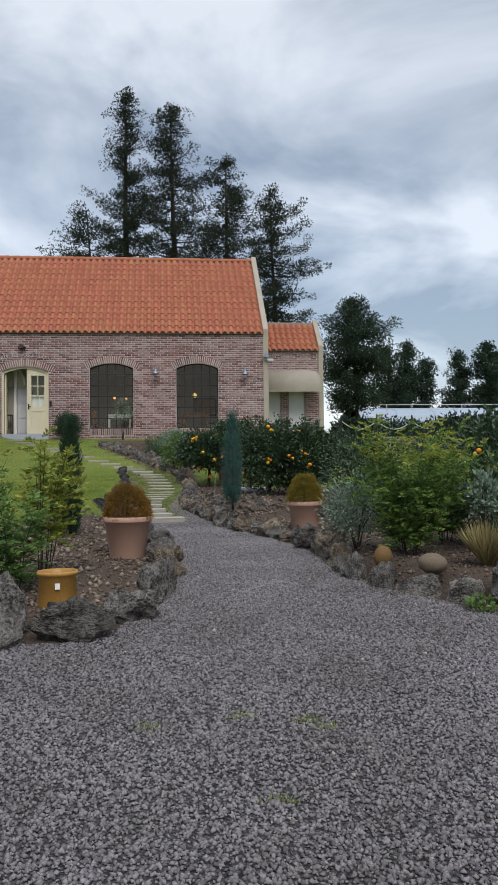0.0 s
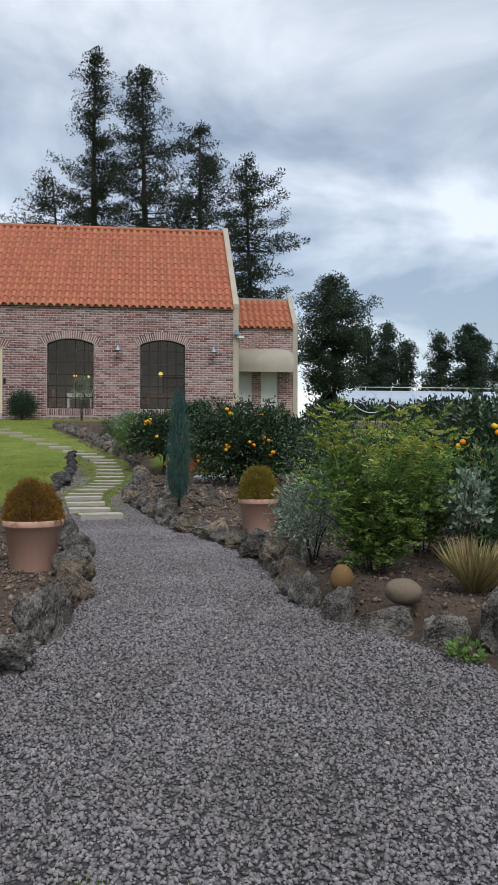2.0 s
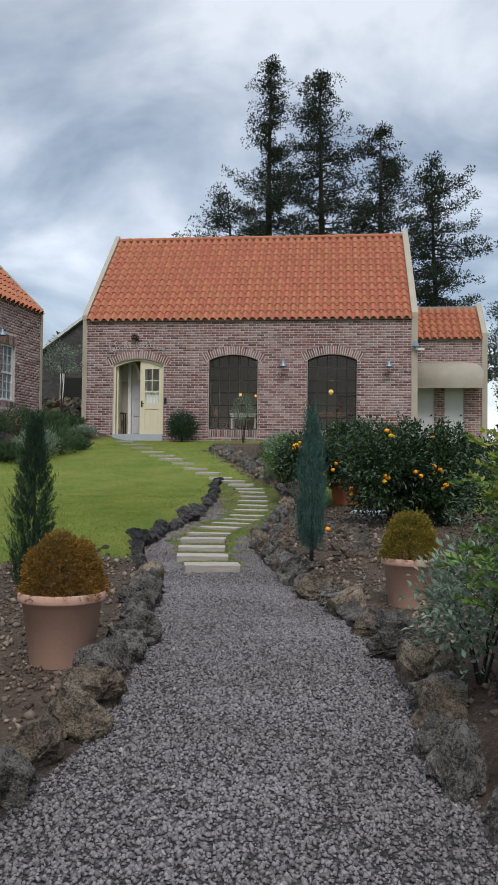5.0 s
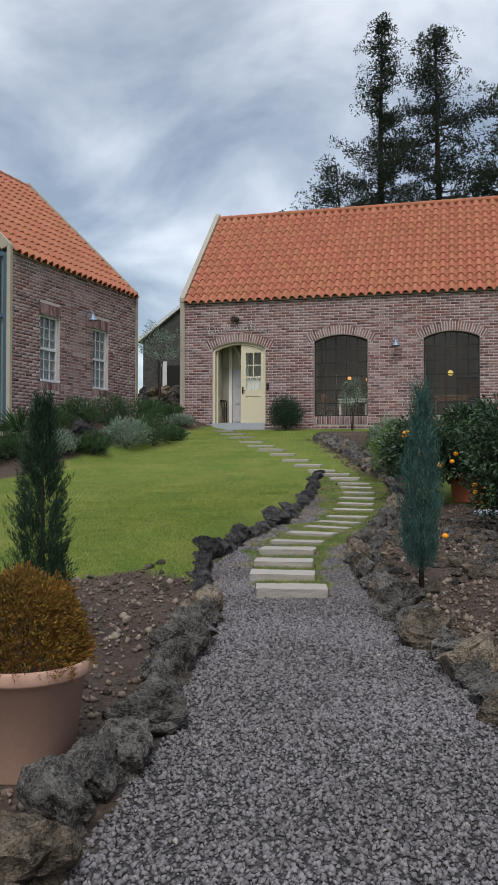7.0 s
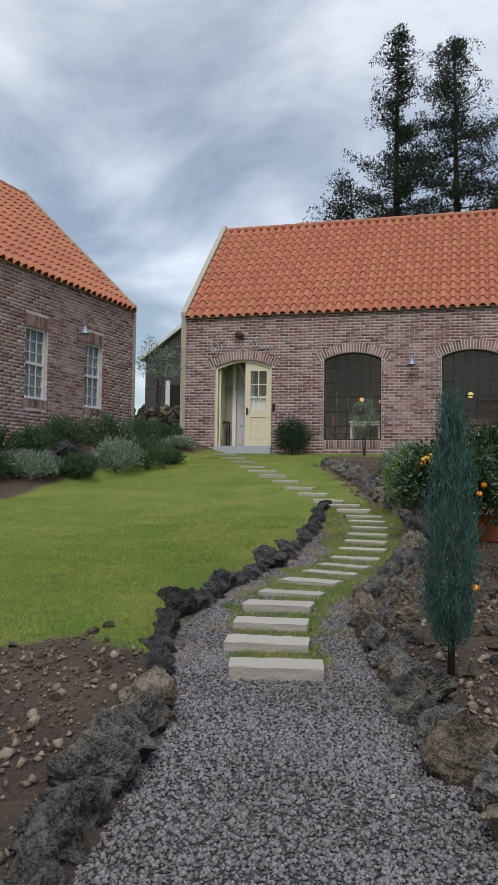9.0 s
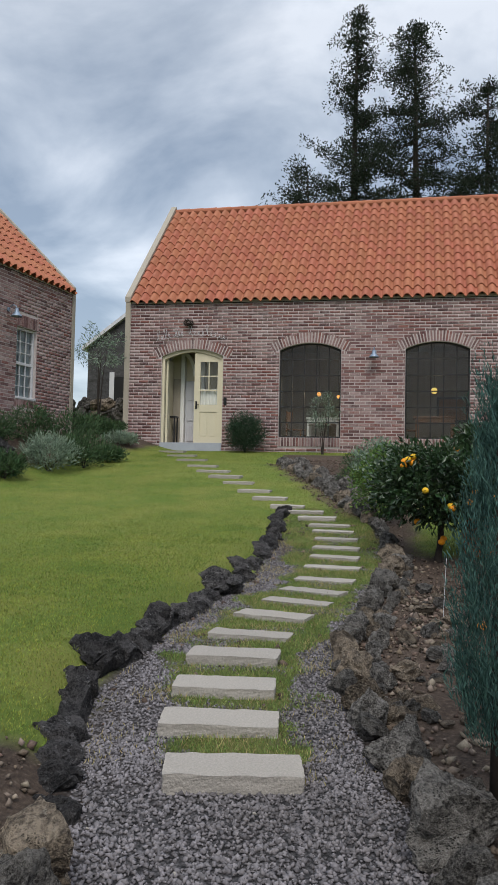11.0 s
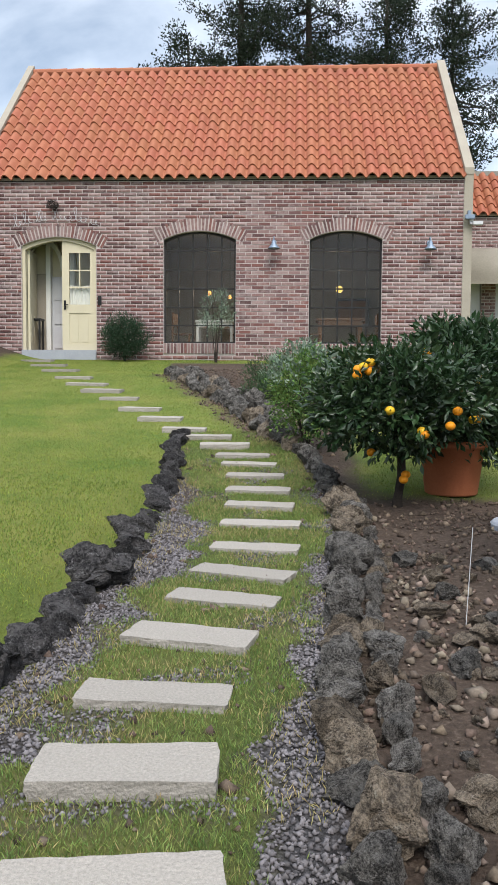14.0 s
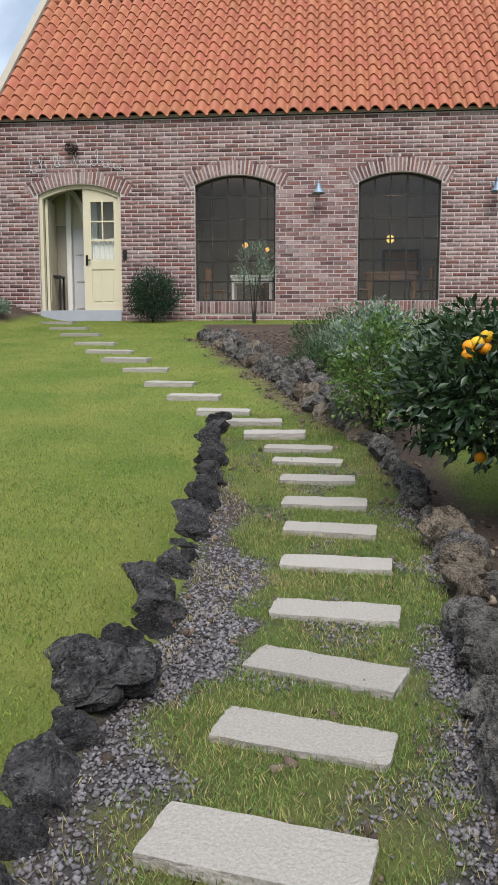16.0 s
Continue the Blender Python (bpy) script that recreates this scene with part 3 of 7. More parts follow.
# ---- granite stepping stones ----
# centre x, y, width, depth, turn
STEPS = [(0.25, 12.70, 0.54, 0.22, 13), (0.08, 13.17, 0.53, 0.23, 9), (0.0, 13.60, 0.51, 0.22, 8), (-0.06, 14.08, 0.51, 0.22, 3), (-0.06, 14.54, 0.51, 0.18, -3),
         (-0.01, 15.08, 0.52, 0.21, -13), (0.08, 15.58, 0.515, 0.19, -14), (0.14, 16.01, 0.535, 0.2, -20), (0.18, 16.52, 0.51, 0.19, -6), (0.19, 17.04, 0.51, 0.19, -5),
         (0.165, 17.52, 0.48, 0.19, -5), (0.135, 17.96, 0.48, 0.21, -3), (0.09, 18.43, 0.47, 0.19, -2), (0.02, 18.79, 0.47, 0.16, -4), (-0.05, 19.08, 0.48, 0.17, -3),
         (-0.24, 19.40, 0.46, 0.18, 2), (-0.42, 19.72, 0.44, 0.18, 2), (-0.70, 20.03, 0.44, 0.18, 0), (-1.03, 20.56, 0.47, 0.2, -4), (-1.37, 21.19, 0.48, 0.2, -2),
         (-1.79, 22.0, 0.48, 0.2, 2), (-2.17, 22.7, 0.55, 0.2, -6), (-2.52, 23.27, 0.58, 0.2, -8), (-2.9, 23.97, 0.55, 0.2, -4), (-3.4, 25.0, 0.6, 0.2, -6), (-3.89, 25.97, 0.62, 0.2, -7), (-4.41, 26.98, 0.6, 0.22, -8)]


def stepping_stone(w, d, h, seed):
    rng = random.Random(seed)
    bm = bmesh.new()
    box(bm, -w / 2, w / 2, -d / 2, d / 2, -h, 0)
    bmesh.ops.subdivide_edges(bm, edges=bm.edges[:], cuts=9, use_grid_fill=True)
    for v in bm.verts:
        n = 0.7 * noise.noise_vector((v.co.x * 9 + seed, v.co.y * 9, v.co.z * 9)) + 0.7 * noise.noise_vector((v.co.x * 45 + seed, v.co.y * 45, v.co.z * 45))
        e = 0.0055 if abs(v.co.y) > d / 2 - 0.002 or abs(v.co.x) > w / 2 - 0.002 else 0.0022
        v.co += n * e
    for v in bm.verts:
        if abs(v.co.x) > w / 2 - 0.02 and abs(v.co.y) > d / 2 - 0.02:
            v.co.x *= 1 - rng.random() * 0.035
    return bm


for i, (x, y, w, d, turn_deg) in enumerate(STEPS):
    proud = 0.062 if i == 0 else 0.045 if i == 1 else 0.045 if i < 4 else 0.03 if i < 6 else 0.02 if i < 15 else 0.035
    slope = math.degrees(math.atan((ground_z(x, y + 0.2) - ground_z(x, y - 0.2)) / 0.4)) * 0.3
    ob = part("stepping_stone", stepping_stone(w, d, 0.12, i * 7), GRANITE)
    ob.matrix_basis = pose(x, y, along(RISE, y) + proud, slope, random.uniform(-0.8, 0.8), turn_deg)
    tagged(ob, "pale rough-hewn granite stepping stone set in grass" if i > 1 else "pale rough-hewn granite step standing in gravel", "stepping stone", "stepping stones to the door")


# ---- basalt border rocks ----
def rock_mesh(seed, detail=4):
    bm = bmesh.new()
    bmesh.ops.create_icosphere(bm, subdivisions=detail, radius=1.0)
    off = Vector((seed * 3.7, seed * 1.3, seed * 2.1))
    rng = random.Random(seed)
    cuts = [(Vector((rng.gauss(0, 1), rng.gauss(0, 1), rng.gauss(0, 0.8))).normalized(), rng.uniform(0.42, 0.75)) for _ in range(11)]
    for v in bm.verts:
        p = v.co.copy()
        for n, h in cuts:
            over = p.dot(n) - h
            if over > 0:
                p -= n * over * 0.9
        p += p.normalized() * (0.2 * noise.noise(v.co * 1.7 + off) + 0.12 * noise.noise(v.co * 4.0 + off) + 0.07 * noise.noise(v.co * 9 + off) - 0.10 * max(0, noise.noise(v.co * 15 + off) - 0.12))
        v.co = p
    bmesh.ops.recalc_face_normals(bm, faces=bm.faces[:])
    return bm


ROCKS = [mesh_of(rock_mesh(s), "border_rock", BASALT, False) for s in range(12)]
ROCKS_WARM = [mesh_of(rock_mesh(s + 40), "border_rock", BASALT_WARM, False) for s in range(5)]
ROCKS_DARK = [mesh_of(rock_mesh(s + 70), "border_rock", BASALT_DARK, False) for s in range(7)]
rock_rng = random.Random(5)


def border_rock(x, y, w, d, h, sink=0.3, turn_deg=None, warm=0, group="rocks along the walk", lift=0.0):
    """A rock of about that width, depth and height on the ground."""
    me = rock_rng.choice(ROCKS_DARK if warm == -1 else ROCKS_WARM if warm else ROCKS)
    ob = new("border_rock", me)
    ob.matrix_basis = pose(x, y, ground_z(x, y) + h * (0.5 - sink) + lift, rock_rng.uniform(-18, 18), rock_rng.uniform(-18, 18), rock_rng.uniform(0, 360) if turn_deg is None else turn_deg) \
        @ Matrix.Diagonal((w * 0.62, d * 0.62, h * 0.62, 1))
    return tagged(ob, "black porous lava rock edging the lawn" if warm == -1 else "weathered brown basalt rock edging the garden bed" if warm else "grey porous basalt rock edging the garden bed", "rock", group)


def rock_row(table, side, y0, y1, size, gap, group, lifts=(-0.03, 0.02), warm=0.2):
    y = y0
    while y < y1:
        s = rock_rng.uniform(*size)
        if rock_rng.random() < 0.15:
            s *= 1.2
        x = along(table, y) + side * s * rock_rng.uniform(0.30, 0.48)
        slope = (along(table, y + 0.3) - along(table, y - 0.3)) / 0.6
        border_rock(x, y, s, s * rock_rng.uniform(0.75, 1.05), s * rock_rng.uniform(0.75, 1.0), 0.22, None, -1 if warm < 0 else 1 if rock_rng.random() < warm else 0, group, rock_rng.uniform(*lifts))
        y += s * gap / math.hypot(1, slope) * rock_rng.uniform(0.85, 1.05)


G_LEFT, G_RIGHT = "rocks edging the lawn side of the walk", "rocks edging the citrus bed"
# large rocks at the mouth of the walk, lawn side
for x, y, w, d, h, t in ((-0.86, 6.36, 0.48, 0.40, 0.52, 20), (-0.37, 6.46, 0.62, 0.34, 0.32, 18), (0.02, 6.88, 0.40, 0.32, 0.30, 40), (0.16, 7.42, 0.32, 0.28, 0.42, 70), (0.22, 7.78, 0.24, 0.24, 0.22, 0),
                      (-1.35, 6.40, 0.5, 0.4, 0.36, 0), (-1.9, 6.40, 0.5, 0.4, 0.34, 0), (-2.5, 6.45, 0.5, 0.4, 0.3, 0), (-3.1, 6.5, 0.5, 0.4, 0.3, 0), (-3.7, 6.5, 0.5, 0.4, 0.3, 0)):
    border_rock(x, y, w, d, h, 0.2, t, False, G_LEFT)
border_rock(-0.59, 15.76, 0.40, 0.36, 0.28, 0.38, 25, -1, G_LEFT)
rock_row(LEFT_EDGE, -1, 8.1, 12.2, (0.22, 0.32), 1.08, G_LEFT, warm=0.35)
rock_row(LEFT_EDGE, -1, 12.35, 15.55, (0.20, 0.28), 0.80, G_LEFT, (-0.10, -0.05), -1)
rock_row(LEFT_EDGE, -1, 16.05, 19.9, (0.17, 0.26), 0.86, G_LEFT, (-0.09, -0.04), -1)
# citrus bed side
for x, y, w, d, h, t in ((2.88, 6.92, 0.42, 0.34, 0.42, 30), (2.56, 7.10, 0.32, 0.30, 0.30, 0), (2.30, 7.38, 0.44, 0.28, 0.28, -40), (2.08, 7.74, 0.34, 0.28, 0.30, 20), (1.95, 8.10, 0.30, 0.26, 0.32, 60), (1.93, 8.36, 0.24, 0.22, 0.26, 10),
                      (3.4, 6.95, 0.5, 0.4, 0.4, 0), (4.0, 6.95, 0.5, 0.4, 0.35, 0), (4.6, 7.0, 0.5, 0.4, 0.3, 0), (5.2, 7.0, 0.5, 0.4, 0.3, 0)):
    border_rock(x, y, w, d, h, 0.2, t, False, G_RIGHT, -0.06)
rock_row(RIGHT_EDGE, 1, 8.5, 12.4, (0.22, 0.34), 1.0, G_RIGHT, warm=0.4)
rock_row(RIGHT_EDGE, 1, 12.5, 17.6, (0.15, 0.26), 0.95, G_RIGHT, warm=0.5)
rock_row([(y, x + 0.17) for y, x in RIGHT_EDGE], 1, 12.6, 17.6, (0.08, 0.15), 1.4, G_RIGHT)
rock_row(RIGHT_EDGE, 1, 17.9, 24.6, (0.13, 0.25), 0.95, "rocks of the bed below the windows")
rock_row([(y, x + 0.3) for y, x in RIGHT_EDGE], 1, 19.8, 24.8, (0.12, 0.26), 1.1, "rocks of the bed below the windows")

# ---- main house ----
FRONT, BASE, EAVE, RIDGE_Y, RIDGE_Z = 27.69, 2.40, 5.93, 31.12, 9.19
PITCH = math.degrees(math.atan((RIDGE_Z - EAVE) / (RIDGE_Y - FRONT)))
WEST, EAST = -5.75, 3.57
ZC_RISE = 0.16
OPENINGS = [dict(x0=-4.95, x1=-3.47, sill=2.60, spring=4.62, rise=0.17), dict(x0=-2.15, x1=-0.745, sill=2.75, spring=4.74, rise=0.16),
            dict(x0=0.67, x1=2.055, sill=2.75, spring=4.74, rise=0.16)]


def arc(o, x):
    c, r = (o["x0"] + o["x1"]) / 2, o["rise"]
    if r <= 0:
        return o["spring"]
    half = (o["x1"] - o["x0"]) / 2
    big_r = (half * half + r * r) / (2 * r)
    return o["spring"] + r - big_r + math.sqrt(max(0.0, big_r * big_r - (x - c) ** 2))


def wall_mesh(x0, x1, z0, z1, openings, thick=0.26):
    """An upright wall in the plane y=0, its back at y=thick, with openings cut through."""
    bm = bmesh.new()
    xs = {x0, x1}
    for o in openings:
        k = 14 if o["rise"] > 0 else 1
        xs |= {o["x0"] + (o["x1"] - o["x0"]) * i / k for i in range(k + 1)}
    xs = sorted(xs)

    def quad(p):
        bm.faces.new([bm.verts.new(q) for q in p])

    def slab(a, b, za0, zb0, za1, zb1):
        quad(((a, 0, za0), (b, 0, zb0), (b, 0, zb1), (a, 0, za1)))
        quad(((b, thick, zb0), (a, thick, za0), (a, thick, za1), (b, thick, zb1)))

    for a, b in zip(xs, xs[1:]):
        o = next((o for o in openings if o["x0"] - 1e-6 <= a and b <= o["x1"] + 1e-6), None)
        if o is None:
            slab(a, b, z0, z0, z1, z1)
        else:
            slab(a, b, z0, z0, o["sill"], o["sill"])
            slab(a, b, arc(o, a), arc(o, b), z1, z1)
            quad(((a, 0, arc(o, a)), (b, 0, arc(o, b)), (b, thick, arc(o, b)), (a, thick, arc(o, a))))
            quad(((a, 0, o["sill"]), (a, thick, o["sill"]), (b, thick, o["sill"]), (b, 0, o["sill"])))
    for o in openings:
        for x in (o["x0"], o["x1"]):
            quad(((x, 0, o["sill"]), (x, 0, arc(o, x)), (x, thick, arc(o, x)), (x, thick, o["sill"])))
    quad(((x0, 0, z1), (x1, 0, z1), (x1, thick, z1), (x0, thick, z1)))
    for x in (x0, x1):
        quad(((x, 0, z0), (x, thick, z0), (x, thick, z1), (x, 0, z1)))
    bmesh.ops.remove_doubles(bm, verts=bm.verts[:], dist=0.0005)
    bmesh.ops.recalc_face_normals(bm, faces=bm.faces[:])
    return bm


BRICK_L, COURSE, JOINT = 0.236, 0.0710, 0.0125


def brick_data(length):
    """A brick face with its sides, x from 0, proud of the joint by 6 mm."""
    h, y = COURSE - JOINT, -0.006
    bm = bmesh.new()
    e = 0.003
    ring0 = [bm.verts.new(p) for p in ((0, 0.004, 0), (length, 0.004, 0), (length, 0.004, h), (0, 0.004, h))]
    ring2 = [bm.verts.new(p) for p in ((e, y, e), (length - e, y, e), (length - e, y, h - e), (e, y, h - e))]
    for r, s in ((ring0, ring2),):
        for k in range(4):
            bm.faces.new((r[k], r[(k + 1) % 4], s[(k + 1) % 4], s[k]))
    bm.faces.new(ring2)
    return bm


brick_meshes = {}


def brick_mesh(length):
    key = round(length * 500) / 500
    if key not in brick_meshes:
        brick_meshes[key] = mesh_of(brick_data(key), "brick", BRICK_OB)
    return brick_meshes[key]


def lay_bricks(wall, x0, x1, z0, z1, blocked, near, rowlock=()):
    """Stretcher courses over a wall in the plane y=0. blocked(z) gives the stretches without bricks; near(x, z) says which bricks are pieces of their own."""
    rng = random.Random(int(x0 * 100))
    far_v, far_f, count = [], [], 0
    courses = int((z1 - z0) / COURSE)
    for k in range(courses):
        z = z0 + k * COURSE
        stops = sorted(blocked(z, z + COURSE))
        x = x0 + (0.5 * BRICK_L if k % 2 else 0) * 1.0 - BRICK_L + rng.uniform(-0.01, 0.01)
        while x < x1:
            spans = [(max(x, x0), min(x + BRICK_L, x1))]
            for a, b in stops:
                spans = [p for s, t in spans for p in ((s, min(t, a)), (max(s, b), t)) if p[1] - p[0] > 0.03]
            for a, b in spans:
                length = b - a - JOINT
                if length < 0.016:
                    continue
                y = rng.uniform(-0.002, 0.002)
                if near(a, z) and count < 300:
                    count += 1
                    ob = new("brick", brick_mesh(length))
                    ob.parent = wall
                    ob.matrix_basis = pose(a + JOINT / 2, y, z, 0, 0, 0)
                else:
                    h, o, e = COURSE - JOINT, -0.006 + y, 0.003
                    i = len(far_v)
                    a0, b0 = a + JOINT / 2, a + JOINT / 2 + length
                    far_v += [(a0, 0.004, z), (b0, 0.004, z), (b0, 0.004, z + h), (a0, 0.004, z + h), (a0 + e, o, z + e), (b0 - e, o, z + e), (b0 - e, o, z + h - e), (a0 + e, o, z + h - e)]
                    far_f += [(i, i + 1, i + 5, i + 4), (i + 1, i + 2, i + 6, i + 5), (i + 2, i + 3, i + 7, i + 6), (i + 3, i, i + 4, i + 7), (i + 4, i + 5, i + 6, i + 7)]
            x += BRICK_L
    if far_v:
        ob = new("brickwork", raw_mesh("brickwork", far_v, far_f, BRICK_ISLE))
        ob.parent = wall
        tagged(ob, "old purple-brown brickwork with pale lime joints", kind="stuff")


def voussoirs(wall, o, ring=0.25, spread=30.5, n=27):
    """A segmental arch of bricks on edge over an opening."""
    c, half, r = (o["x0"] + o["x1"]) / 2, (o["x1"] - o["x0"]) / 2, o["rise"]
    big_r = (half * half + r * r) / (2 * r)
    zc = o["spring"] + r - big_r
    data = {}
    for i in range(n):
        a = radians(-spread + (i + 0.5) * 2 * spread / n)
        w = 2 * radians(spread) / n * (big_r + 0.02)
        bm = bmesh.new()
        box(bm, -w / 2 + 0.013, w / 2 - 0.013, -0.011, 0.004, 0.012, ring)
        for v in bm.verts:
            if v.co.z > 0.1:
                v.co.x *= (big_r + ring) / big_r
        ob = part("arch_brick", bm, BRICK_OB, wall)
        ob.matrix_basis = pose(c + big_r * math.sin(a), 0, zc + big_r * math.cos(a), 0, math.degrees(a), 0)


def arch_block(o, ring=0.25, spread=30.5):
    c, half, r = (o["x0"] + o["x1"]) / 2, (o["x1"] - o["x0"]) / 2, o["rise"]
    big_r = (half * half + r * r) / (2 * r)
    zc = o["spring"] + r - big_r
    ro, foot = big_r + ring + 0.01, zc + big_r * math.cos(radians(spread))

    def blocked(z0, z1):
        out = []
        if z1 > o["sill"] - (0.22 if o.get("soldier") else 0) and z0 < o["spring"]:
            out.append((o["x0"], o["x1"]))
        if z1 > foot + 0.03 and z0 < zc + ro:
            z = max(z0, foot)
            x = math.sqrt(max(0.0, ro * ro - (z1 - zc) ** 2))
            lim = math.tan(radians(spread)) * (z - zc)
            out_x, mid_z = min(x, lim), (z0 + z1) / 2
            in_x = math.sqrt(max(0.0, big_r * big_r - (mid_z - zc) ** 2)) if mid_z < o["spring"] else 0.0
            out += [(c - out_x, c - in_x), (c + in_x, c + out_x)]
        return out
    return blocked


def tile_mesh(length, pitch):
    """One S-shaped clay tile: a wide barrel and a shallow pan, x across, y up the slope."""
    prof = []
    for k in range(11):
        u = k / 10
        h = 0.055 * math.sin(math.pi * u / 0.62) if u < 0.62 else -0.050 * math.sin(math.pi * (u - 0.62) / 0.38)
        prof.append((u * (pitch + 0.012) - pitch / 2, h))
    bm = bmesh.new()
    rows = []
    for y, lift in ((0.0, 0.030), (length * 1.06, 0.0)):
        for t in (0.0, 0.022):
            rows.append([bm.verts.new((x, y, z + lift - t)) for x, z in prof])
    a, al, b, bl = rows
    for k in range(10):
        bm.faces.new((a[k], a[k + 1], b[k + 1], b[k]))
        bm.faces.new((al[k + 1], al[k], bl[k], bl[k + 1]))
    lip = [[bm.verts.new(v.co) for v in row] for row in (a, al)]
    for k in range(10):
        bm.faces.new((lip[0][k + 1], lip[0][k], lip[1][k], lip[1][k + 1]))
    for k in (0, 10):
        bm.faces.new([bm.verts.new(v.co) for v in (a[k], b[k], bl[k], al[k])])
    return bm


def tiled_roof(roof, width, slope_len, cols, rows, own):
    """Tiles over a slope whose plane is z=0, eave along x at y=0. own: rows from the eave whose tiles are pieces of their own."""
    pitch, length = width / cols, slope_len / rows
    me = mesh_of(tile_mesh(length, pitch), "roof_tile", TILE_OB, True)
    vs = np.empty(len(me.vertices) * 3, np.float32); me.vertices.foreach_get("co", vs); vs = vs.reshape(-1, 3)
    fs = np.array([p.vertices[:] for p in me.polygons])
    rng = random.Random(3)
    far_v, far_f = [], []
    for r in range(rows):
        for c in range(cols):
            p = Vector(((c + 0.5) * pitch, r * length - 0.03, 0.03 + rng.uniform(-0.002, 0.002)))
            if r < own:
                ob = new("roof_tile", me)
                ob.parent = roof
                ob.matrix_basis = pose(*p, rng.uniform(-0.2, 0.2), 0, rng.uniform(-0.25, 0.25))
            else:
                far_f.append(fs + len(far_v) * len(vs))
                far_v.append(vs + np.array(p))
    if far_v:
        ob = new("upper_roof_tiles", raw_mesh("upper_roof_tiles", np.concatenate(far_v), np.concatenate(far_f), TILE_ISLE, True))
        ob.parent = roof
        tagged(ob, kind="stuff")


def slope_pose(x, y, z, rise_deg=45.0, rz=0.0):
    return pose(x, y, z, 0, 0, rz) @ pose(0, 0, 0, rise_deg)


house = thing("brick_house", "single-storey old-brick house with orange clay tile roof", "house")
wall_south = part("front_wall", wall_mesh(WEST, EAST, BASE - 0.25, EAVE, OPENINGS), MORTAR, house, "front wall of old brick with lime joints")
wall_south.matrix_basis = pose(0, FRONT, 0)
for o in OPENINGS[1:]:
    o["soldier"] = True
blocks = [arch_block(o) for o in OPENINGS]


def front_blocked(z0, z1):
    out = []
    for b in blocks:
        out += b(z0, z1)
    return out


# gable walls, back wall and floor
def gable(x, inner):
    bm = bmesh.new()
    x1 = x + inner
    prof = [(FRONT - 0.02, BASE - 0.3), (FRONT - 0.02, EAVE + 0.02), (RIDGE_Y, RIDGE_Z + 0.06), (2 * RIDGE_Y - FRONT + 0.02, EAVE + 0.02), (2 * RIDGE_Y - FRONT + 0.02, BASE - 0.3)]
    a = [bm.verts.new((x, y, z)) for y, z in prof]
    b = [bm.verts.new((x1, y, z)) for y, z in prof]
    bm.faces.new(a); bm.faces.new(b[::-1])
    for k in range(5):
        bm.faces.new((a[k], a[(k + 1) % 5], b[(k + 1) % 5], b[k]))
    bmesh.ops.recalc_face_normals(bm, faces=bm.faces[:])
    return bm


for x, thick in ((WEST - 0.125, 0.125), (EAST, 0.165)):
    part("gable_wall", gable(x, thick), RENDERED, house, "cream-rendered gable wall")


def verge(x, x1):
    """The raised coping that runs up the gable."""
    bm = bmesh.new()
    for sgn in (1, -1):
        p = [(RIDGE_Y - sgn * (RIDGE_Y - FRONT + 0.03), EAVE), (RIDGE_Y, RIDGE_Z + 0.05), (RIDGE_Y, RIDGE_Z + 0.19), (RIDGE_Y - sgn * (RIDGE_Y - FRONT + 0.03), EAVE + 0.13)]
        a = [bm.verts.new((x, y, z)) for y, z in p]
        b = [bm.verts.new((x1, y, z)) for y, z in p]
        bm.faces.new(a); bm.faces.new(b[::-1])
        for k in range(4):
            bm.faces.new((a[k], a[(k + 1) % 4], b[(k + 1) % 4], b[k]))
    bmesh.ops.recalc_face_normals(bm, faces=bm.faces[:])
    return bm


part("verge_coping", verge(WEST - 0.14, WEST + 0.0), RENDERED, house)
part("verge_coping", verge(EAST - 0.0, EAST + 0.175), RENDERED, house)
roof = new("roof"); roof.parent = house
roof.matrix_basis = slope_pose(WEST, FRONT - 0.06, EAVE - 0.045, PITCH)
bm = bmesh.new(); box(bm, 0.0, EAST - WEST, 0.02, 4.74, -0.17, -0.05)
part("roof_deck", bm, STEEL, roof)
back_roof = bmesh.new(); box(back_roof, 0.0, EAST - WEST, 0.0, 4.74, -0.12, 0.05)
ob = part("back_roof_slope", back_roof, TILE_ISLE, house)
ob.matrix_basis = pose(EAST, 2 * RIDGE_Y - FRONT + 0.06, EAVE - 0.045, 0, 0, 180) @ pose(0, 0, 0, PITCH)
bm = bmesh.new()
for k in range(24):
    w = (EAST - WEST) / 24
    x = WEST + k * w
    pts = [(x, RIDGE_Y, RIDGE_Z + 0.015), (x + w + 0.01, RIDGE_Y, RIDGE_Z + 0.022)]
    tube(bm, pts, [0.085, 0.092], 10)
part("ridge_tiles", bm, TILE_ISLE, house, smooth=False)
bm = bmesh.new(); box(bm, WEST, EAST, 2 * RIDGE_Y - FRONT - 0.26, 2 * RIDGE_Y - FRONT, BASE - 0.3, EAVE)
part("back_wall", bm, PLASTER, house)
bm = bmesh.new(); box(bm, WEST + 0.01, EAST - 0.01, FRONT + 0.27, 2 * RIDGE_Y - FRONT - 0.27, 2.4, 2.56)
part("inner_floor", bm, WOOD, house)
bm = bmesh.new(); box(bm, WEST + 0.01, EAST - 0.01, FRONT + 0.27, 2 * RIDGE_Y - FRONT - 0.27, 5.70, 5.80)
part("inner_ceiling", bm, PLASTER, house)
bm = bmesh.new(); box(bm, -3.1, -2.98, FRONT + 0.27, 34.2, 2.56, 5.70)
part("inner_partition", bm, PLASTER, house)


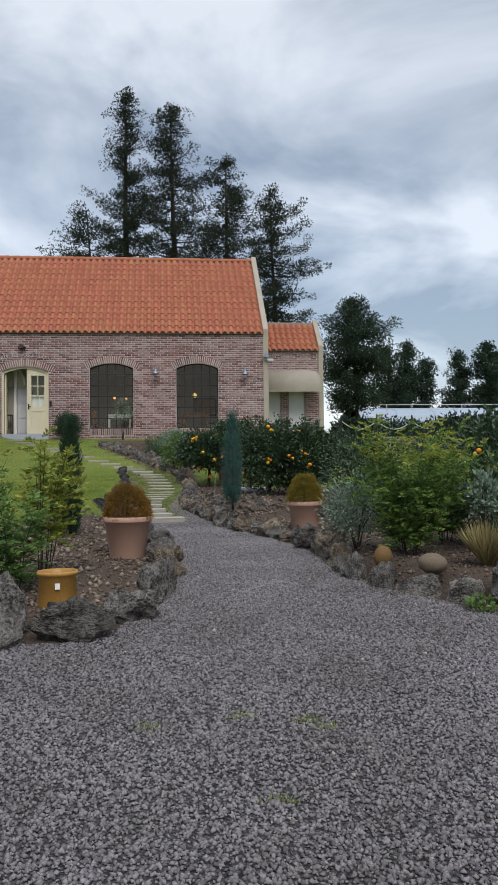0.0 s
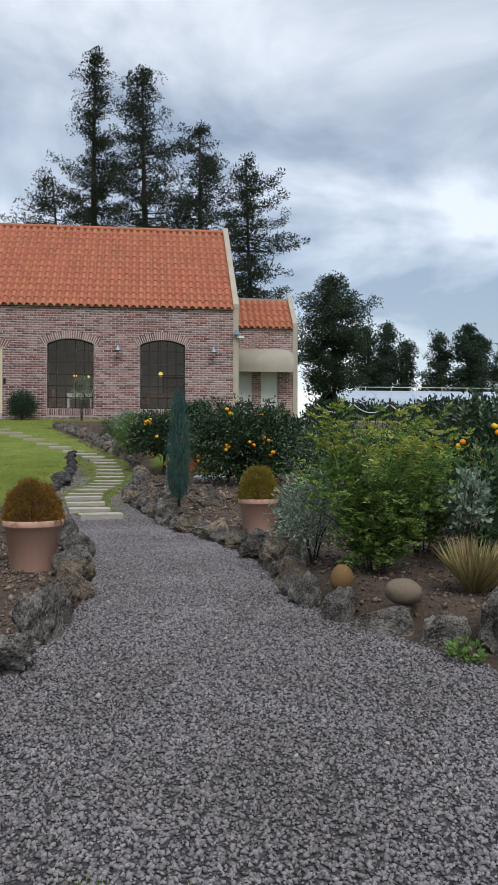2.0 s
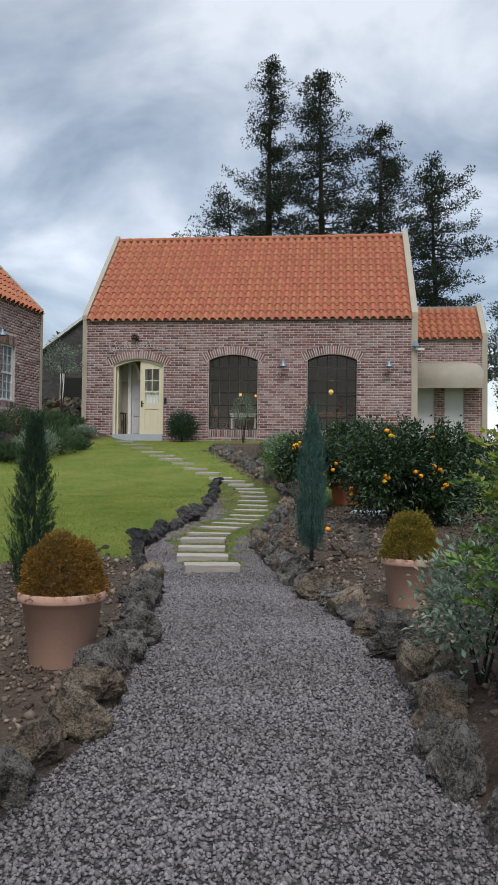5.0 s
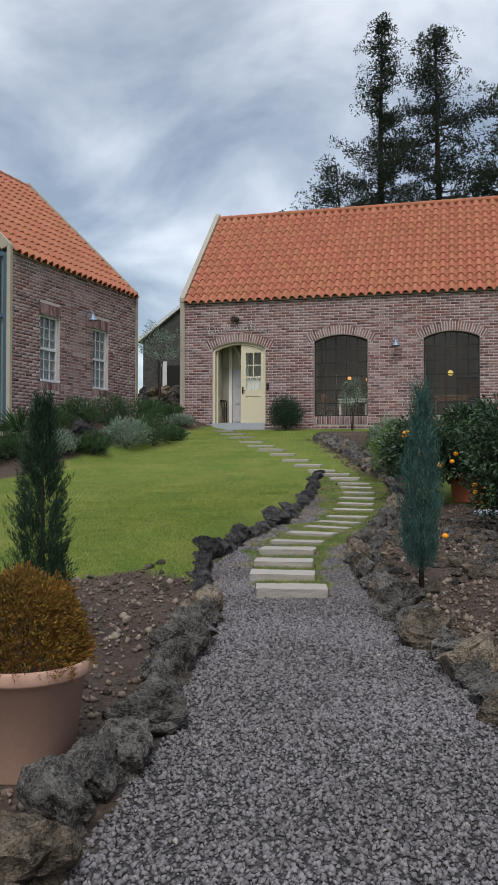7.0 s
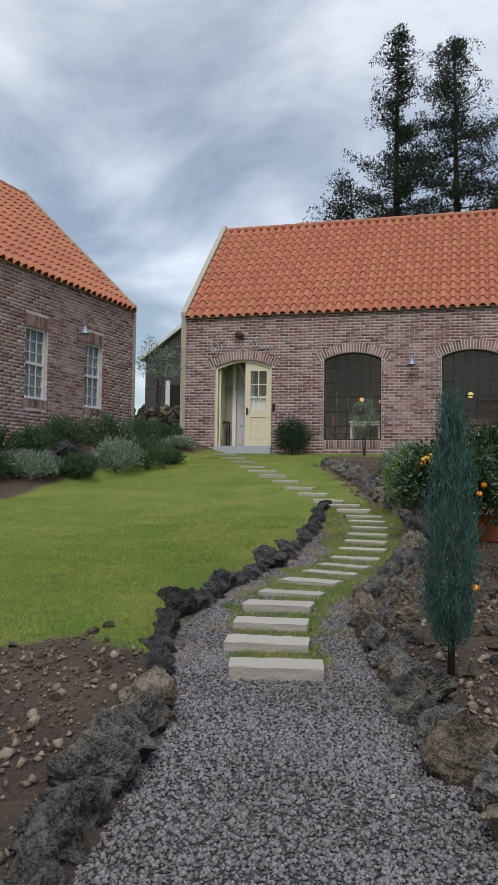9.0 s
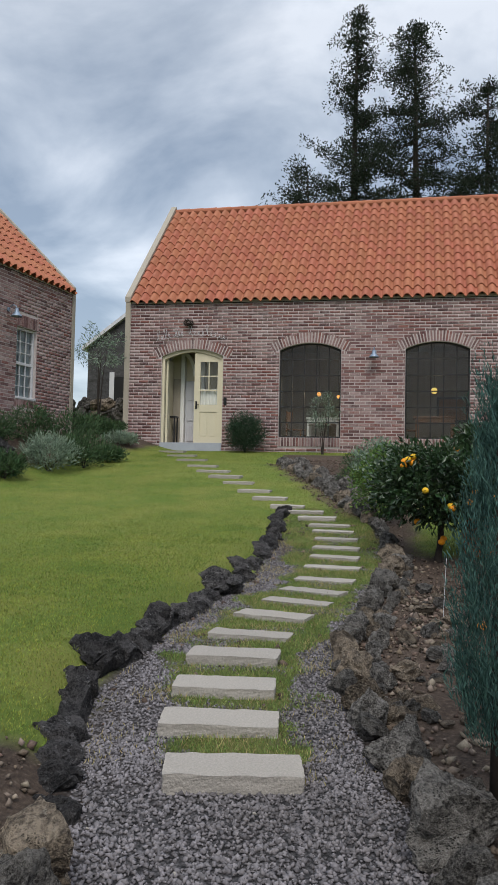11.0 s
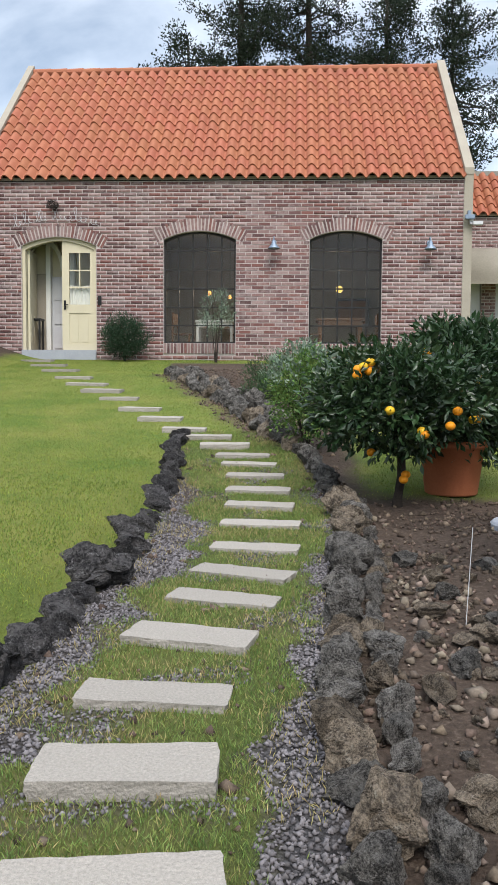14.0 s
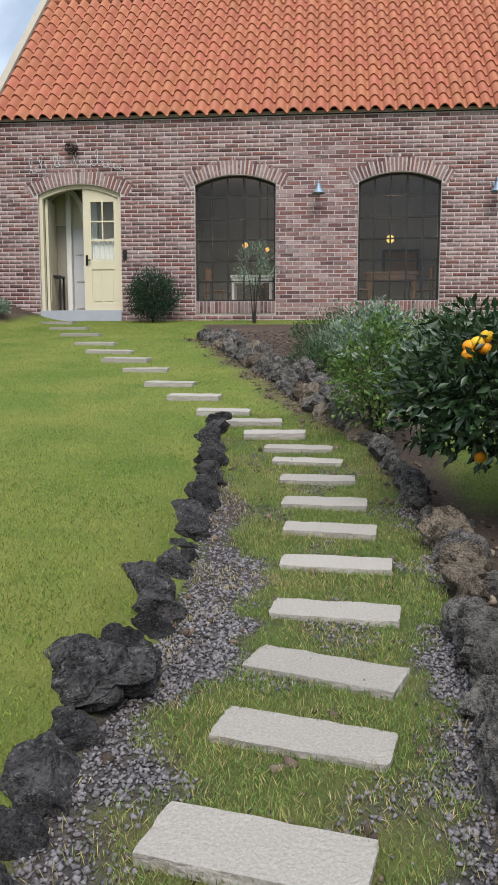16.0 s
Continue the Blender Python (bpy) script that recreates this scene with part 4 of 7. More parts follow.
def steel_window(o, cols, rows_z):
    """A steel casement window in an arched opening."""
    w = new("steel_window"); w.parent = house
    tagged(w, "arched dark steel window with small panes")
    y = FRONT + 0.10
    bm = bmesh.new()
    n = 14
    pts = [(o["x0"], o["sill"])] + [(o["x0"] + (o["x1"] - o["x0"]) * i / n, arc(o, o["x0"] + (o["x1"] - o["x0"]) * i / n)) for i in range(n + 1)] + [(o["x1"], o["sill"])]
    c = ((o["x0"] + o["x1"]) / 2, (o["sill"] + o["spring"]) / 2)
    k = len(pts)
    outer = [[bm.verts.new((x, yy, z)) for x, z in pts] for yy in (y, y + 0.05)]
    inner = [[bm.verts.new((x + 0.035 * (1 if x < c[0] else -1) * min(1, abs(x - c[0]) * 3), yy, z + 0.035 * (1 if z < c[1] else -1))) for x, z in pts] for yy in (y, y + 0.05)]
    for i in range(k):
        j = (i + 1) % k
        bm.faces.new((outer[0][i], outer[0][j], inner[0][j], inner[0][i]))
        bm.faces.new((inner[0][i], inner[0][j], inner[1][j], inner[1][i]))
        bm.faces.new((outer[1][j], outer[1][i], inner[1][i], inner[1][j]))
    part("window_frame", bm, STEEL, w)
    for i in range(1, cols):
        x = o["x0"] + (o["x1"] - o["x0"]) * i / cols
        bm = bmesh.new(); box(bm, x - 0.013, x + 0.013, y + 0.005, y + 0.04, o["sill"] + 0.03, arc(o, x) - 0.02)
        part("glazing_bar", bm, STEEL, w)
    for z in rows_z:
        bm = bmesh.new(); box(bm, o["x0"] + 0.03, o["x1"] - 0.03, y + 0.002, y + 0.043, z - 0.013, z + 0.013)
        part("glazing_bar", bm, STEEL, w)
    bm = bmesh.new()
    bm.faces.new([bm.verts.new((x, y + 0.03, z)) for x, z in pts[::-1]])
    g = part("pane", bm, GLASS, w)
    g.visible_shadow = False
    # sill of bricks on end
    nb = 21
    for i in range(nb):
        bw = (o["x1"] - o["x0"]) / nb
        bm = bmesh.new(); box(bm, 0.011, bw - 0.011, -0.03, 0.1, 0.0, 0.195)
        s = part("sill_brick", bevelled(bm, 0.004, 1), BRICK_OB, wall_south)
        s.matrix_basis = pose(o["x0"] + i * bw, 0, o["sill"] - 0.2, 0)


BARS = (4.54, 4.17, 3.81, 3.45, 3.10)
steel_window(OPENINGS[1], 5, BARS)
steel_window(OPENINGS[2], 5, BARS)
for o in OPENINGS:
    voussoirs(wall_south, o)


# ---- door, lamps and fittings of the main house ----
def doorway():
    d = new("front_door"); d.parent = house
    tagged(d, "cream double door with one leaf standing open")
    o, y = OPENINGS[0], FRONT + 0.09
    bm = bmesh.new(); box(bm, o["x0"] - 0.0, o["x1"] + 0.0, FRONT - 0.05, FRONT + 0.25, BASE - 0.02, o["sill"] + 0.005)
    part("door_step", bevelled(bm, 0.008), CONCRETE, d, "blue-grey concrete door step")
    bm = bmesh.new()
    n = 14
    pts = [(o["x0"], o["sill"])] + [(o["x0"] + (o["x1"] - o["x0"]) * i / n, arc(o, o["x0"] + (o["x1"] - o["x0"]) * i / n)) for i in range(n + 1)] + [(o["x1"], o["sill"])]
    cx, w = (o["x0"] + o["x1"]) / 2, 0.06
    rings = []
    for yy, inset in ((y - 0.03, 0), (y + 0.07, 0), (y + 0.07, 1), (y - 0.03, 1)):
        rings.append([bm.verts.new((x + inset * w * (1 if x < cx else -1) * min(1, abs(x - cx) * 2.5), yy, z - inset * (w if z > 3 else 0))) for x, z in pts])
    for a, b in zip(rings, rings[1:] + rings[:1]):
        for k in range(len(pts) - 1):
            bm.faces.new((a[k], a[k + 1], b[k + 1], b[k]))
    bmesh.ops.recalc_face_normals(bm, faces=bm.faces[:])
    part("door_frame", bm, CREAM, d)
    # the closed leaf, panel by panel
    leaf = new("door_leaf"); leaf.parent = d
    x0, x1, z0 = -4.17, o["x1"] - 0.055, o["sill"] + 0.01
    bm = bmesh.new()
    g0, g1, gz0, gz1 = x0 + 0.14, x1 - 0.09, 3.50, 4.50
    box(bm, x0, g0, y, y + 0.045, z0, 4.50); box(bm, g1, x1, y, y + 0.045, z0, 4.50)
    box(bm, g0, g1, y, y + 0.045, 3.33, gz0); box(bm, g0, g1, y, y + 0.045, z0, z0 + 0.12)
    box(bm, g0, g1, y + 0.015, y + 0.03, z0 + 0.12, 3.33)
    for i in range(2):
        a = g0 + (g1 - g0) * i / 2
        box(bm, a + 0.035, a + (g1 - g0) / 2 - 0.035, y + 0.006, y + 0.02, z0 + 0.16, 3.29)
    top = []
    for x in np.linspace(x0, x1, 9):
        top.append((x, arc(o, x) - 0.02))
    rim = top + [(x1, 4.5), (x0, 4.5)]
    vs, ws = [bm.verts.new((x, y, z)) for x, z in rim], [bm.verts.new((x, y + 0.045, z)) for x, z in rim]
    bm.faces.new(vs); bm.faces.new(ws[::-1])
    for k in range(len(rim)):
        bm.faces.new((vs[k], ws[k], ws[(k + 1) % len(rim)], vs[(k + 1) % len(rim)]))
    part("leaf_frame", bm, CREAM, leaf)
    xm = (g0 + g1) / 2
    for k, (a, b, c, e) in enumerate(((xm - 0.012, xm + 0.012, 3.83, gz1), (g0, g1, 4.15, 4.175), (g0, g1, 3.82, 3.85))):
        bm = bmesh.new(); box(bm, a, b, y + 0.002 + 0.001 * k, y + 0.04, c, e)
        part("glazing_bar", bm, CREAM, leaf)
    bm = bmesh.new(); bm.faces.new([bm.verts.new(q) for q in ((g0, y + 0.022, gz0), (g1, y + 0.022, gz0), (g1, y + 0.022, gz1), (g0, y + 0.022, gz1))])
    part("pane", bm, GLASS, leaf).visible_shadow = False
    bm = bmesh.new()
    cols = 16
    va = [[bm.verts.new((g0 + (g1 - g0) * i / cols, y + 0.07 + 0.014 * math.sin(i * 1.9), z + (0.05 * abs(i / cols - 0.5) if z > 3.6 else 0))) for i in range(cols + 1)] for z in (gz0, 3.86)]
    for i in range(cols):
        bm.faces.new((va[0][i], va[0][i + 1], va[1][i + 1], va[1][i]))
    part("curtain", bm, WHITE, leaf, "short white net curtain")
    bm = bmesh.new(); box(bm, x0 + 0.035, x0 + 0.075, y - 0.012, y, 3.40, 3.58); box(bm, x0 + 0.045, x0 + 0.13, y - 0.05, y - 0.03, 3.48, 3.50); box(bm, x0 + 0.045, x0 + 0.065, y - 0.05, y, 3.48, 3.50)
    part("door_handle", bm, BLACK, leaf, "black lever handle")
    # the open leaf, swung inwards against the reveal
    leaf = new("open_door_leaf"); leaf.parent = d
    bm = bmesh.new(); box(bm, 0, 0.045, 0, 0.66, z0, 4.58)
    for i in range(2):
        box(bm, 0.045, 0.052, 0.1 + i * 0.27, 0.3 + i * 0.27, z0 + 0.15, 3.3)
    ob = part("leaf_frame", bm, CREAM, leaf)
    leaf.matrix_basis = pose(o["x0"] + 0.07, y + 0.07, 0, 0, 0, 6)
    # inner porch: pale panelled door and an arch behind
    porch = new("inner_porch"); porch.parent = d
    for nm, (a, b, c, e, f, g), mt in (("porch_wall", (-5.2, -4.72, 28.55, 28.65, 2.56, 4.2), RENDERED), ("inner_door", (-4.62, -4.22, 28.6, 28.65, 2.56, 4.15), PALE), ("inner_post", (-4.72, -4.62, 28.5, 28.7, 2.56, 5.6), WHITE), ("inner_post", (-4.22, -4.12, 28.5, 28.7, 2.56, 5.6), WHITE)):
        bm = bmesh.new(); box(bm, a, b, c, e, f, g)
        part(nm, bevelled(bm, 0.01, 1), mt, porch)
    bm = bmesh.new(); box(bm, -5.3, -4.12, 28.66, 28.72, 4.15, 5.65); part("porch_wall", bm, CREAM, porch)
    bm = bmesh.new(); box(bm, -4.12, -3.12, 28.6, 28.66, 2.56, 5.65); part("porch_wall", bm, CREAM, porch)
    for k in range(3):
        bm = bmesh.new(); box(bm, -4.56, -4.28, 28.58, 28.6, 2.68 + k * 0.5, 3.06 + k * 0.5)
        part("door_panel", bm, PALE, porch)
    bm = bmesh.new()
    ring = [(-4.75 + 0.36 * math.cos(t), 4.25 + 0.55 * math.sin(t)) for t in np.linspace(0, math.pi, 12)]
    a = [bm.verts.new((x, 28.45, z)) for x, z in ring]; b = [bm.verts.new((-4.75 + (x + 4.75) * 1.2, 28.45, 4.25 + (z - 4.25) * 1.2)) for x, z in ring]
    for k in range(11):
        bm.faces.new((a[k], a[k + 1], b[k + 1], b[k]))
    g = bmesh.ops.extrude_face_region(bm, geom=bm.faces[:])
    for v in g["geom"]:
        if isinstance(v, bmesh.types.BMVert):
            v.co.y += 0.12
    part("inner_arch", bm, WHITE, porch)
    bm = bmesh.new(); box(bm, -4.98, -4.72, 28.12, 28.4, 3.22, 3.26)
    for x in (-4.96, -4.76):
        for yy in (28.13, 28.36):
            box(bm, x, x + 0.03, yy, yy + 0.03, 2.56, 3.22)
    part("porch_stand", bm, BLACK, porch)


doorway()


def gooseneck_lamp(x, y, z, rz=0.0):
    t = thing("wall_lamp", "small galvanised gooseneck wall lamp", "wall lamp", pose(x, y, z, 0, 0, rz), "wall lamps of the brick houses")
    bm = bmesh.new(); lathe(bm, [(0.045, 0.0), (0.045, 0.015), (0.02, 0.02)], 16); bmesh.ops.rotate(bm, cent=(0, 0, 0), matrix=Matrix.Rotation(radians(90), 3, "X"), verts=bm.verts[:])
    part("wall_plate", bm, ZINC, t)
    bm = bmesh.new(); tube(bm, [(0, -0.01, 0), (0, -0.06, 0.06), (0, -0.13, 0.085), (0, -0.19, 0.05), (0, -0.2, 0.0)], [0.011] * 5, 8)
    part("arm", bm, ZINC, t, smooth=True)
    bm = bmesh.new(); lathe(bm, [(0.03, 0.0), (0.04, -0.05), (0.05, -0.08), (0.11, -0.15), (0.115, -0.165), (0.10, -0.155), (0.04, -0.085)], 20); bmesh.ops.translate(bm, vec=(0, -0.2, 0.01), verts=bm.verts[:])
    part("shade", bm, ZINC, t, smooth=True)
    bm = bmesh.new(); bmesh.ops.create_uvsphere(bm, u_segments=12, v_segments=8, radius=0.04); bmesh.ops.translate(bm, vec=(0, -0.2, -0.11), verts=bm.verts[:])
    part("bulb", bm, WHITE, t, smooth=True)
    return t


gooseneck_lamp(-0.01, FRONT - 0.01, 4.68)
gooseneck_lamp(2.93, FRONT - 0.01, 4.66)


def small_fixture(name, label, category, boxes, mat, m):
    t = thing(name, label, category, m)
    for nm, b in boxes:
        bm = bmesh.new(); box(bm, *b)
        part(nm, bevelled(bm, 0.006, 2), mat, t)
    return t


small_fixture("door_intercom", "slim black intercom on the brick beside the door", "intercom", (("case", (-0.035, 0.035, -0.03, -0.006, -0.085, 0.085)), ("button", (-0.018, 0.018, -0.036, -0.03, -0.04, -0.01))), BLACK, pose(-3.40, FRONT, 3.57))
small_fixture("flood_lamp", "small grey security lamp high on the house corner", "security lamp", (("bracket", (-0.03, 0.03, -0.08, 0.0, 0.0, 0.12)), ("head", (-0.09, 0.09, -0.14, -0.05, -0.05, 0.03))), ZINC, pose(3.66, FRONT - 0.03, 5.13))
small_fixture("flood_lamp", "small grey security lamp high on the house corner", "security lamp", (("bracket", (-0.03, 0.03, -0.08, 0.0, 0.0, 0.10)), ("head", (0.02, 0.20, -0.14, -0.05, -0.02, 0.05))), PALE, pose(3.70, FRONT - 0.03, 4.99))
nest = thing("dried_wreath", "dry brown nest-like wreath fixed above the door", "wreath", pose(-4.30, FRONT - 0.03, 5.39))
rng_n = random.Random(8)
bm = bmesh.new()
for k in range(46):
    a, r = rng_n.uniform(0, 6.28), rng_n.uniform(0.03, 0.13)
    p = [(r * math.cos(a + j * 0.6) * 1.1, -0.06 + rng_n.uniform(-0.05, 0.05), r * math.sin(a + j * 0.6) * 0.75 + rng_n.uniform(-0.02, 0.02)) for j in range(4)]
    tube(bm, p, [0.005, 0.006, 0.005, 0.003], 4)
part("twigs", bm, BARK, nest)

# thin wire script over the door, as a plain flourish
sign = thing("wire_sign", "thin white wire script sign arched over the door", "sign", pose(0, FRONT - 0.035, 0))


def wire(points):
    cu = bpy.data.curves.new("wire", "CURVE")
    cu.dimensions, cu.bevel_depth, cu.bevel_resolution, cu.resolution_u = "3D", 0.0045, 1, 4
    s = cu.splines.new("BEZIER")
    s.bezier_points.add(len(points) - 1)
    for bp, (x, z) in zip(s.bezier_points, points):
        bp.co = (x, 0, z); bp.handle_left_type = bp.handle_right_type = "AUTO"
    cu.materials.append(PALE)
    ob = new("wire_stroke", cu); ob.parent = sign


def flourish(x0, x1, loops, tall):
    c, r = -4.21, 3.2
    pts = []
    n = loops * 4
    for i in range(n + 1):
        x = x0 + (x1 - x0) * i / n
        base_z = 5.11 - (x - c) ** 2 / (2 * r) * 1.15
        k = i % 4
        h = tall if (i // 4) in (0, loops // 2) else 0.085
        pts.append((x + (0.02, 0.05, 0.01, -0.02)[k], base_z + (0, h * 0.6, h, h * 0.4)[k]))
    wire(pts)


flourish(-5.10, -4.74, 4, 0.26)
flourish(-4.66, -4.44, 3, 0.20)
flourish(-4.32, -3.42, 9, 0.27)


# ---- inside the main house ----
def pendant(x, y, z, drop, r, glow):
    t = thing("pendant_lamp", "small glowing globe pendant lamp on a thin cord", "pendant lamp", pose(x, y, z), "pendant lamps inside the house")
    bm = bmesh.new(); tube(bm, [(0, 0, r), (0, 0, drop)], [0.006, 0.006], 6)
    part("cord", bm, BLACK, t)
    bm = bmesh.new(); bmesh.ops.create_uvsphere(bm, u_segments=16, v_segments=10, radius=r)
    part("globe", bm, glow, t, smooth=True).visible_shadow = False
    lamp = new("pendant_light", bpy.data.lights.new("pendant_light", "POINT"))
    lamp.data.energy, lamp.data.color, lamp.data.shadow_soft_size = 14.0, (1.0, 0.8, 0.55), r
    lamp.parent = t


GLOW_WARM = glow_material("warm_globe", (1.0, 0.42, 0.10), 1.3)
GLOW_YELLOW = glow_material("yellow_globe", (0.95, 0.66, 0.16), 0.85)
pendant(-1.46, 29.6, 3.93, 1.75, 0.055, GLOW_WARM)
pendant(-1.15, 31.4, 4.05, 1.63, 0.045, GLOW_WARM)
pendant(1.33, 29.2, 3.97, 1.71, 0.075, GLOW_YELLOW)


def inner_table(x, y, w, d, h, mat, label, leg=0.05):
    t = thing("table", label, "table", pose(x, y, 2.56))
    bm = bmesh.new(); box(bm, -w / 2, w / 2, -d / 2, d / 2, h - 0.05, h)
    part("tabletop", bevelled(bm, 0.006, 1), mat, t)
    for sx in (-1, 1):
        for sy in (-1, 1):
            bm = bmesh.new(); box(bm, sx * (w / 2 - leg) - leg / 2, sx * (w / 2 - leg) + leg / 2, sy * (d / 2 - leg) - leg / 2, sy * (d / 2 - leg) + leg / 2, 0, h - 0.05)
            part("leg", bm, mat, t)
    bm = bmesh.new(); box(bm, -w / 2 + leg, w / 2 - leg, -d / 2 + 0.02, d / 2 - 0.02, h - 0.14, h - 0.05)
    part("apron", bm, mat, t)


inner_table(-1.25, 28.9, 0.8, 0.5, 0.72, WHITE, "white wooden table behind the window")
inner_table(1.35, 29.2, 1.0, 0.6, 0.78, WOOD, "brown wooden table behind the window", 0.09)


def inner_chair(x, y, rz):
    t = thing("chair", "dark wooden chair standing by the window table", "chair", pose(x, y, 2.56, 0, 0, rz), "chairs inside the house")
    bm = bmesh.new(); box(bm, -0.2, 0.2, -0.2, 0.2, 0.43, 0.46); part("seat", bevelled(bm, 0.008, 1), WOOD, t)
    for sx in (-0.18, 0.18):
        for sy in (-0.18, 0.18):
            bm = bmesh.new(); box(bm, sx - 0.018, sx + 0.018, sy - 0.018, sy + 0.018, 0, 0.9 if sy > 0 else 0.43); part("leg", bm, WOOD, t)
    bm = bmesh.new(); box(bm, -0.17, 0.17, 0.165, 0.19, 0.62, 0.88); part("backrest", bevelled(bm, 0.006, 1), WOOD, t)


inner_chair(-1.95, 29.1, 80); inner_chair(-0.75, 29.2, -70); inner_chair(0.75, 29.0, 90); inner_chair(1.95, 29.3, -90)
pic = thing("picture_frame", "dark framed picture leaning on the inner wall", "picture", pose(1.95, 33.9, 3.55))
bm = bmesh.new(); box(bm, -0.45, 0.45, 0.0, 0.05, 0.0, 0.75); part("frame", bevelled(bm, 0.01, 1), BLACK, pic)
bm = bmesh.new(); box(bm, -0.38, 0.38, -0.006, 0.0, 0.07, 0.68); part("picture", bm, WOOD, pic)
bm = bmesh.new(); box(bm, 0.0, 0.5, 33.95, 34.25, 2.56, 5.0); part("inner_shelf", bm, WHITE, house)

# ---- annex ----
AX0, AX1, AY, AEAVE = 3.745, 5.93, 30.2, 5.74
annex = thing("brick_annex", "narrow brick annex with two grey doors under a beige canopy", "annex")
DOORS = [dict(x0=3.90, x1=4.50, sill=2.50, spring=4.30, rise=0), dict(x0=4.82, x1=5.40, sill=2.50, spring=4.30, rise=0)]
annex_wall = part("front_wall", wall_mesh(AX0, AX1, 2.1, AEAVE, DOORS), MORTAR, annex, "annex wall of old brick")
annex_wall.matrix_basis = pose(0, AY, 0)
for x0, x1 in ((AX1, AX1 + 0.165),):
    bm = bmesh.new()
    prof = [(AY - 0.03, 2.1), (AY - 0.03, AEAVE + 0.15), (AY + 1.12, AEAVE + 1.30), (AY + 1.12, 2.1)]
    a, b = [bm.verts.new((x0, y, z)) for y, z in prof], [bm.verts.new((x1, y, z)) for y, z in prof]
    bm.faces.new(a); bm.faces.new(b[::-1])
    for k in range(4):
        bm.faces.new((a[k], a[(k + 1) % 4], b[(k + 1) % 4], b[k]))
    bmesh.ops.recalc_face_normals(bm, faces=bm.faces[:])
    part("gable_wall", bm, RENDERED, annex)
bm = bmesh.new(); box(bm, AX0, AX1 + 0.16, AY + 1.12, AY + 1.3, 2.1, AEAVE + 1.2)
part("back_wall", bm, PLASTER, annex)
annex_roof = new("roof"); annex_roof.parent = annex
annex_roof.matrix_basis = slope_pose(AX0, AY - 0.06, AEAVE - 0.045, 45)
bm = bmesh.new(); box(bm, 0, AX1 - AX0, 0.02, 1.66, -0.15, -0.05); part("roof_deck", bm, STEEL, annex_roof)
for o in DOORS:
    d = new("annex_door"); d.parent = annex
    tagged(d, "plain pale grey metal door")
    bm = bmesh.new(); box(bm, o["x0"] + 0.005, o["x1"] - 0.005, AY + 0.05, AY + 0.09, o["sill"], o["spring"]); part("leaf", bevelled(bm, 0.006, 1), PALE, d)
    bm = bmesh.new(); box(bm, o["x0"] + 0.06, o["x1"] - 0.06, AY + 0.044, AY + 0.052, 3.08, 3.10); part("rail", bm, PALE, d)
    bm = bmesh.new(); box(bm, o["x1"] - 0.12, o["x1"] - 0.06, AY + 0.0, AY + 0.05, 3.33, 3.37); part("door_handle", bm, BLACK, d)
canopy = new("canopy"); canopy.parent = annex
tagged(canopy, "rounded beige fabric canopy over the doors")
bm = bmesh.new()
sec = [(0.0, 4.98)] + [(-0.75 * math.sin(t), 4.24 + 0.74 * math.cos(t)) for t in np.linspace(0.12, math.pi / 2, 9)] + [(-0.75, 4.12)]
rows_c = []
for x, k in ((AX0 + 0.12, 1.0), (AX1 - 0.55, 1.0), (AX1 - 0.28, 0.98), (AX1 - 0.12, 0.92), (AX1 - 0.02, 0.80), (AX1 + 0.0, 0.66)):
    rows_c.append([bm.verts.new((x, AY - 0.005 + y * (0.3 + 0.7 * k), 4.12 + (z - 4.12) * k)) for y, z in sec])
for a, b in zip(rows_c, rows_c[1:]):
    for k in range(len(sec) - 1):
        bm.faces.new((a[k], b[k], b[k + 1], a[k + 1]))
for r in (rows_c[0], rows_c[-1]):
    bm.faces.new(r)
bmesh.ops.recalc_face_normals(bm, faces=bm.faces[:])
part("fabric", bm, AWNING, canopy, smooth=True)
gooseneck_lamp(3.92, AY - 0.02, 4.86)

# ---- side house ----
side = thing("brick_side_house", "brick side house with tiled roof, sash windows and a glazed gable", "house", pose(HOUSE_A[0], HOUSE_A[1], 0, 0, 0, math.degrees(math.atan2(HOUSE_U[1], HOUSE_U[0]))))
SLEN, SHALF = 5.155, 3.42
SWIN = [dict(x0=0.97, x1=1.70, sill=3.32, spring=4.79, rise=0), dict(x0=3.08, x1=3.79, sill=3.32, spring=4.79, rise=0)]
side_wall = part("garden_wall", wall_mesh(0, SLEN, 2.0, EAVE, SWIN), MORTAR, side, "side wall of old brick with two sash windows")


def side_blocked(z0, z1):
    return [(o["x0"], o["x1"]) for o in SWIN if z1 > o["sill"] - 0.17 and z0 < o["spring"] + 0.25]


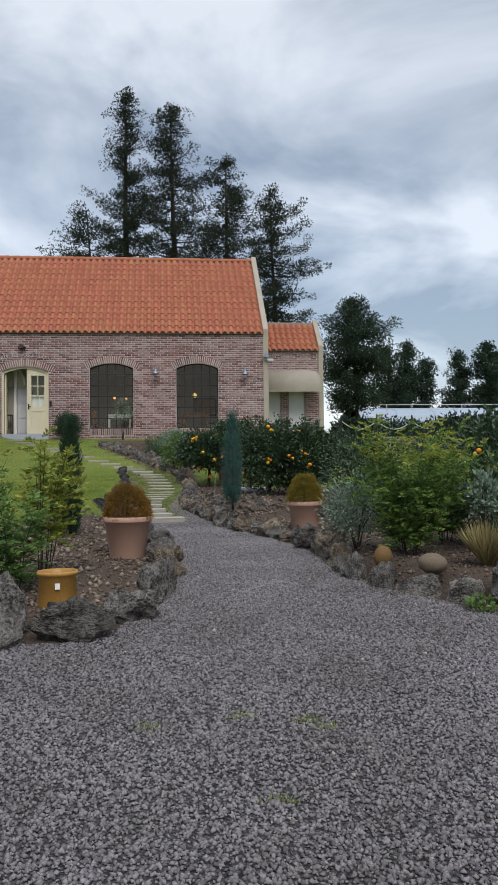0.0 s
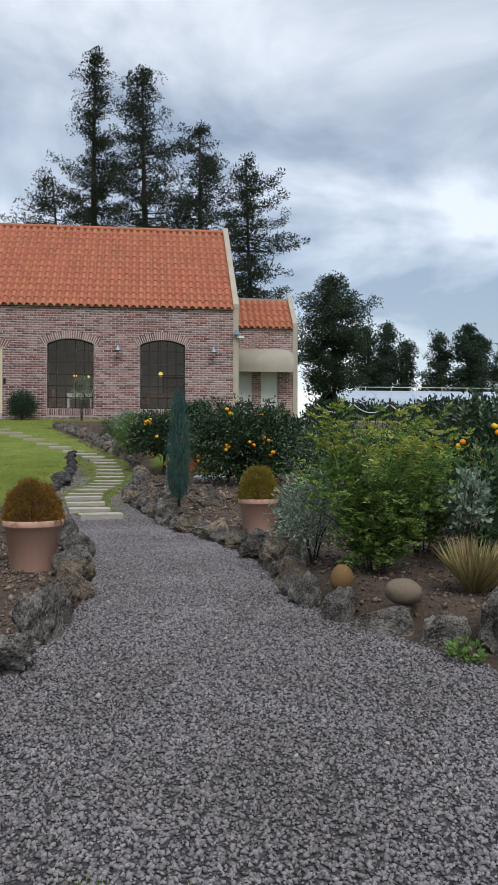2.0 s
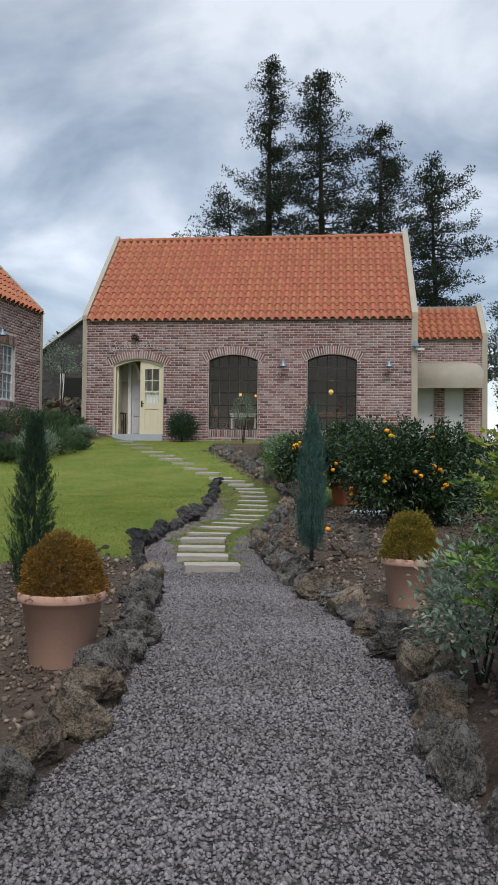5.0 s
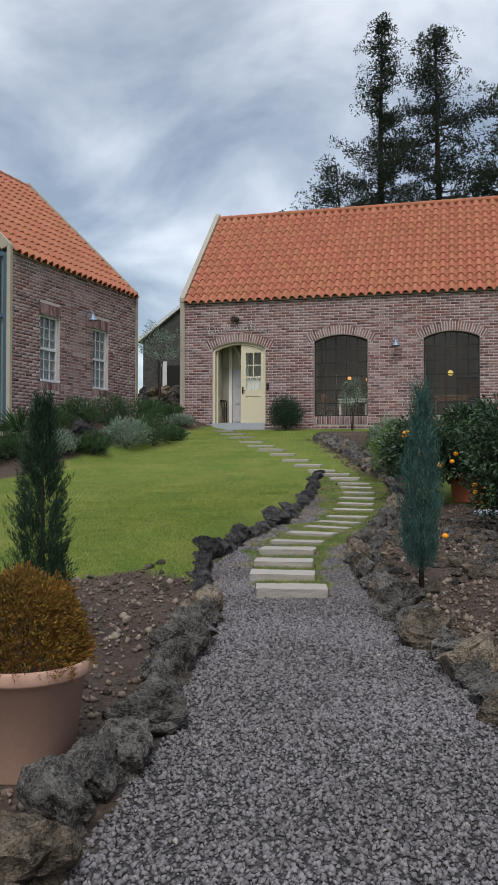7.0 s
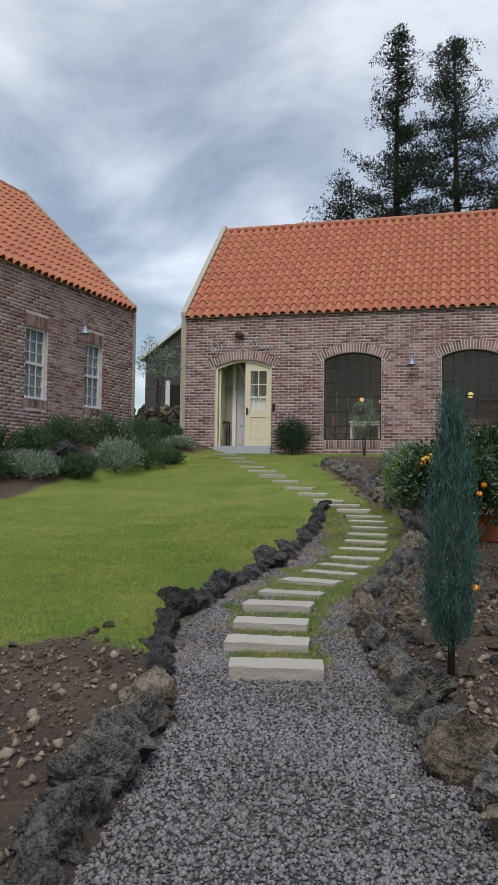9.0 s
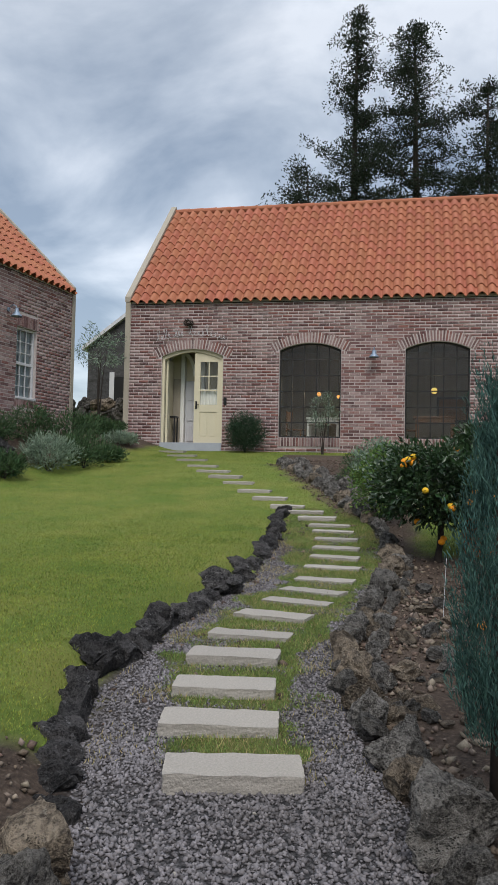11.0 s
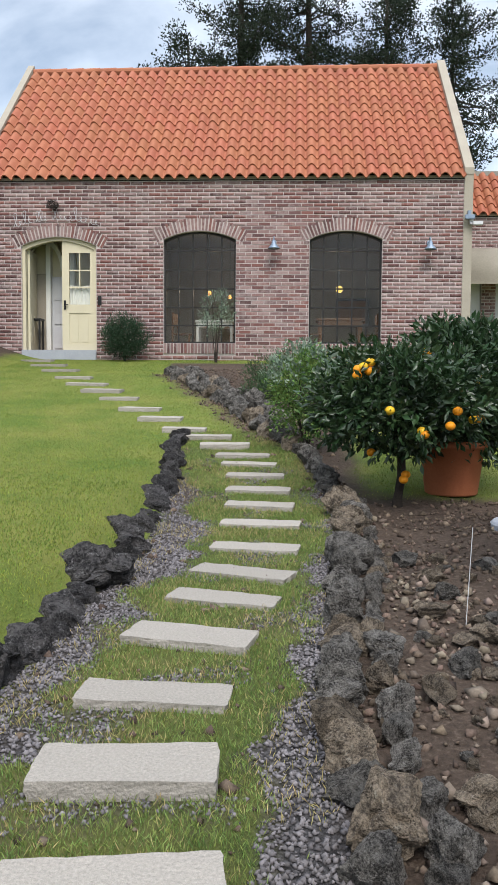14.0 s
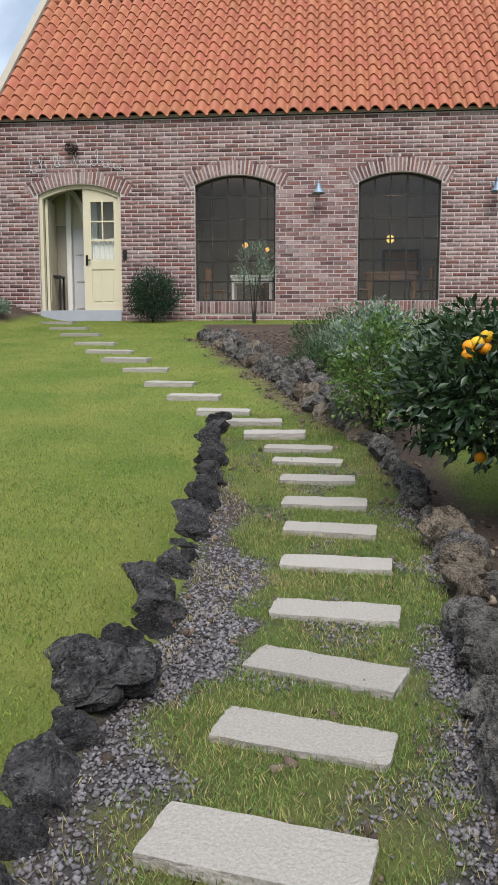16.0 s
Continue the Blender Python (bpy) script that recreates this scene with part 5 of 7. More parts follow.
for o in SWIN:
    w = new("sash_window"); w.parent = side
    tagged(w, "white sash window with small panes")
    x0, x1, z0, z1 = o["x0"], o["x1"], o["sill"], o["spring"]
    zm = (z0 + z1) / 2
    for nm, b in (("window_frame", (x0, x0 + 0.05, 0.06, 0.13, z0, z1)), ("window_frame", (x1 - 0.05, x1, 0.06, 0.13, z0, z1)), ("window_frame", (x0 + 0.05, x1 - 0.05, 0.06, 0.13, z1 - 0.05, z1)),
                  ("window_sill", (x0 - 0.0, x1 + 0.0, -0.02, 0.13, z0, z0 + 0.05)), ("meeting_rail", (x0 + 0.05, x1 - 0.05, 0.07, 0.12, zm - 0.03, zm + 0.03))):
        bm = bmesh.new(); box(bm, *b); part(nm, bevelled(bm, 0.006, 1), PALE, w)
    # added sheet behind the glass; its colour imitates the reflected sky
    bm = bmesh.new(); box(bm, x0 + 0.02, x1 - 0.02, 0.135, 0.145, z0 + 0.03, z1 - 0.03); part("blind", bm, SKY_TONE, w, "added pale blue-grey sheet that imitates sky reflected in the panes")
    for i in (1, 2):
        x = x0 + 0.05 + (x1 - x0 - 0.1) * i / 3
        bm = bmesh.new(); box(bm, x - 0.009, x + 0.009, 0.08, 0.11, z0 + 0.05, z1 - 0.05); part("glazing_bar", bm, PALE, w)
    for i in (1, 2, 4, 5):
        z = z0 + 0.05 + (z1 - z0 - 0.1) * i / 6
        bm = bmesh.new(); box(bm, x0 + 0.05, x1 - 0.05, 0.083, 0.107, z - 0.008, z + 0.008); part("glazing_bar", bm, PALE, w)
    bm = bmesh.new(); bm.faces.new([bm.verts.new(q) for q in ((x0 + 0.05, 0.095, z0 + 0.05), (x1 - 0.05, 0.095, z0 + 0.05), (x1 - 0.05, 0.095, z1 - 0.05), (x0 + 0.05, 0.095, z1 - 0.05))])
    part("pane", bm, GLASS, w).visible_shadow = False
    for top_row in (True, False):
        for i in range(12):
            bw = (x1 - x0 + 0.1) / 12
            bm = bmesh.new(); box(bm, 0.006, bw - 0.006, -0.011, 0.004, 0.006, 0.235 if top_row else 0.15)
            s = part("soldier_brick", bm, BRICK_OB, side_wall)
            s.matrix_basis = pose(x0 - 0.05 + i * bw, 0, z1 + 0.005 if top_row else z0 - 0.165)


def side_gable(x0, x1, cut):
    bm = bmesh.new()
    if cut:
        parts_p = [[(-0.02, 2.0), (-0.02, EAVE + 0.1), (0.07, EAVE + 0.1), (0.07, 2.0)], [(2 * SHALF - 0.16, 2.0), (2 * SHALF - 0.16, EAVE), (2 * SHALF + 0.02, EAVE), (2 * SHALF + 0.02, 2.0)],
                   [(-0.02, EAVE + 0.1), (SHALF, RIDGE_Z + 0.15), (SHALF, RIDGE_Z - 0.10), (0.2, EAVE + 0.02)], [(2 * SHALF + 0.02, EAVE + 0.1), (SHALF, RIDGE_Z + 0.15), (SHALF, RIDGE_Z - 0.10), (2 * SHALF - 0.2, EAVE + 0.02)]]
    else:
        parts_p = [[(-0.02, 2.0), (-0.02, EAVE + 0.12), (SHALF, RIDGE_Z + 0.17), (2 * SHALF + 0.02, EAVE + 0.12), (2 * SHALF + 0.02, 2.0)]]
    for prof in parts_p:
        a, b = [bm.verts.new((x0, y, z)) for y, z in prof], [bm.verts.new((x1, y, z)) for y, z in prof]
        bm.faces.new(a); bm.faces.new(b[::-1])
        for k in range(len(prof)):
            bm.faces.new((a[k], a[(k + 1) % len(prof)], b[(k + 1) % len(prof)], b[k]))
    bmesh.ops.recalc_face_normals(bm, faces=bm.faces[:])
    return bm


part("gable_wall", side_gable(-0.08, 0.0, True), RENDERED, side, "cream-rendered gable frame")
part("gable_wall", side_gable(SLEN, SLEN + 0.12, False), RENDERED, side, "cream-rendered gable wall")
glazed = new("glazed_gable"); glazed.parent = side
tagged(glazed, "tall blue-framed glazing filling the gable")
for b in ((-0.07, -0.02, 0.07, 0.16, 2.2, EAVE - 0.05), (-0.07, -0.02, 0.16, 2 * SHALF - 0.2, EAVE - 0.12, EAVE - 0.02), (-0.07, -0.02, 0.16, 2 * SHALF - 0.2, 4.55, 4.63), (-0.07, -0.02, 1.7, 1.78, 2.2, EAVE - 0.1), (-0.07, -0.02, 3.3, 3.38, 2.2, EAVE - 0.1), (-0.07, -0.02, 4.9, 4.98, 2.2, EAVE - 0.1)):
    bm = bmesh.new(); box(bm, *b); part("mullion", bm, BLUE_STEEL, glazed)
bm = bmesh.new(); bm.faces.new([bm.verts.new(q) for q in ((-0.045, 0.07, 2.2), (-0.045, 0.07, EAVE - 0.05), (-0.045, 2 * SHALF - 0.16, EAVE - 0.05), (-0.045, 2 * SHALF - 0.16, 2.2))])
part("pane", bm, GLASS_BLUE, glazed).visible_shadow = False
bm = bmesh.new()
v = [bm.verts.new((-0.045, y, z)) for y, z in ((0.2, EAVE), (SHALF, RIDGE_Z - 0.1), (2 * SHALF - 0.2, EAVE))]; bm.faces.new(v)
part("gable_pane", bm, GLASS_BLUE, glazed).visible_shadow = False
side_roof = new("roof"); side_roof.parent = side
side_roof.matrix_basis = slope_pose(0, -0.06, EAVE - 0.045, PITCH)
bm = bmesh.new(); box(bm, 0, SLEN, 0.02, 4.74, -0.15, -0.05); part("roof_deck", bm, STEEL, side_roof)
bm = bmesh.new(); box(bm, 0, SLEN, 0, 4.74, -0.1, 0.05)
ob = part("back_roof_slope", bm, TILE_ISLE, side)
ob.matrix_basis = pose(SLEN, 2 * SHALF + 0.06, EAVE - 0.045, 0, 0, 180) @ pose(0, 0, 0, PITCH)
bm = bmesh.new()
for k in range(13):
    w = SLEN / 13
    tube(bm, [(k * w, SHALF, RIDGE_Z + 0.015), (k * w + w + 0.01, SHALF, RIDGE_Z + 0.022)], [0.085, 0.092], 10)
part("ridge_tiles", bm, TILE_ISLE, side)
bm = bmesh.new(); box(bm, 0.0, SLEN, 2 * SHALF - 0.26, 2 * SHALF, 2.0, EAVE); part("back_wall", bm, PLASTER, side)
bm = bmesh.new(); box(bm, 0.02, SLEN - 0.02, 0.28, 2 * SHALF - 0.28, 2.3, 2.5); part("inner_floor", bm, WOOD, side)
lamp_at = side.matrix_basis @ Vector((2.75, -0.01, 5.05))
gooseneck_lamp(lamp_at.x, lamp_at.y, lamp_at.z, math.degrees(math.atan2(HOUSE_U[1], HOUSE_U[0])))


# ---- plants ----
def clump_leaves(rng, centres, spread, per, outward=0.7, up=0.25, origin=None):
    """Leaf bases and directions: per leaves about each centre."""
    c = np.repeat(np.asarray(centres, float), per, axis=0)
    off = rng.normal(size=c.shape)
    off /= np.linalg.norm(off, axis=1, keepdims=True)
    off *= (rng.random((len(c), 1)) ** 0.5) * np.asarray(spread)
    p = c + off
    o = np.asarray(origin, float) if origin is not None else c.mean(0)
    d = outward * (off / (np.abs(np.asarray(spread)).max())) + 0.45 * (p - o) / (np.linalg.norm(p - o, axis=1, keepdims=True) + 1e-6) + rng.normal(size=c.shape) * 0.45
    d[:, 2] += up
    return p, d


def shell_points(rng, n, centre, radii, inner=0.45, low=-1.0):
    out = []
    while len(out) < n:
        v = rng.normal(size=3); v /= np.linalg.norm(v)
        if v[2] < low:
            continue
        r = inner + (1 - inner) * rng.random() ** 0.6
        wob = 1 + 0.22 * noise.noise(Vector(v) * 2.3 + Vector(centre))
        out.append(np.asarray(centre) + v * r * wob * np.asarray(radii))
    return np.array(out)


def limb_mesh(base, tips, r0, sides=6, trunk_top=None):
    bm = bmesh.new()
    base = Vector(base)
    top = Vector(trunk_top) if trunk_top is not None else base
    if trunk_top is not None:
        mid = base.lerp(top, 0.5) + Vector((r0 * 0.5, -r0 * 0.4, 0))
        tube(bm, [base - Vector((0, 0, 0.05)), base + Vector((0, 0, 0.04)), mid, top], [r0 * 1.5, r0 * 1.15, r0, r0 * 0.85], sides + 2)
    for t in tips:
        t = Vector(t)
        m = top.lerp(t, 0.5) + Vector((0, 0, 0.12 * (t - top).length))
        tube(bm, [top, m, t], [r0 * 0.55, r0 * 0.35, r0 * 0.1], sides)
    return bm


def shrub(name, label, category, x, y, height, radius, mat, leaves, leaf, stems=7, seed=1, group="", z0=None, low=0.12, spread=None, up=0.3, squash=1.0, bark=None, centre=None, young=None):
    """A leafy shrub: stems from the ground, and a crown of leaf clumps."""
    rng = np.random.default_rng(seed)
    z = ground_z(x, y) if z0 is None else z0
    t = thing(name, label, category, pose(x, y, z), group)
    cz = height * (0.5 + low / 2)
    cen = (0, 0, cz) if centre is None else centre
    rad = (radius, radius * squash, height * (0.5 - low / 2))
    tips = shell_points(rng, stems * 3, cen, np.array(rad) * 0.8, 0.4)
    for k in range(stems):
        bm = bmesh.new()
        a = rng.uniform(0, 6.28)
        foot = (0.04 * radius * math.cos(a), 0.04 * radius * math.sin(a), -0.03)
        tp = tips[k]
        tube(bm, [foot, tuple(np.array(foot) * 0.4 + tp * np.array([0.35, 0.35, 0.55])), tuple(tp)], [0.005 + 0.006 * height, 0.004 + 0.003 * height, 0.002], 5)
        part("stem", bm, bark or BARK, t)
    n = max(6, leaves // 14)
    cl = shell_points(rng, n, cen, rad, 0.35)
    p, d = clump_leaves(rng, cl, spread or radius * 0.28, 14, up=up, origin=cen)
    keep = p[:, 2] > 0.01
    p, d = p[keep], d[keep]
    L = leaf[0] * (0.7 + 0.6 * rng.random(len(p)))
    part("foliage", leaves_mesh("foliage", p, d, L, L * leaf[1], mat, rng=rng), mat, t)
    if young:
        tip_c = shell_points(rng, n // 4, (cen[0], cen[1], cen[2] + height * 0.12), np.array(rad) * (1.02, 1.02, 0.9), 0.75, -0.1)
        p, d = clump_leaves(rng, tip_c, radius * 0.2, 12, up=0.4, origin=cen)
        L = leaf[0] * (0.7 + 0.6 * rng.random(len(p)))
        part("young_foliage", leaves_mesh("young_foliage", p, d, L, L * leaf[1], young, rng=rng), young, t, "pale yellow-green young leaves")
    return t


def citrus_tree(x, y, height, radius, trunk, seed, fruits, z0=None, pot=None, hang=0.35):
    rng = np.random.default_rng(seed)
    z = ground_z(x, y) if z0 is None else z0
    t = thing("citrus_tree", "small citrus tree with glossy dark leaves and ripe orange fruit", "citrus tree", pose(x, y, z), "citrus trees")
    cz = (height + trunk * hang) / 2 + 0.03
    rad = np.array((radius, radius * 0.9, (height - trunk * hang) / 2))
    tips = shell_points(rng, 16, (0, 0, cz), rad * 0.75, 0.5)
    part("trunk", limb_mesh((0, 0, 0), tips, 0.032, 6, (0.02, 0, trunk)), BARK, t, smooth=True)
    cl = shell_points(rng, 330, (0, 0, cz), rad, 0.3)
    p, d = clump_leaves(rng, cl, 0.11, 26, up=0.05, origin=(0, 0, cz))
    L = 0.07 * (0.65 + 0.65 * rng.random(len(p)))
    part("foliage", leaves_mesh("foliage", p, d, L, L * 0.42, CITRUS, rng=rng), CITRUS, t)
    for k, (a, h, r, n) in enumerate(fruits):
        for i in range(n):
            r_in = r * math.sqrt(max(0.12, 1 - ((h - cz) / rad[2]) ** 2))
            bm = bmesh.new(); bmesh.ops.create_uvsphere(bm, u_segments=14, v_segments=9, radius=0.034)
            for v in bm.verts:
                v.co.z *= 0.88
            f = part("fruit", bm, FRUIT_YELLOW if (k + i) % 4 == 0 else FRUIT, t, smooth=True)
            f.matrix_basis = pose(r_in * radius * math.cos(radians(a)) + rng.uniform(-0.06, 0.06), r_in * radius * math.sin(radians(a)) + rng.uniform(-0.03, 0.03), h + rng.uniform(-0.05, 0.05))
    return t


def column_conifer(name, label, x, y, height, radius, mat, seed, bare=0.14, leaves=5200, leaf=0.055, flare=0.38, spray=0.085):
    """A narrow upright conifer of ascending feathery shoots."""
    rng = np.random.default_rng(seed)
    t = thing(name, label, "conifer", pose(x, y, ground_z(x, y)))
    bm = bmesh.new(); tube(bm, [(0, 0, -0.05), (0.005, 0, height * 0.4), (0, 0, height * 0.92)], [0.022, 0.014, 0.004], 8)
    part("trunk", bm, BARK, t, smooth=True)
    n = leaves // 18
    hs = bare + (height - bare) * rng.random(n) ** 1.15
    rel = (hs - bare) / (height - bare)
    rr = radius * np.interp(rel, (0, 0.12, 0.35, 0.7, 0.9, 1.0), (0.55, 0.95, 1.0, 0.68, 0.33, 0.06))
    th = rng.random(n) * 6.283
    lump = np.array([1 + 0.75 * noise.noise((math.cos(a) * 1.5, math.sin(a) * 1.5, h * 4.0 + seed)) for a, h in zip(th, hs)])
    rad = rr * lump * (0.2 + 0.85 * rng.random(n) ** 0.5)
    cen = np.stack([rad * np.cos(th), rad * np.sin(th), hs], 1)
    ax = np.stack([np.cos(th) * flare, np.sin(th) * flare, np.ones(n)], 1) + rng.normal(size=(n, 3)) * 0.10
    ax /= np.linalg.norm(ax, axis=1, keepdims=True)
    step = np.tile(np.linspace(0, 1, 18), n)[:, None] * np.repeat(0.5 + 1.1 * rng.random(n), 18)[:, None]
    c = np.repeat(cen, 18, 0); a = np.repeat(ax, 18, 0)
    p = c + a * step * height * spray + rng.normal(size=c.shape) * 0.006
    d = a + rng.normal(size=a.shape) * 0.3
    L = leaf * (0.5 + 0.7 * rng.random(len(p)))
    part("foliage", leaves_mesh("foliage", p, d, L, L * 0.10 + 0.0014, mat, rng=rng), mat, t)
    return t


def flower_pot(x, y, height, r_top, r_base, mat, label, rim=0.055, z0=None, soil=True, rz=0.0):
    t = thing("flower_pot", label, "flower pot", pose(x, y, ground_z(x, y) - 0.01 if z0 is None else z0, 0, 0, rz))
    bm = bmesh.new()
    r1 = r_base + (r_top - 0.02 - r_base) * (height - rim) / height
    lathe(bm, [(r_base * 0.96, 0.0), (r_base, 0.012), (r1, height - rim - 0.008), (r_top - 0.004, height - rim), (r_top, height - rim + 0.01), (r_top, height - 0.01), (r_top - 0.008, height), (r_top - 0.022, height - 0.004), (r_top - 0.028, height - 0.06)] + ([] if soil else [(r_base - 0.03, 0.03)]), 48)
    part("body", bm, mat, t, smooth=True)
    if soil:
        bm = bmesh.new(); bmesh.ops.create_circle(bm, cap_ends=True, segments=32, radius=r_top - 0.026)
        s = part("soil", bm, BARK, t); s.matrix_basis = pose(0, 0, height - 0.045)
    return t


def globe_shrub(x, y, z, r, h, mat, label, seed):
    """A clipped dome of thuja with fine upright sprays."""
    rng = np.random.default_rng(seed)
    t = thing("globe_thuja", label, "shrub", pose(x, y, z))
    bm = bmesh.new(); tube(bm, [(0, 0, -0.04), (0, 0, h * 0.6)], [0.02, 0.008], 6); part("stem", bm, BARK, t)
    n = 2600
    v = rng.normal(size=(n, 3)); v /= np.linalg.norm(v, axis=1, keepdims=True); v[:, 2] = np.abs(v[:, 2]) * 1.0 - 0.12
    k = 0.70 + 0.3 * rng.random((n, 1)) ** 0.4
    wob = np.array([1 + 0.16 * noise.noise(Vector(q) * 3 + Vector((seed, 0, 0))) for q in v])[:, None]
    cen = v * k * wob * np.array((r, r, h * 0.9)) + np.array((0, 0, 0.06))
    ax = v * 1.0 + np.array((0, 0, 0.35)) + rng.normal(size=v.shape) * 0.2
    ax /= np.linalg.norm(ax, axis=1, keepdims=True)
    c, a = np.repeat(cen, 12, 0), np.repeat(ax, 12, 0)
    p = c + a * np.tile(np.linspace(0, 1, 12), n)[:, None] * 0.034 + rng.normal(size=c.shape) * 0.008
    d = a + rng.normal(size=a.shape) * 0.5
    L = 0.017 * (0.6 + 0.7 * rng.random(len(p)))
    part("foliage", leaves_mesh("foliage", p, d, L, L * 0.3, mat, rng=rng), mat, t)
    return t


def lathe_ball(r):
    bm = bmesh.new()
    bmesh.ops.create_uvsphere(bm, u_segments=18, v_segments=12, radius=r)
    for v in bm.verts:
        v.co.z *= 0.88 if abs(v.co.z) < r * 0.95 else 0.84
    return bm


# pots along the walk
flower_pot(-0.15, 9.46, 0.43, 0.256, 0.18, TERRACOTTA, "large pale terracotta pot planted with a bronze thuja")
globe_shrub(-0.15, 9.46, ground_z(-0.15, 9.46) + 0.37, 0.225, 0.37, BRONZE, "rounded bronze-orange thuja in a terracotta pot", 3)
flower_pot(2.02, 11.2, 0.38, 0.222, 0.165, TERRACOTTA, "pale terracotta pot planted with a golden thuja")
globe_shrub(2.02, 11.2, ground_z(2.02, 11.2) + 0.33, 0.20, 0.38, GOLDEN, "rounded golden-green thuja in a terracotta pot", 4)
pot_c = flower_pot(-0.58, 7.25, 0.27, 0.157, 0.15, GLAZED, "empty ochre glazed cylinder pot on the soil bed", 0.03, soil=False)
flower_pot(1.62, 18.25, 0.42, 0.27, 0.20, TERRACOTTA_RED, "large red terracotta pot under a citrus tree")
bm = bmesh.new(); box(bm, -0.018, 0.018, -0.003, 0.003, -0.022, 0.022)
tagpart = part("paper_label", bm, WHITE, pot_c); tagpart.matrix_basis = pose(0.02, -0.160, 0.17)

column_conifer("blue_juniper", "narrow blue-green juniper in the citrus bed", 1.22, 12.65, 1.42, 0.122, JUNIPER, 11, 0.2, 19000, 0.034, 0.18, 0.12)
column_conifer("green_cypress", "narrow dark green cypress behind the terracotta pot", -0.90, 10.95, 1.36, 0.125, CYPRESS, 12, 0.04, 24000, 0.036, 0.45, 0.06)

citrus_tree(1.15, 17.80, 1.12, 0.68, 0.46, 21, [(-125, 0.98, 0.85, 5), (-150, 0.4, 0.9, 1), (-60, 0.66, 0.92, 2), (-30, 0.65, 0.9, 2), (-100, 0.68, 0.95, 1), (-95, 0.22, 0.30, 2), (-40, 1.08, 0.7, 1), (-75, 0.52, 0.95, 2)], hang=0.85)
citrus_tree(2.16, 15.78, 1.42, 0.66, 0.45, 22, [(-100, 0.62, 0.9, 3), (-50, 0.68, 0.85, 2), (-160, 0.45, 0.85, 2), (-170, 0.3, 0.85, 2), (-90, 1.2, 0.75, 3)], hang=0.1)
citrus_tree(2.85, 15.95, 1.34, 0.62, 0.4, 23, [(-100, 0.75, 0.85, 3), (-90, 0.55, 0.9, 3), (-120, 1.2, 0.5, 1)], hang=0.1)
citrus_tree(1.75, 18.35, 0.95, 0.55, 0.25, 24, [(-90, 0.5, 0.95, 3), (-40, 0.45, 0.95, 3), (-120, 0.35, 1.0, 3)], z0=ground_z(1.62, 18.25) + 0.36, hang=-0.6)
citrus_tree(4.35, 10.6, 1.55, 0.62, 0.4, 25, [(-150, 0.72, 0.95, 5), (-120, 0.8, 0.9, 4), (-100, 1.1, 0.9, 4), (-140, 0.95, 0.9, 2)], hang=0.1)

def feathery_shrub(name, label, x, y, height, radius, mat, young, seed, branches=34, leaf=0.043, base_open=0.10, lean=(0.0, 0.0), share=0.3):
    """A shrub of arching branches set with pinnate leaves; the sprays at the top are young and paler."""
    rng = np.random.default_rng(seed)
    t = thing(name, label, "shrub", pose(x, y, ground_z(x, y)))
    old, fresh = [], []
    for k in range(branches):
        a = rng.random() * 6.283
        reach = radius * (0.25 + 0.75 * rng.random() ** 0.6)
        top = height * (1.0 - 0.5 * (reach / radius) ** 2 * rng.random()) * (0.62 + 0.38 * rng.random())
        tip = np.array((reach * math.cos(a) + lean[0], reach * math.sin(a) * 0.85 + lean[1], top))
        foot = np.array((0.05 * math.cos(a), 0.05 * math.sin(a), -0.03))
        bend = foot + (tip - foot) * np.array((0.35, 0.35, 0.6))
        if k < 9:
            bm = bmesh.new(); tube(bm, [tuple(foot), tuple(bend), tuple(tip)], [0.006, 0.004, 0.002], 5); part("stem", bm, BARK, t)
        for j in range(13):
            u = base_open + (1 - base_open) * (j + rng.random()) / 13
            root = (1 - u) ** 2 * foot + 2 * u * (1 - u) * bend + u * u * tip
            if root[2] < height * base_open * 0.7:
                continue
            b = rng.random() * 6.283
            way = np.array((math.cos(b), math.sin(b), 0.35 + 0.4 * rng.normal())) + 0.5 * (tip - foot) / height
            way /= np.linalg.norm(way)
            size = 0.17 * (0.6 + 0.6 * rng.random())
            (fresh if root[2] > height * 0.62 and rng.random() < share * 2 else old).append((root, way, size))
    for nm, sprays, mt in (("foliage", old, mat), ("young_foliage", fresh, young)):
        p, d = [], []
        for root, way, size in sprays:
            side = np.cross(way, (0, 0, 1)); side /= np.linalg.norm(side) + 1e-6
            for i in range(8):
                q = root + way * size * (i + 1) / 8 - np.array((0, 0, 0.35)) * size * ((i + 1) / 8) ** 2
                for sg in (-1, 1):
                    p.append(q); d.append(side * sg + way * 0.7 + rng.normal(size=3) * 0.22)
            p.append(root + way * size - np.array((0, 0, 0.35)) * size); d.append(way)
        L = leaf * (0.7 + 0.6 * rng.random(len(p)))
        part(nm, leaves_mesh(nm, p, d, L, L * 0.42, mt, rng=rng), mt, t)
    return t


# leafy shrubs in the citrus bed
feathery_shrub("flowering_senna", "bushy fresh-green shrub with feathery leaves beside the walk", 2.52, 8.38, 1.36, 0.62, LEAFY, YOUNG, 31, 62, lean=(0.06, 0.0))
feathery_shrub("flowering_senna", "bushy yellow-green shrub with feathery leaves behind the border", 3.2, 9.3, 1.28, 0.55, LEAFY, YOUNG, 32, 44, share=0.5)
shrub("silver_shrub", "loose silver-green shrub beside the golden thuja", "shrub", 2.18, 9.05, 0.72, 0.33, SILVER, 2100, (0.042, 0.45), 5, 33, low=0.15, spread=0.12)
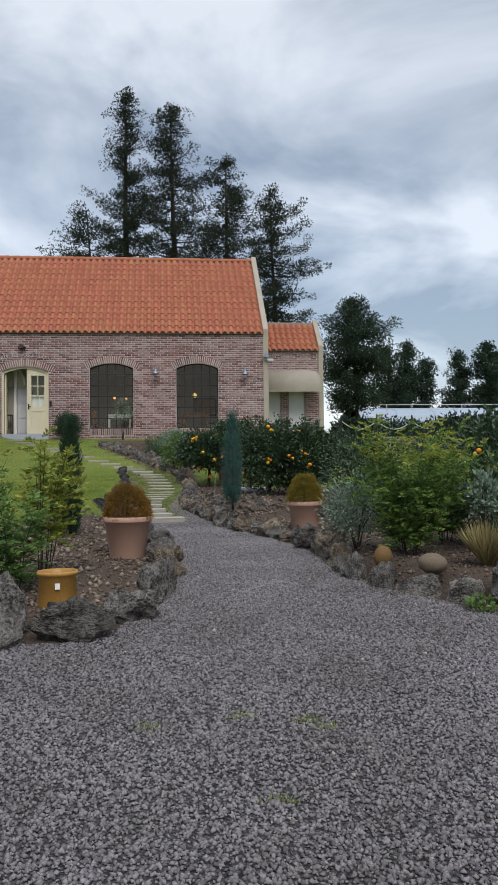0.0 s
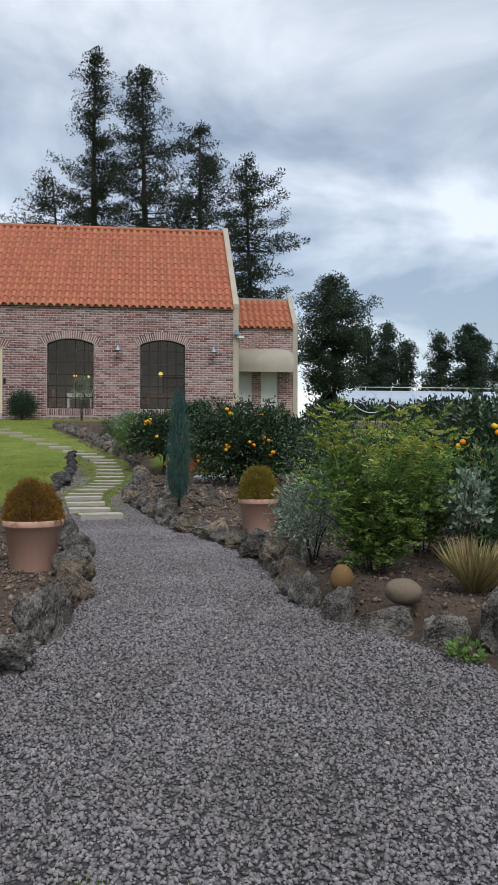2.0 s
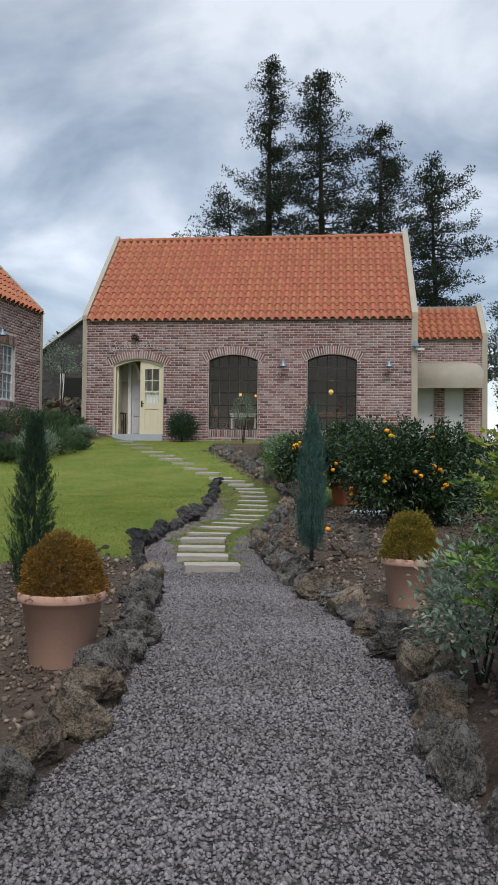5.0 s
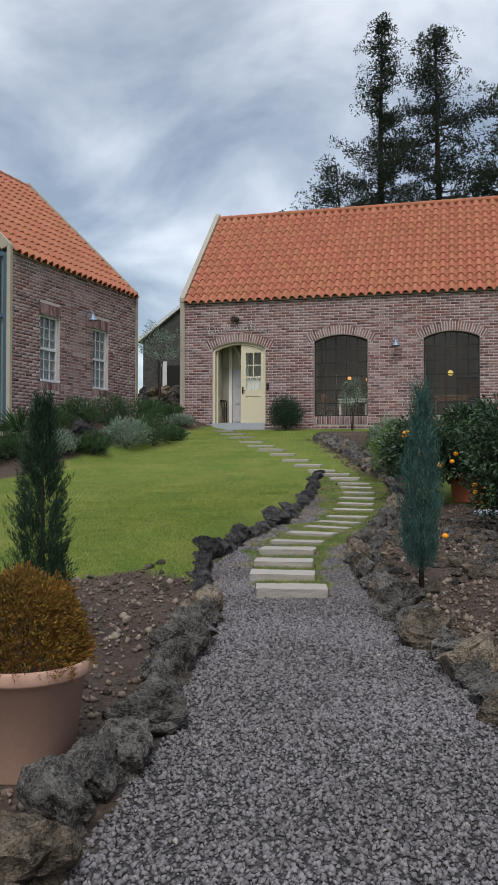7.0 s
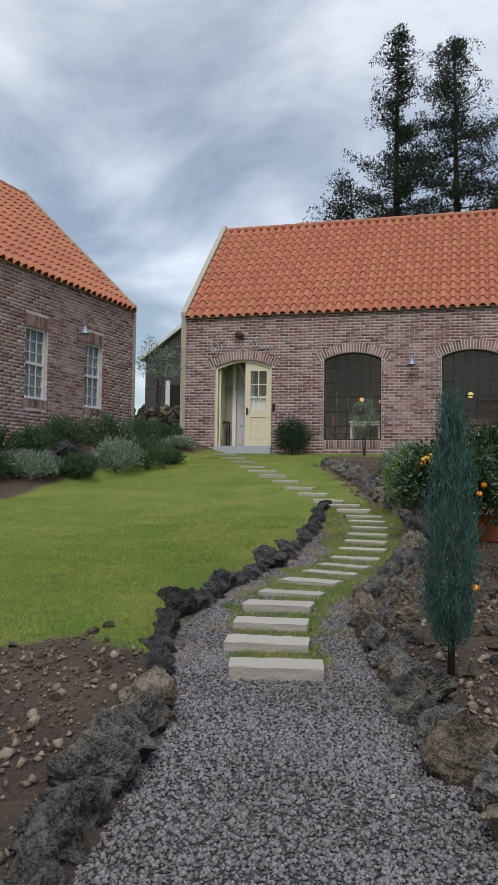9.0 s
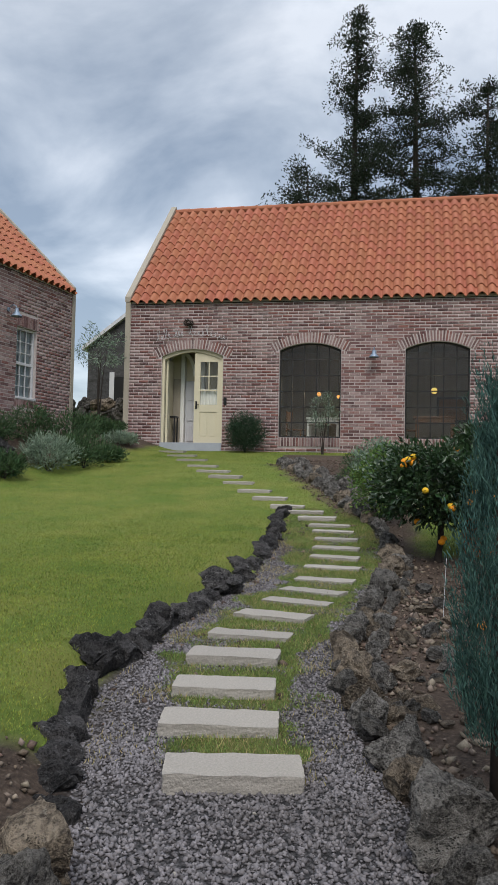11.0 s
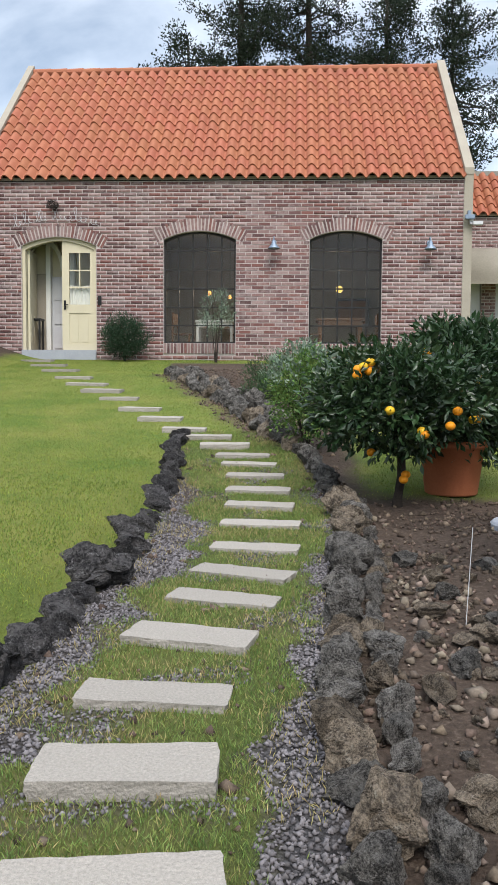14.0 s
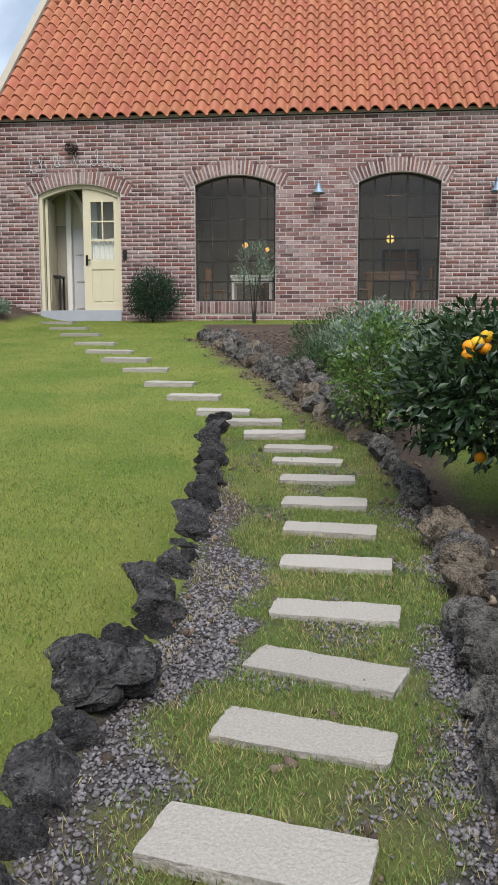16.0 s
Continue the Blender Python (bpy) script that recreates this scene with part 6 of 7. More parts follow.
shrub("eucalyptus", "young blue-silver eucalyptus with round leaves", "shrub", 3.2, 8.3, 0.80, 0.17, SILVER, 700, (0.055, 0.6), 4, 34, low=0.4, up=0.5)
shrub("leafy_shrub", "dark green leafy shrub at the edge of the bed", "shrub", 3.55, 8.75, 0.95, 0.42, OLIVE, 1800, (0.07, 0.4), 6, 35)
shrub("leafy_shrub", "dark green leafy shrub in the citrus bed", "shrub", 3.35, 13.2, 1.15, 0.75, CITRUS, 3200, (0.06, 0.42), 7, 36)
shrub("leafy_shrub", "dark green leafy shrub in the citrus bed", "shrub", 4.45, 13.6, 1.2, 0.8, BROADLEAF, 3000, (0.06, 0.42), 7, 37)
shrub("leafy_shrub", "dark green leafy shrub in the citrus bed", "shrub", 3.1, 11.3, 0.9, 0.5, OLIVE, 2000, (0.055, 0.42), 7, 38)
shrub("leafy_shrub", "dark green leafy shrub behind the citrus trees", "shrub", 4.4, 18.5, 0.95, 0.8, BROADLEAF, 2600, (0.07, 0.42), 7, 39)
shrub("leafy_shrub", "dark green leafy shrub behind the citrus trees", "shrub", 6.2, 17.6, 0.9, 0.9, BROADLEAF, 2600, (0.07, 0.42), 7, 40)
shrub("leafy_shrub", "dark green leafy shrub near the annex", "shrub", 5.2, 22.5, 0.6, 0.9, BROADLEAF, 2600, (0.09, 0.42), 7, 41)
shrub("leafy_shrub", "dark green leafy shrub beyond the citrus bed", "shrub", 8.0, 21.5, 0.7, 1.1, BROADLEAF, 2800, (0.10, 0.42), 7, 42)
shrub("leafy_shrub", "dark green leafy shrub beyond the citrus bed", "shrub", 6.4, 14.2, 1.35, 0.9, CITRUS, 2800, (0.08, 0.42), 7, 43)
shrub("small_herb", "low fresh-green herb at the foot of the rocks", "plant", 2.58, 6.82, 0.10, 0.10, FRESH, 160, (0.04, 0.6), 4, 44, low=0.0)

# lawn side, near
feathery_shrub("young_shrub", "tall airy shrub with narrow yellow-green leaves", -0.84, 8.25, 1.52, 0.36, YOUNG, YOUNG, 51, 13, 0.055, 0.3, (0.05, 0.0), 0.5)
feathery_shrub("young_shrub", "leafy green shrub on the soil bed behind the pot", -1.0, 7.72, 0.98, 0.34, FRESH, YOUNG, 52, 15, 0.05, 0.1, (0.02, 0.0), 0.15)
feathery_shrub("young_shrub", "leafy green shrub in the lawn-side bed", -1.55, 8.6, 1.25, 0.40, FRESH, YOUNG, 53, 15, 0.05, 0.1)
shrub("rosemary_bush", "rounded dark rosemary bush by the front wall", "shrub", -2.80, 27.15, 0.86, 0.42, CYPRESS, 8500, (0.06, 0.16), 9, 54, low=0.05, up=0.7)
shrub("olive_sapling", "slender silver olive sapling in front of the window", "tree", -1.05, 26.95, 1.32, 0.34, SILVER, 950, (0.055, 0.25), 6, 55, low=0.4, up=0.4)
shrub("fresh_shrub", "light green shrub behind the citrus tree", "shrub", 0.52, 19.3, 0.92, 0.34, FRESH, 4200, (0.042, 0.5), 7, 56, low=0.15, young=SILVER)
for k, (x, y, h, r) in enumerate(((0.1, 21.9, 0.36, 0.3), (0.35, 22.6, 0.45, 0.4), (0.15, 23.6, 0.4, 0.45), (0.95, 21.6, 0.6, 0.5), (1.6, 23.0, 0.6, 0.6), (0.6, 24.8, 0.4, 0.5))):
    shrub("lavender_bush", "low grey-green lavender cushion in the rock bed", "shrub", x, y, h, r, SILVER if k % 3 == 1 else OLIVE, 1600, (0.06, 0.16), 8, 60 + k, "lavender cushions", low=0.02, up=0.8)
for k, (x, y, h, r) in enumerate(((-5.3, 22.6, 0.6, 0.45), (-5.0, 23.4, 0.62, 0.5), (-5.55, 24.2, 0.75, 0.5), (-4.95, 24.4, 0.26, 0.35), (-5.9, 26.7, 0.28, 0.42), (-5.45, 26.35, 0.2, 0.36), (-6.3, 26.95, 0.3, 0.4), (-6.0, 23.3, 0.7, 0.45), (-6.3, 22.3, 0.6, 0.4), (-6.75, 20.75, 0.5, 0.42), (-6.1, 21.0, 0.45, 0.4), (-5.55, 21.5, 0.4, 0.36), (-7.3, 20.3, 0.55, 0.45), (-6.5, 21.6, 0.55, 0.4))):
    shrub("lavender_bush", "low grey-green lavender cushion below the side house", "shrub", x, y, h, r, SILVER if k % 5 == 0 else OLIVE, 2300, (0.075, 0.22), 8, 80 + k, "lavender cushions", low=0.02, up=0.8)
shrub("olive_tree", "small silver olive tree between the two houses", "tree", -6.38, 27.4, 2.45, 0.55, SILVER, 900, (0.085, 0.22), 5, 95, low=0.55, up=0.1)
agave = thing("cordyline", "spiky green cordyline below the side house", "plant", pose(-7.0, 21.2, ground_z(-7.0, 21.2)))
rg = np.random.default_rng(96)
dd = rg.normal(size=(60, 3)); dd[:, 2] = np.abs(dd[:, 2]) * 0.8 + 0.15
part("leaf_rosette", leaves_mesh("leaf_rosette", np.tile((0, 0, 0.25), (60, 1)), dd, 0.62, 0.045, OLIVE, rng=rg), OLIVE, agave)
bm = bmesh.new(); tube(bm, [(0, 0, -0.05), (0, 0, 0.3)], [0.05, 0.04], 8); part("stem", bm, BARK, agave)

# straw-coloured ornamental grass
tuft = thing("ornamental_grass", "tuft of straw-coloured feather grass among the rocks", "grass", pose(2.95, 7.55, ground_z(2.95, 7.55)))
n = 900
a = rg.random(n) * 6.28
base = np.stack([0.04 * np.cos(a), 0.04 * np.sin(a), np.zeros(n)], 1)
lean = 0.25 + 0.9 * rg.random(n)
way = np.stack([np.cos(a) * lean + 0.35, np.sin(a) * lean, np.ones(n)], 1)
part("blades", leaves_mesh("blades", base, way, 0.26 + 0.16 * rg.random(n), 0.004, STRAW, rng=rg), STRAW, tuft)

# small weeds that grow through the gravel
for k, (x, y) in enumerate(((0.16, 4.8), (0.9, 4.8), (0.66, 4.0), (0.6, 4.9), (0.98, 4.7))):
    weed = thing("grass_tuft", "tiny yellow-green grass tuft growing through gravel", "weed", pose(x, y, ground_z(x, y)), "weeds in the gravel")
    rg = np.random.default_rng(200 + k)
    foot = np.concatenate([rg.normal(size=(60, 2)) * (0.035, 0.03), np.zeros((60, 1))], 1)
    way = rg.normal(size=(60, 3)) * 0.5; way[:, 2] = 1.0
    tagged(part("blades", leaves_mesh("blades", foot, way, 0.026, 0.004, BLADE, 0.1, rg), BLADE, weed), kind="stuff")

# round pebbles set on the rocks
def pebble(x, y, z, w, d, h, mat, label, rz):
    bm = bmesh.new(); bmesh.ops.create_icosphere(bm, subdivisions=4, radius=1.0)
    for v in bm.verts:
        v.co += v.co.normalized() * 0.05 * noise.noise(v.co * 1.4 + Vector((x, y, z)))
    ob = part("round_pebble", bm, mat, smooth=True)
    ob.matrix_basis = pose(x, y, z, 4, 6, rz) @ Matrix.Diagonal((w / 2, d / 2, h / 2, 1))
    tagged(ob, label, "pebble", "pebbles on the border rocks")


pebble(2.155, 7.98, 0.625, 0.165, 0.16, 0.20, PEBBLE_OCHRE, "upright ochre pebble standing on a border rock", 10)
pebble(2.42, 7.42, 0.625, 0.24, 0.19, 0.17, PEBBLE, "large oval tan pebble lying on a border rock", -15)


# ---- tall cedars behind the house ----
def cedar(x, y, z0, height, profile, seed, crown_from=0.12, lean=0.0, mat=None, gap=0.082, leaf=0.095, tuft=0.33, label="tall dark cedar with open ragged crown behind the house", name="cedar"):
    """A conifer of short limbs that end in dense tufts. profile: metres below the top, and the crown's reach there."""
    rng = np.random.default_rng(seed)
    mat = mat or CEDAR
    t = thing(name, label, "tree", pose(x, y, z0), "trees behind the garden")
    bm = bmesh.new()
    tube(bm, [(0, 0, -0.3), (0.1, 0, height * 0.35), (lean * 0.5, 0, height * 0.7), (lean, 0, height)], [height * 0.017, height * 0.012, height * 0.006, 0.02], 8)
    part("trunk", bm, BARK, t, smooth=True)
    bm = bmesh.new()
    tufts = []
    down = 0.05
    while down < height * (1 - crown_from):
        rel = 1 - down / height
        h = rel * height
        a = rng.random() * 6.283
        reach = np.interp(down, [p[0] for p in profile], [p[1] for p in profile])
        side_k = 1 + 0.6 * noise.noise((math.cos(a) * 1.1 + seed * 1.7, math.sin(a) * 1.1, h * 0.5))
        r = max(0.08, reach * side_k * (0.55 + 0.58 * rng.random()))
        axis_x = lean * max(0.0, rel - 0.3) * 1.4
        root = np.array((axis_x, 0, h - 0.10 * r))
        tip = np.array((axis_x + r * math.cos(a), r * math.sin(a), h + 0.16 * r * rng.normal() + 0.10 * r))
        sag = (root + tip) / 2 - np.array((0, 0, 0.10 * r))
        tube(bm, [tuple(root), tuple(sag), tuple(tip)], [0.02 + 0.012 * r, 0.016, 0.007], 4)
        for f in np.arange(1.0, 0.18, -0.30 / max(0.5, r)):
            f = f + rng.normal() * 0.05
            c = (1 - f) ** 2 * root + 2 * f * (1 - f) * sag + f * f * tip + rng.normal(size=3) * (0.10, 0.10, 0.08)
            tufts.append((c, tuft * (0.55 + 0.75 * rng.random())))
        down += gap * (0.5 + rng.random())
    part("limbwork", bm, BARK, t)
    per = 58
    c = np.repeat(np.array([q[0] for q in tufts]), per, 0)
    size = np.repeat(np.array([q[1] for q in tufts]), per)[:, None]
    off = rng.normal(size=c.shape); off /= np.linalg.norm(off, axis=1, keepdims=True)
    p = c + off * size * rng.random((len(c), 1)) ** 0.45 * (1.0, 1.0, 0.72)
    d = off + rng.normal(size=c.shape) * 0.5 + (0, 0, 0.3)
    L = leaf * (0.6 + 0.8 * rng.random(len(p)))
    part("crown", leaves_mesh("crown", p, d, L, L * 0.5, mat, rng=rng), mat, t)
    return t


SLIM = ((0, 0.10), (0.6, 0.42), (1.6, 0.72), (3.4, 0.82), (5.0, 1.4), (7.0, 1.9), (9.0, 2.3), (13, 2.6), (17, 2.0))
FULL = ((0, 0.12), (0.6, 0.60), (1.6, 1.15), (3.2, 1.65), (5.0, 1.9), (7.5, 2.1), (10.0, 2.4), (14, 2.4), (17, 1.8))
DOME = ((0, 0.3), (0.7, 1.1), (1.8, 1.7), (3.0, 2.35), (4.5, 2.3), (7.0, 1.9), (12, 1.6))
cedar(-1.55, 40.0, 2.4, 17.2, SLIM, 101, 0.1, 0.1)
cedar(0.85, 40.3, 2.4, 16.8, FULL, 102, 0.1, -0.15)
cedar(3.35, 39.8, 2.4, 14.1, FULL, 103, 0.1, 0.0)
cedar(5.75, 40.2, 2.4, 12.6, DOME, 104, 0.05, -0.2)
cedar(-2.9, 40.5, 2.4, 11.6, DOME, 105, 0.3, -0.5, gap=0.11)
cedar(11.1, 46.0, 2.0, 8.9, ((0, 0.4), (0.8, 1.3), (2.0, 1.9), (4.0, 2.3), (5.6, 2.0), (6.5, 1.2)), 106, 0.30, 0.0, BROADLEAF, 0.045, 0.115, 0.42, "broad dark evergreen tree beyond the annex", "evergreen_tree")
for k, (x, y, h, r) in enumerate(((21.0, 74, 10.2, 2.3), (23.2, 75, 10.8, 2.2), (24.9, 75, 9.2, 1.6), (28.2, 75, 9.8, 2.2), (30.4, 74, 10.6, 2.4), (32.4, 76, 10.0, 2.4), (34.6, 75, 9.4, 2.4), (37.0, 75, 10.0, 2.6))):
    cedar(x, y, 2.2, h, ((0, 0.2), (1.2, 0.45 * r), (4.0, 0.85 * r), (7.5, r), (10, 0.8 * r)), 110 + k, 0.08, 0.0, BROADLEAF, 0.11, 0.18, 0.5, "dark conifer in the far tree row", "far_conifer")
for x, y, h, r, seed in ((-12.5, 46, 6.0, 2.0, 130), (-9.0, 44, 4.0, 1.8, 131)):
    cedar(x, y, 2.6, h, ((0, 0.2), (1.2, 0.5 * r), (4.0, r), (8, 0.8 * r)), seed, 0.1, 0.0, BROADLEAF, 0.12, 0.22, 0.36, "dark conifer in the far tree row", "far_conifer")

base_disc = thing("parasol_base", "round grey concrete parasol base standing on the soil", "parasol base", pose(1.98, 17.2, ground_z(1.98, 17.2) - 0.01))
bm = bmesh.new(); lathe(bm, [(0.29, 0.0), (0.30, 0.02), (0.30, 0.055), (0.285, 0.07), (0.05, 0.075)], 40); part("slab", bm, CONCRETE, base_disc)
bm = bmesh.new(); lathe(bm, [(0.03, 0.07), (0.03, 0.42), (0.022, 0.425)], 16); part("socket", bm, BLACK, base_disc, smooth=True)
stake = thing("plant_stake", "thin pale stake standing in the soil bed", "stake", pose(1.12, 15.3, ground_z(1.12, 15.3)))
bm = bmesh.new(); tube(bm, [(0, 0, -0.05), (0.02, 0, 0.42)], [0.002, 0.0015], 6); part("rod", bm, PALE, stake)
windfall = part("fallen_orange", lathe_ball(0.034), FRUIT, smooth=True)
windfall.matrix_basis = pose(1.36, 15.03, ground_z(1.36, 15.03) + 0.028, 20, 10, 0)
tagged(windfall, "ripe orange fallen from the tree onto the soil", "orange")
# loose stones lying in the citrus bed
loose = random.Random(31)
for k in range(210):
    x, y = loose.uniform(0.85, 1.9), loose.uniform(13.2, 16.4)
    if k > 165:
        x, y = loose.uniform(1.3, 2.6), loose.uniform(11.5, 14.5)
    s = loose.choice((0.04, 0.05, 0.06, 0.07, 0.09, 0.13))
    ob = border_rock(x, y, s * 1.2, s, s * 0.75, 0.25, None, loose.random() < 0.7, "loose stones in the citrus bed")
    ob.name = "loose_stone"
    tagged(ob, "loose brown stone lying on the soil bed")
for k in range(26):
    x, y = loose.uniform(-1.5, -0.25), loose.uniform(9.8, 12.9)
    s = loose.choice((0.05, 0.06, 0.07, 0.09))
    ob = border_rock(x, y, s * 1.2, s, s * 0.75, 0.25, None, True, "loose stones in the lawn-side bed")
    ob.name = "loose_stone"
    tagged(ob, "loose brown stone lying on the soil bed")


# ---- beyond the garden ----
def far_block(name, label, category, pieces, m):
    t = thing(name, label, category, m)
    for nm, b, mt in pieces:
        bm = bmesh.new(); box(bm, *b); part(nm, bm, mt, t)
    return t


FILM = material("greenhouse_film", (0.32, 0.375, 0.44), (0.25, 0.30, 0.365), 0.5, 6, 0.4, 0.1)
FILM_BLUE = material("greenhouse_side_film", (0.22, 0.30, 0.40), (0.17, 0.24, 0.33), 0.5, 6, 0.5, 0.1)
gh = thing("greenhouse", "long low greenhouse of pale film beyond the trees", "greenhouse", pose(15.4, 62.0, 2.6))
bm = bmesh.new(); box(bm, 0, 30, 0, 8, 0, 2.3); part("side_wall", bm, FILM_BLUE, gh)
for k in range(10):
    bm = bmesh.new()
    sec = [(8 * (0.5 - 0.5 * math.cos(t)) - 0.0, 2.3 + 1.25 * math.sin(t)) for t in np.linspace(0, math.pi, 10)]
    a, b = [bm.verts.new((k * 3, y, z)) for y, z in sec], [bm.verts.new((k * 3 + 2.97, y, z)) for y, z in sec]
    for i in range(9):
        bm.faces.new((a[i], b[i], b[i + 1], a[i + 1]))
    part("roof_film", bm, FILM, gh)
for x in (0.0, 29.97):
    bm = bmesh.new()
    bm.faces.new([bm.verts.new((x, 8 * (0.5 - 0.5 * math.cos(t)), 2.3 + 1.25 * math.sin(t))) for t in np.linspace(0, math.pi, 10)])
    bmesh.ops.solidify(bm, geom=bm.faces[:], thickness=0.02)
    part("end_wall", bm, FILM_BLUE, gh)
for k in range(16):
    bm = bmesh.new(); tube(bm, [(k * 2, -0.1, 0), (k * 2, -0.1, 3.6)], [0.03, 0.03], 5); part("post", bm, PALE, gh)
bm = bmesh.new(); tube(bm, [(0, -0.1, 3.55), (30, -0.1, 3.55)], [0.025, 0.025], 5); part("rail", bm, PALE, gh)

# stone house and stacked rock wall between the houses
STONE_WALL = material("dark_lava_stone", (0.085, 0.082, 0.082), (0.03, 0.03, 0.032), 2, 14, 0.95, 1.0, bump_scale=5, depth=0.08)
stone_house = thing("stone_house", "old dark lava-stone house with a pale gable edge", "house", pose(-7.65, 34.0, 2.05))
bm = bmesh.new()
prof = [(-1.84, 0), (-1.84, 3.90), (0, 5.25), (1.84, 3.90), (1.84, 0)]
a, b = [bm.verts.new((x, 0, z)) for x, z in prof], [bm.verts.new((x, 6, z)) for x, z in prof]
bm.faces.new(a); bm.faces.new(b[::-1])
for k in range(5):
    bm.faces.new((a[k], a[(k + 1) % 5], b[(k + 1) % 5], b[k]))
bmesh.ops.recalc_face_normals(bm, faces=bm.faces[:])
part("wall", bm, STONE_WALL, stone_house)
for sgn in (-1, 1):
    bm = bmesh.new()
    p = [(0, 5.22), (sgn * 2.0, 3.75), (sgn * 2.0, 3.88), (0, 5.35)]
    a, b = [bm.verts.new((x, -0.15, z)) for x, z in p], [bm.verts.new((x, 6.1, z)) for x, z in p]
    bm.faces.new(a); bm.faces.new(b[::-1])
    for k in range(4):
        bm.faces.new((a[k], a[(k + 1) % 4], b[(k + 1) % 4], b[k]))
    bmesh.ops.recalc_face_normals(bm, faces=bm.faces[:])
    part("roof_slope", bm, PALE, stone_house)
bm = bmesh.new(); box(bm, -1.08, -0.92, -0.03, 0.05, 0, 3.05); part("door_jamb", bm, PALE, stone_house)
# flat black sheet stands in for the shade inside the doorway
bm = bmesh.new(); box(bm, -0.92, 0.2, -0.02, 0.05, 0, 2.9); part("dark_opening", bm, BLACK, stone_house)

wall_rng = random.Random(77)
for row in range(5):
    for k in range(8):
        ob = border_rock(-8.3 + k * 0.36 + wall_rng.uniform(-0.08, 0.08), 29.3 + wall_rng.uniform(-0.08, 0.08), 0.46, 0.4, 0.34, 0.2, None, wall_rng.random() < 0.35, "stacked rock wall between the houses")
        ob.location.z = 2.55 + row * 0.27
for x, y, w, h in ((-6.55, 21.15, 0.75, 0.5), (-6.0, 21.45, 0.6, 0.42), (-7.05, 20.9, 0.6, 0.4), (-6.05, 22.2, 0.7, 0.45), (-5.75, 21.75, 0.6, 0.4), (-6.4, 22.7, 0.6, 0.4), (-5.7, 22.9, 0.5, 0.35)):
    border_rock(x, y, w, w * 0.8, h, 0.25, None, -1, "dark rocks below the side house")

# low rope fence and hedge bank by the annex
for k, x in enumerate((6.6, 7.9, 9.2, 10.5, 11.8)):
    bm = bmesh.new(); tube(bm, [(0, 0, -0.1), (0, 0, 0.85)], [0.035, 0.03], 8)
    p = thing("fence_post", "short weathered fence post with a sagging white rope", "fence post", pose(x, 29.5, ground_z(x, 29.5)), "rope fence posts")
    part("post", bm, BARK, p)
    bm = bmesh.new(); tube(bm, [(0.03 + 1.24 * i / 8, 0, 0.62 - 0.28 * (1 - (i / 4 - 1) ** 2)) for i in range(9)], [0.014] * 9, 6)
    part("rope", bm, PALE, p)
for k, (x, y, h, r) in enumerate(((9.5, 33, 0.7, 1.4), (12.5, 36, 0.7, 1.6), (7.6, 31.8, 0.8, 0.8), (10.4, 27.5, 0.5, 1.2))):
    shrub("hedge_shrub", "dark green hedge shrub beyond the annex", "shrub", x, y, h, r, BROADLEAF, 2600, (0.14, 0.45), 7, 140 + k, "hedge beyond the annex")


# ---- loose gravel, bed stones and grass ----
def gravel_stones(name, label, spots, sizes, mat, seed, parent=None, flat=0.62):
    """Crushed stones: blunt chips, each one turned and stretched on its own."""
    rng = np.random.default_rng(seed)
    n = len(spots)
    unit = np.array(((1, 0, 0), (-1, 0, 0), (0, 1, 0), (0, -1, 0), (0, 0, 1), (0, 0, -1)), float)
    v = np.broadcast_to(unit, (n, 6, 3)) * (1 + 0.16 * rng.normal(size=(n, 6, 1))) + 0.24 * rng.normal(size=(n, 6, 3))
    v = v * np.stack([np.ones(n), 0.75 + 0.3 * rng.random(n), flat + 0.2 * rng.random(n)], 1)[:, None, :]
    a = rng.random(n) * 6.283
    tilt = rng.normal(size=n) * 0.45
    ca, sa, ct, st = np.cos(a), np.sin(a), np.cos(tilt), np.sin(tilt)
    R = np.zeros((n, 3, 3))
    R[:, 0, 0], R[:, 0, 1], R[:, 0, 2] = ca, -sa * ct, sa * st
    R[:, 1, 0], R[:, 1, 1], R[:, 1, 2] = sa, ca * ct, -ca * st
    R[:, 2, 1], R[:, 2, 2] = st, ct
    v = np.einsum("nij,nkj->nki", R, v) * np.asarray(sizes)[:, None, None] + np.asarray(spots)[:, None, :]
    f = np.array(((0, 2, 4), (2, 1, 4), (1, 3, 4), (3, 0, 4), (2, 0, 5), (1, 2, 5), (3, 1, 5), (0, 3, 5)))
    fs = (np.arange(n)[:, None, None] * 6 + f).reshape(-1, 3)
    ob = new(name, raw_mesh(name, v.reshape(-1, 3), fs, mat))
    return tagged(ob, label, "gravel", kind="stuff")


def scatter(n, x0, x1, y0, y1, rng, want, lift=0.0):
    out = []
    for x, y in zip(rng.uniform(x0, x1, n), rng.uniform(y0, y1, n)):
        if rng.random() < want(x, y):
            out.append((x, y, ground_z(x, y) + lift))
    return np.array(out)


def on_stone(x, y):
    for sx, sy, w, d, r in STEPS:
        c, k = math.cos(radians(r)), math.sin(radians(r))
        if abs((x - sx) * c + (y - sy) * k) < w / 2 - 0.01 and abs((y - sy) * c - (x - sx) * k) < d / 2 - 0.01:
            return True
    return False


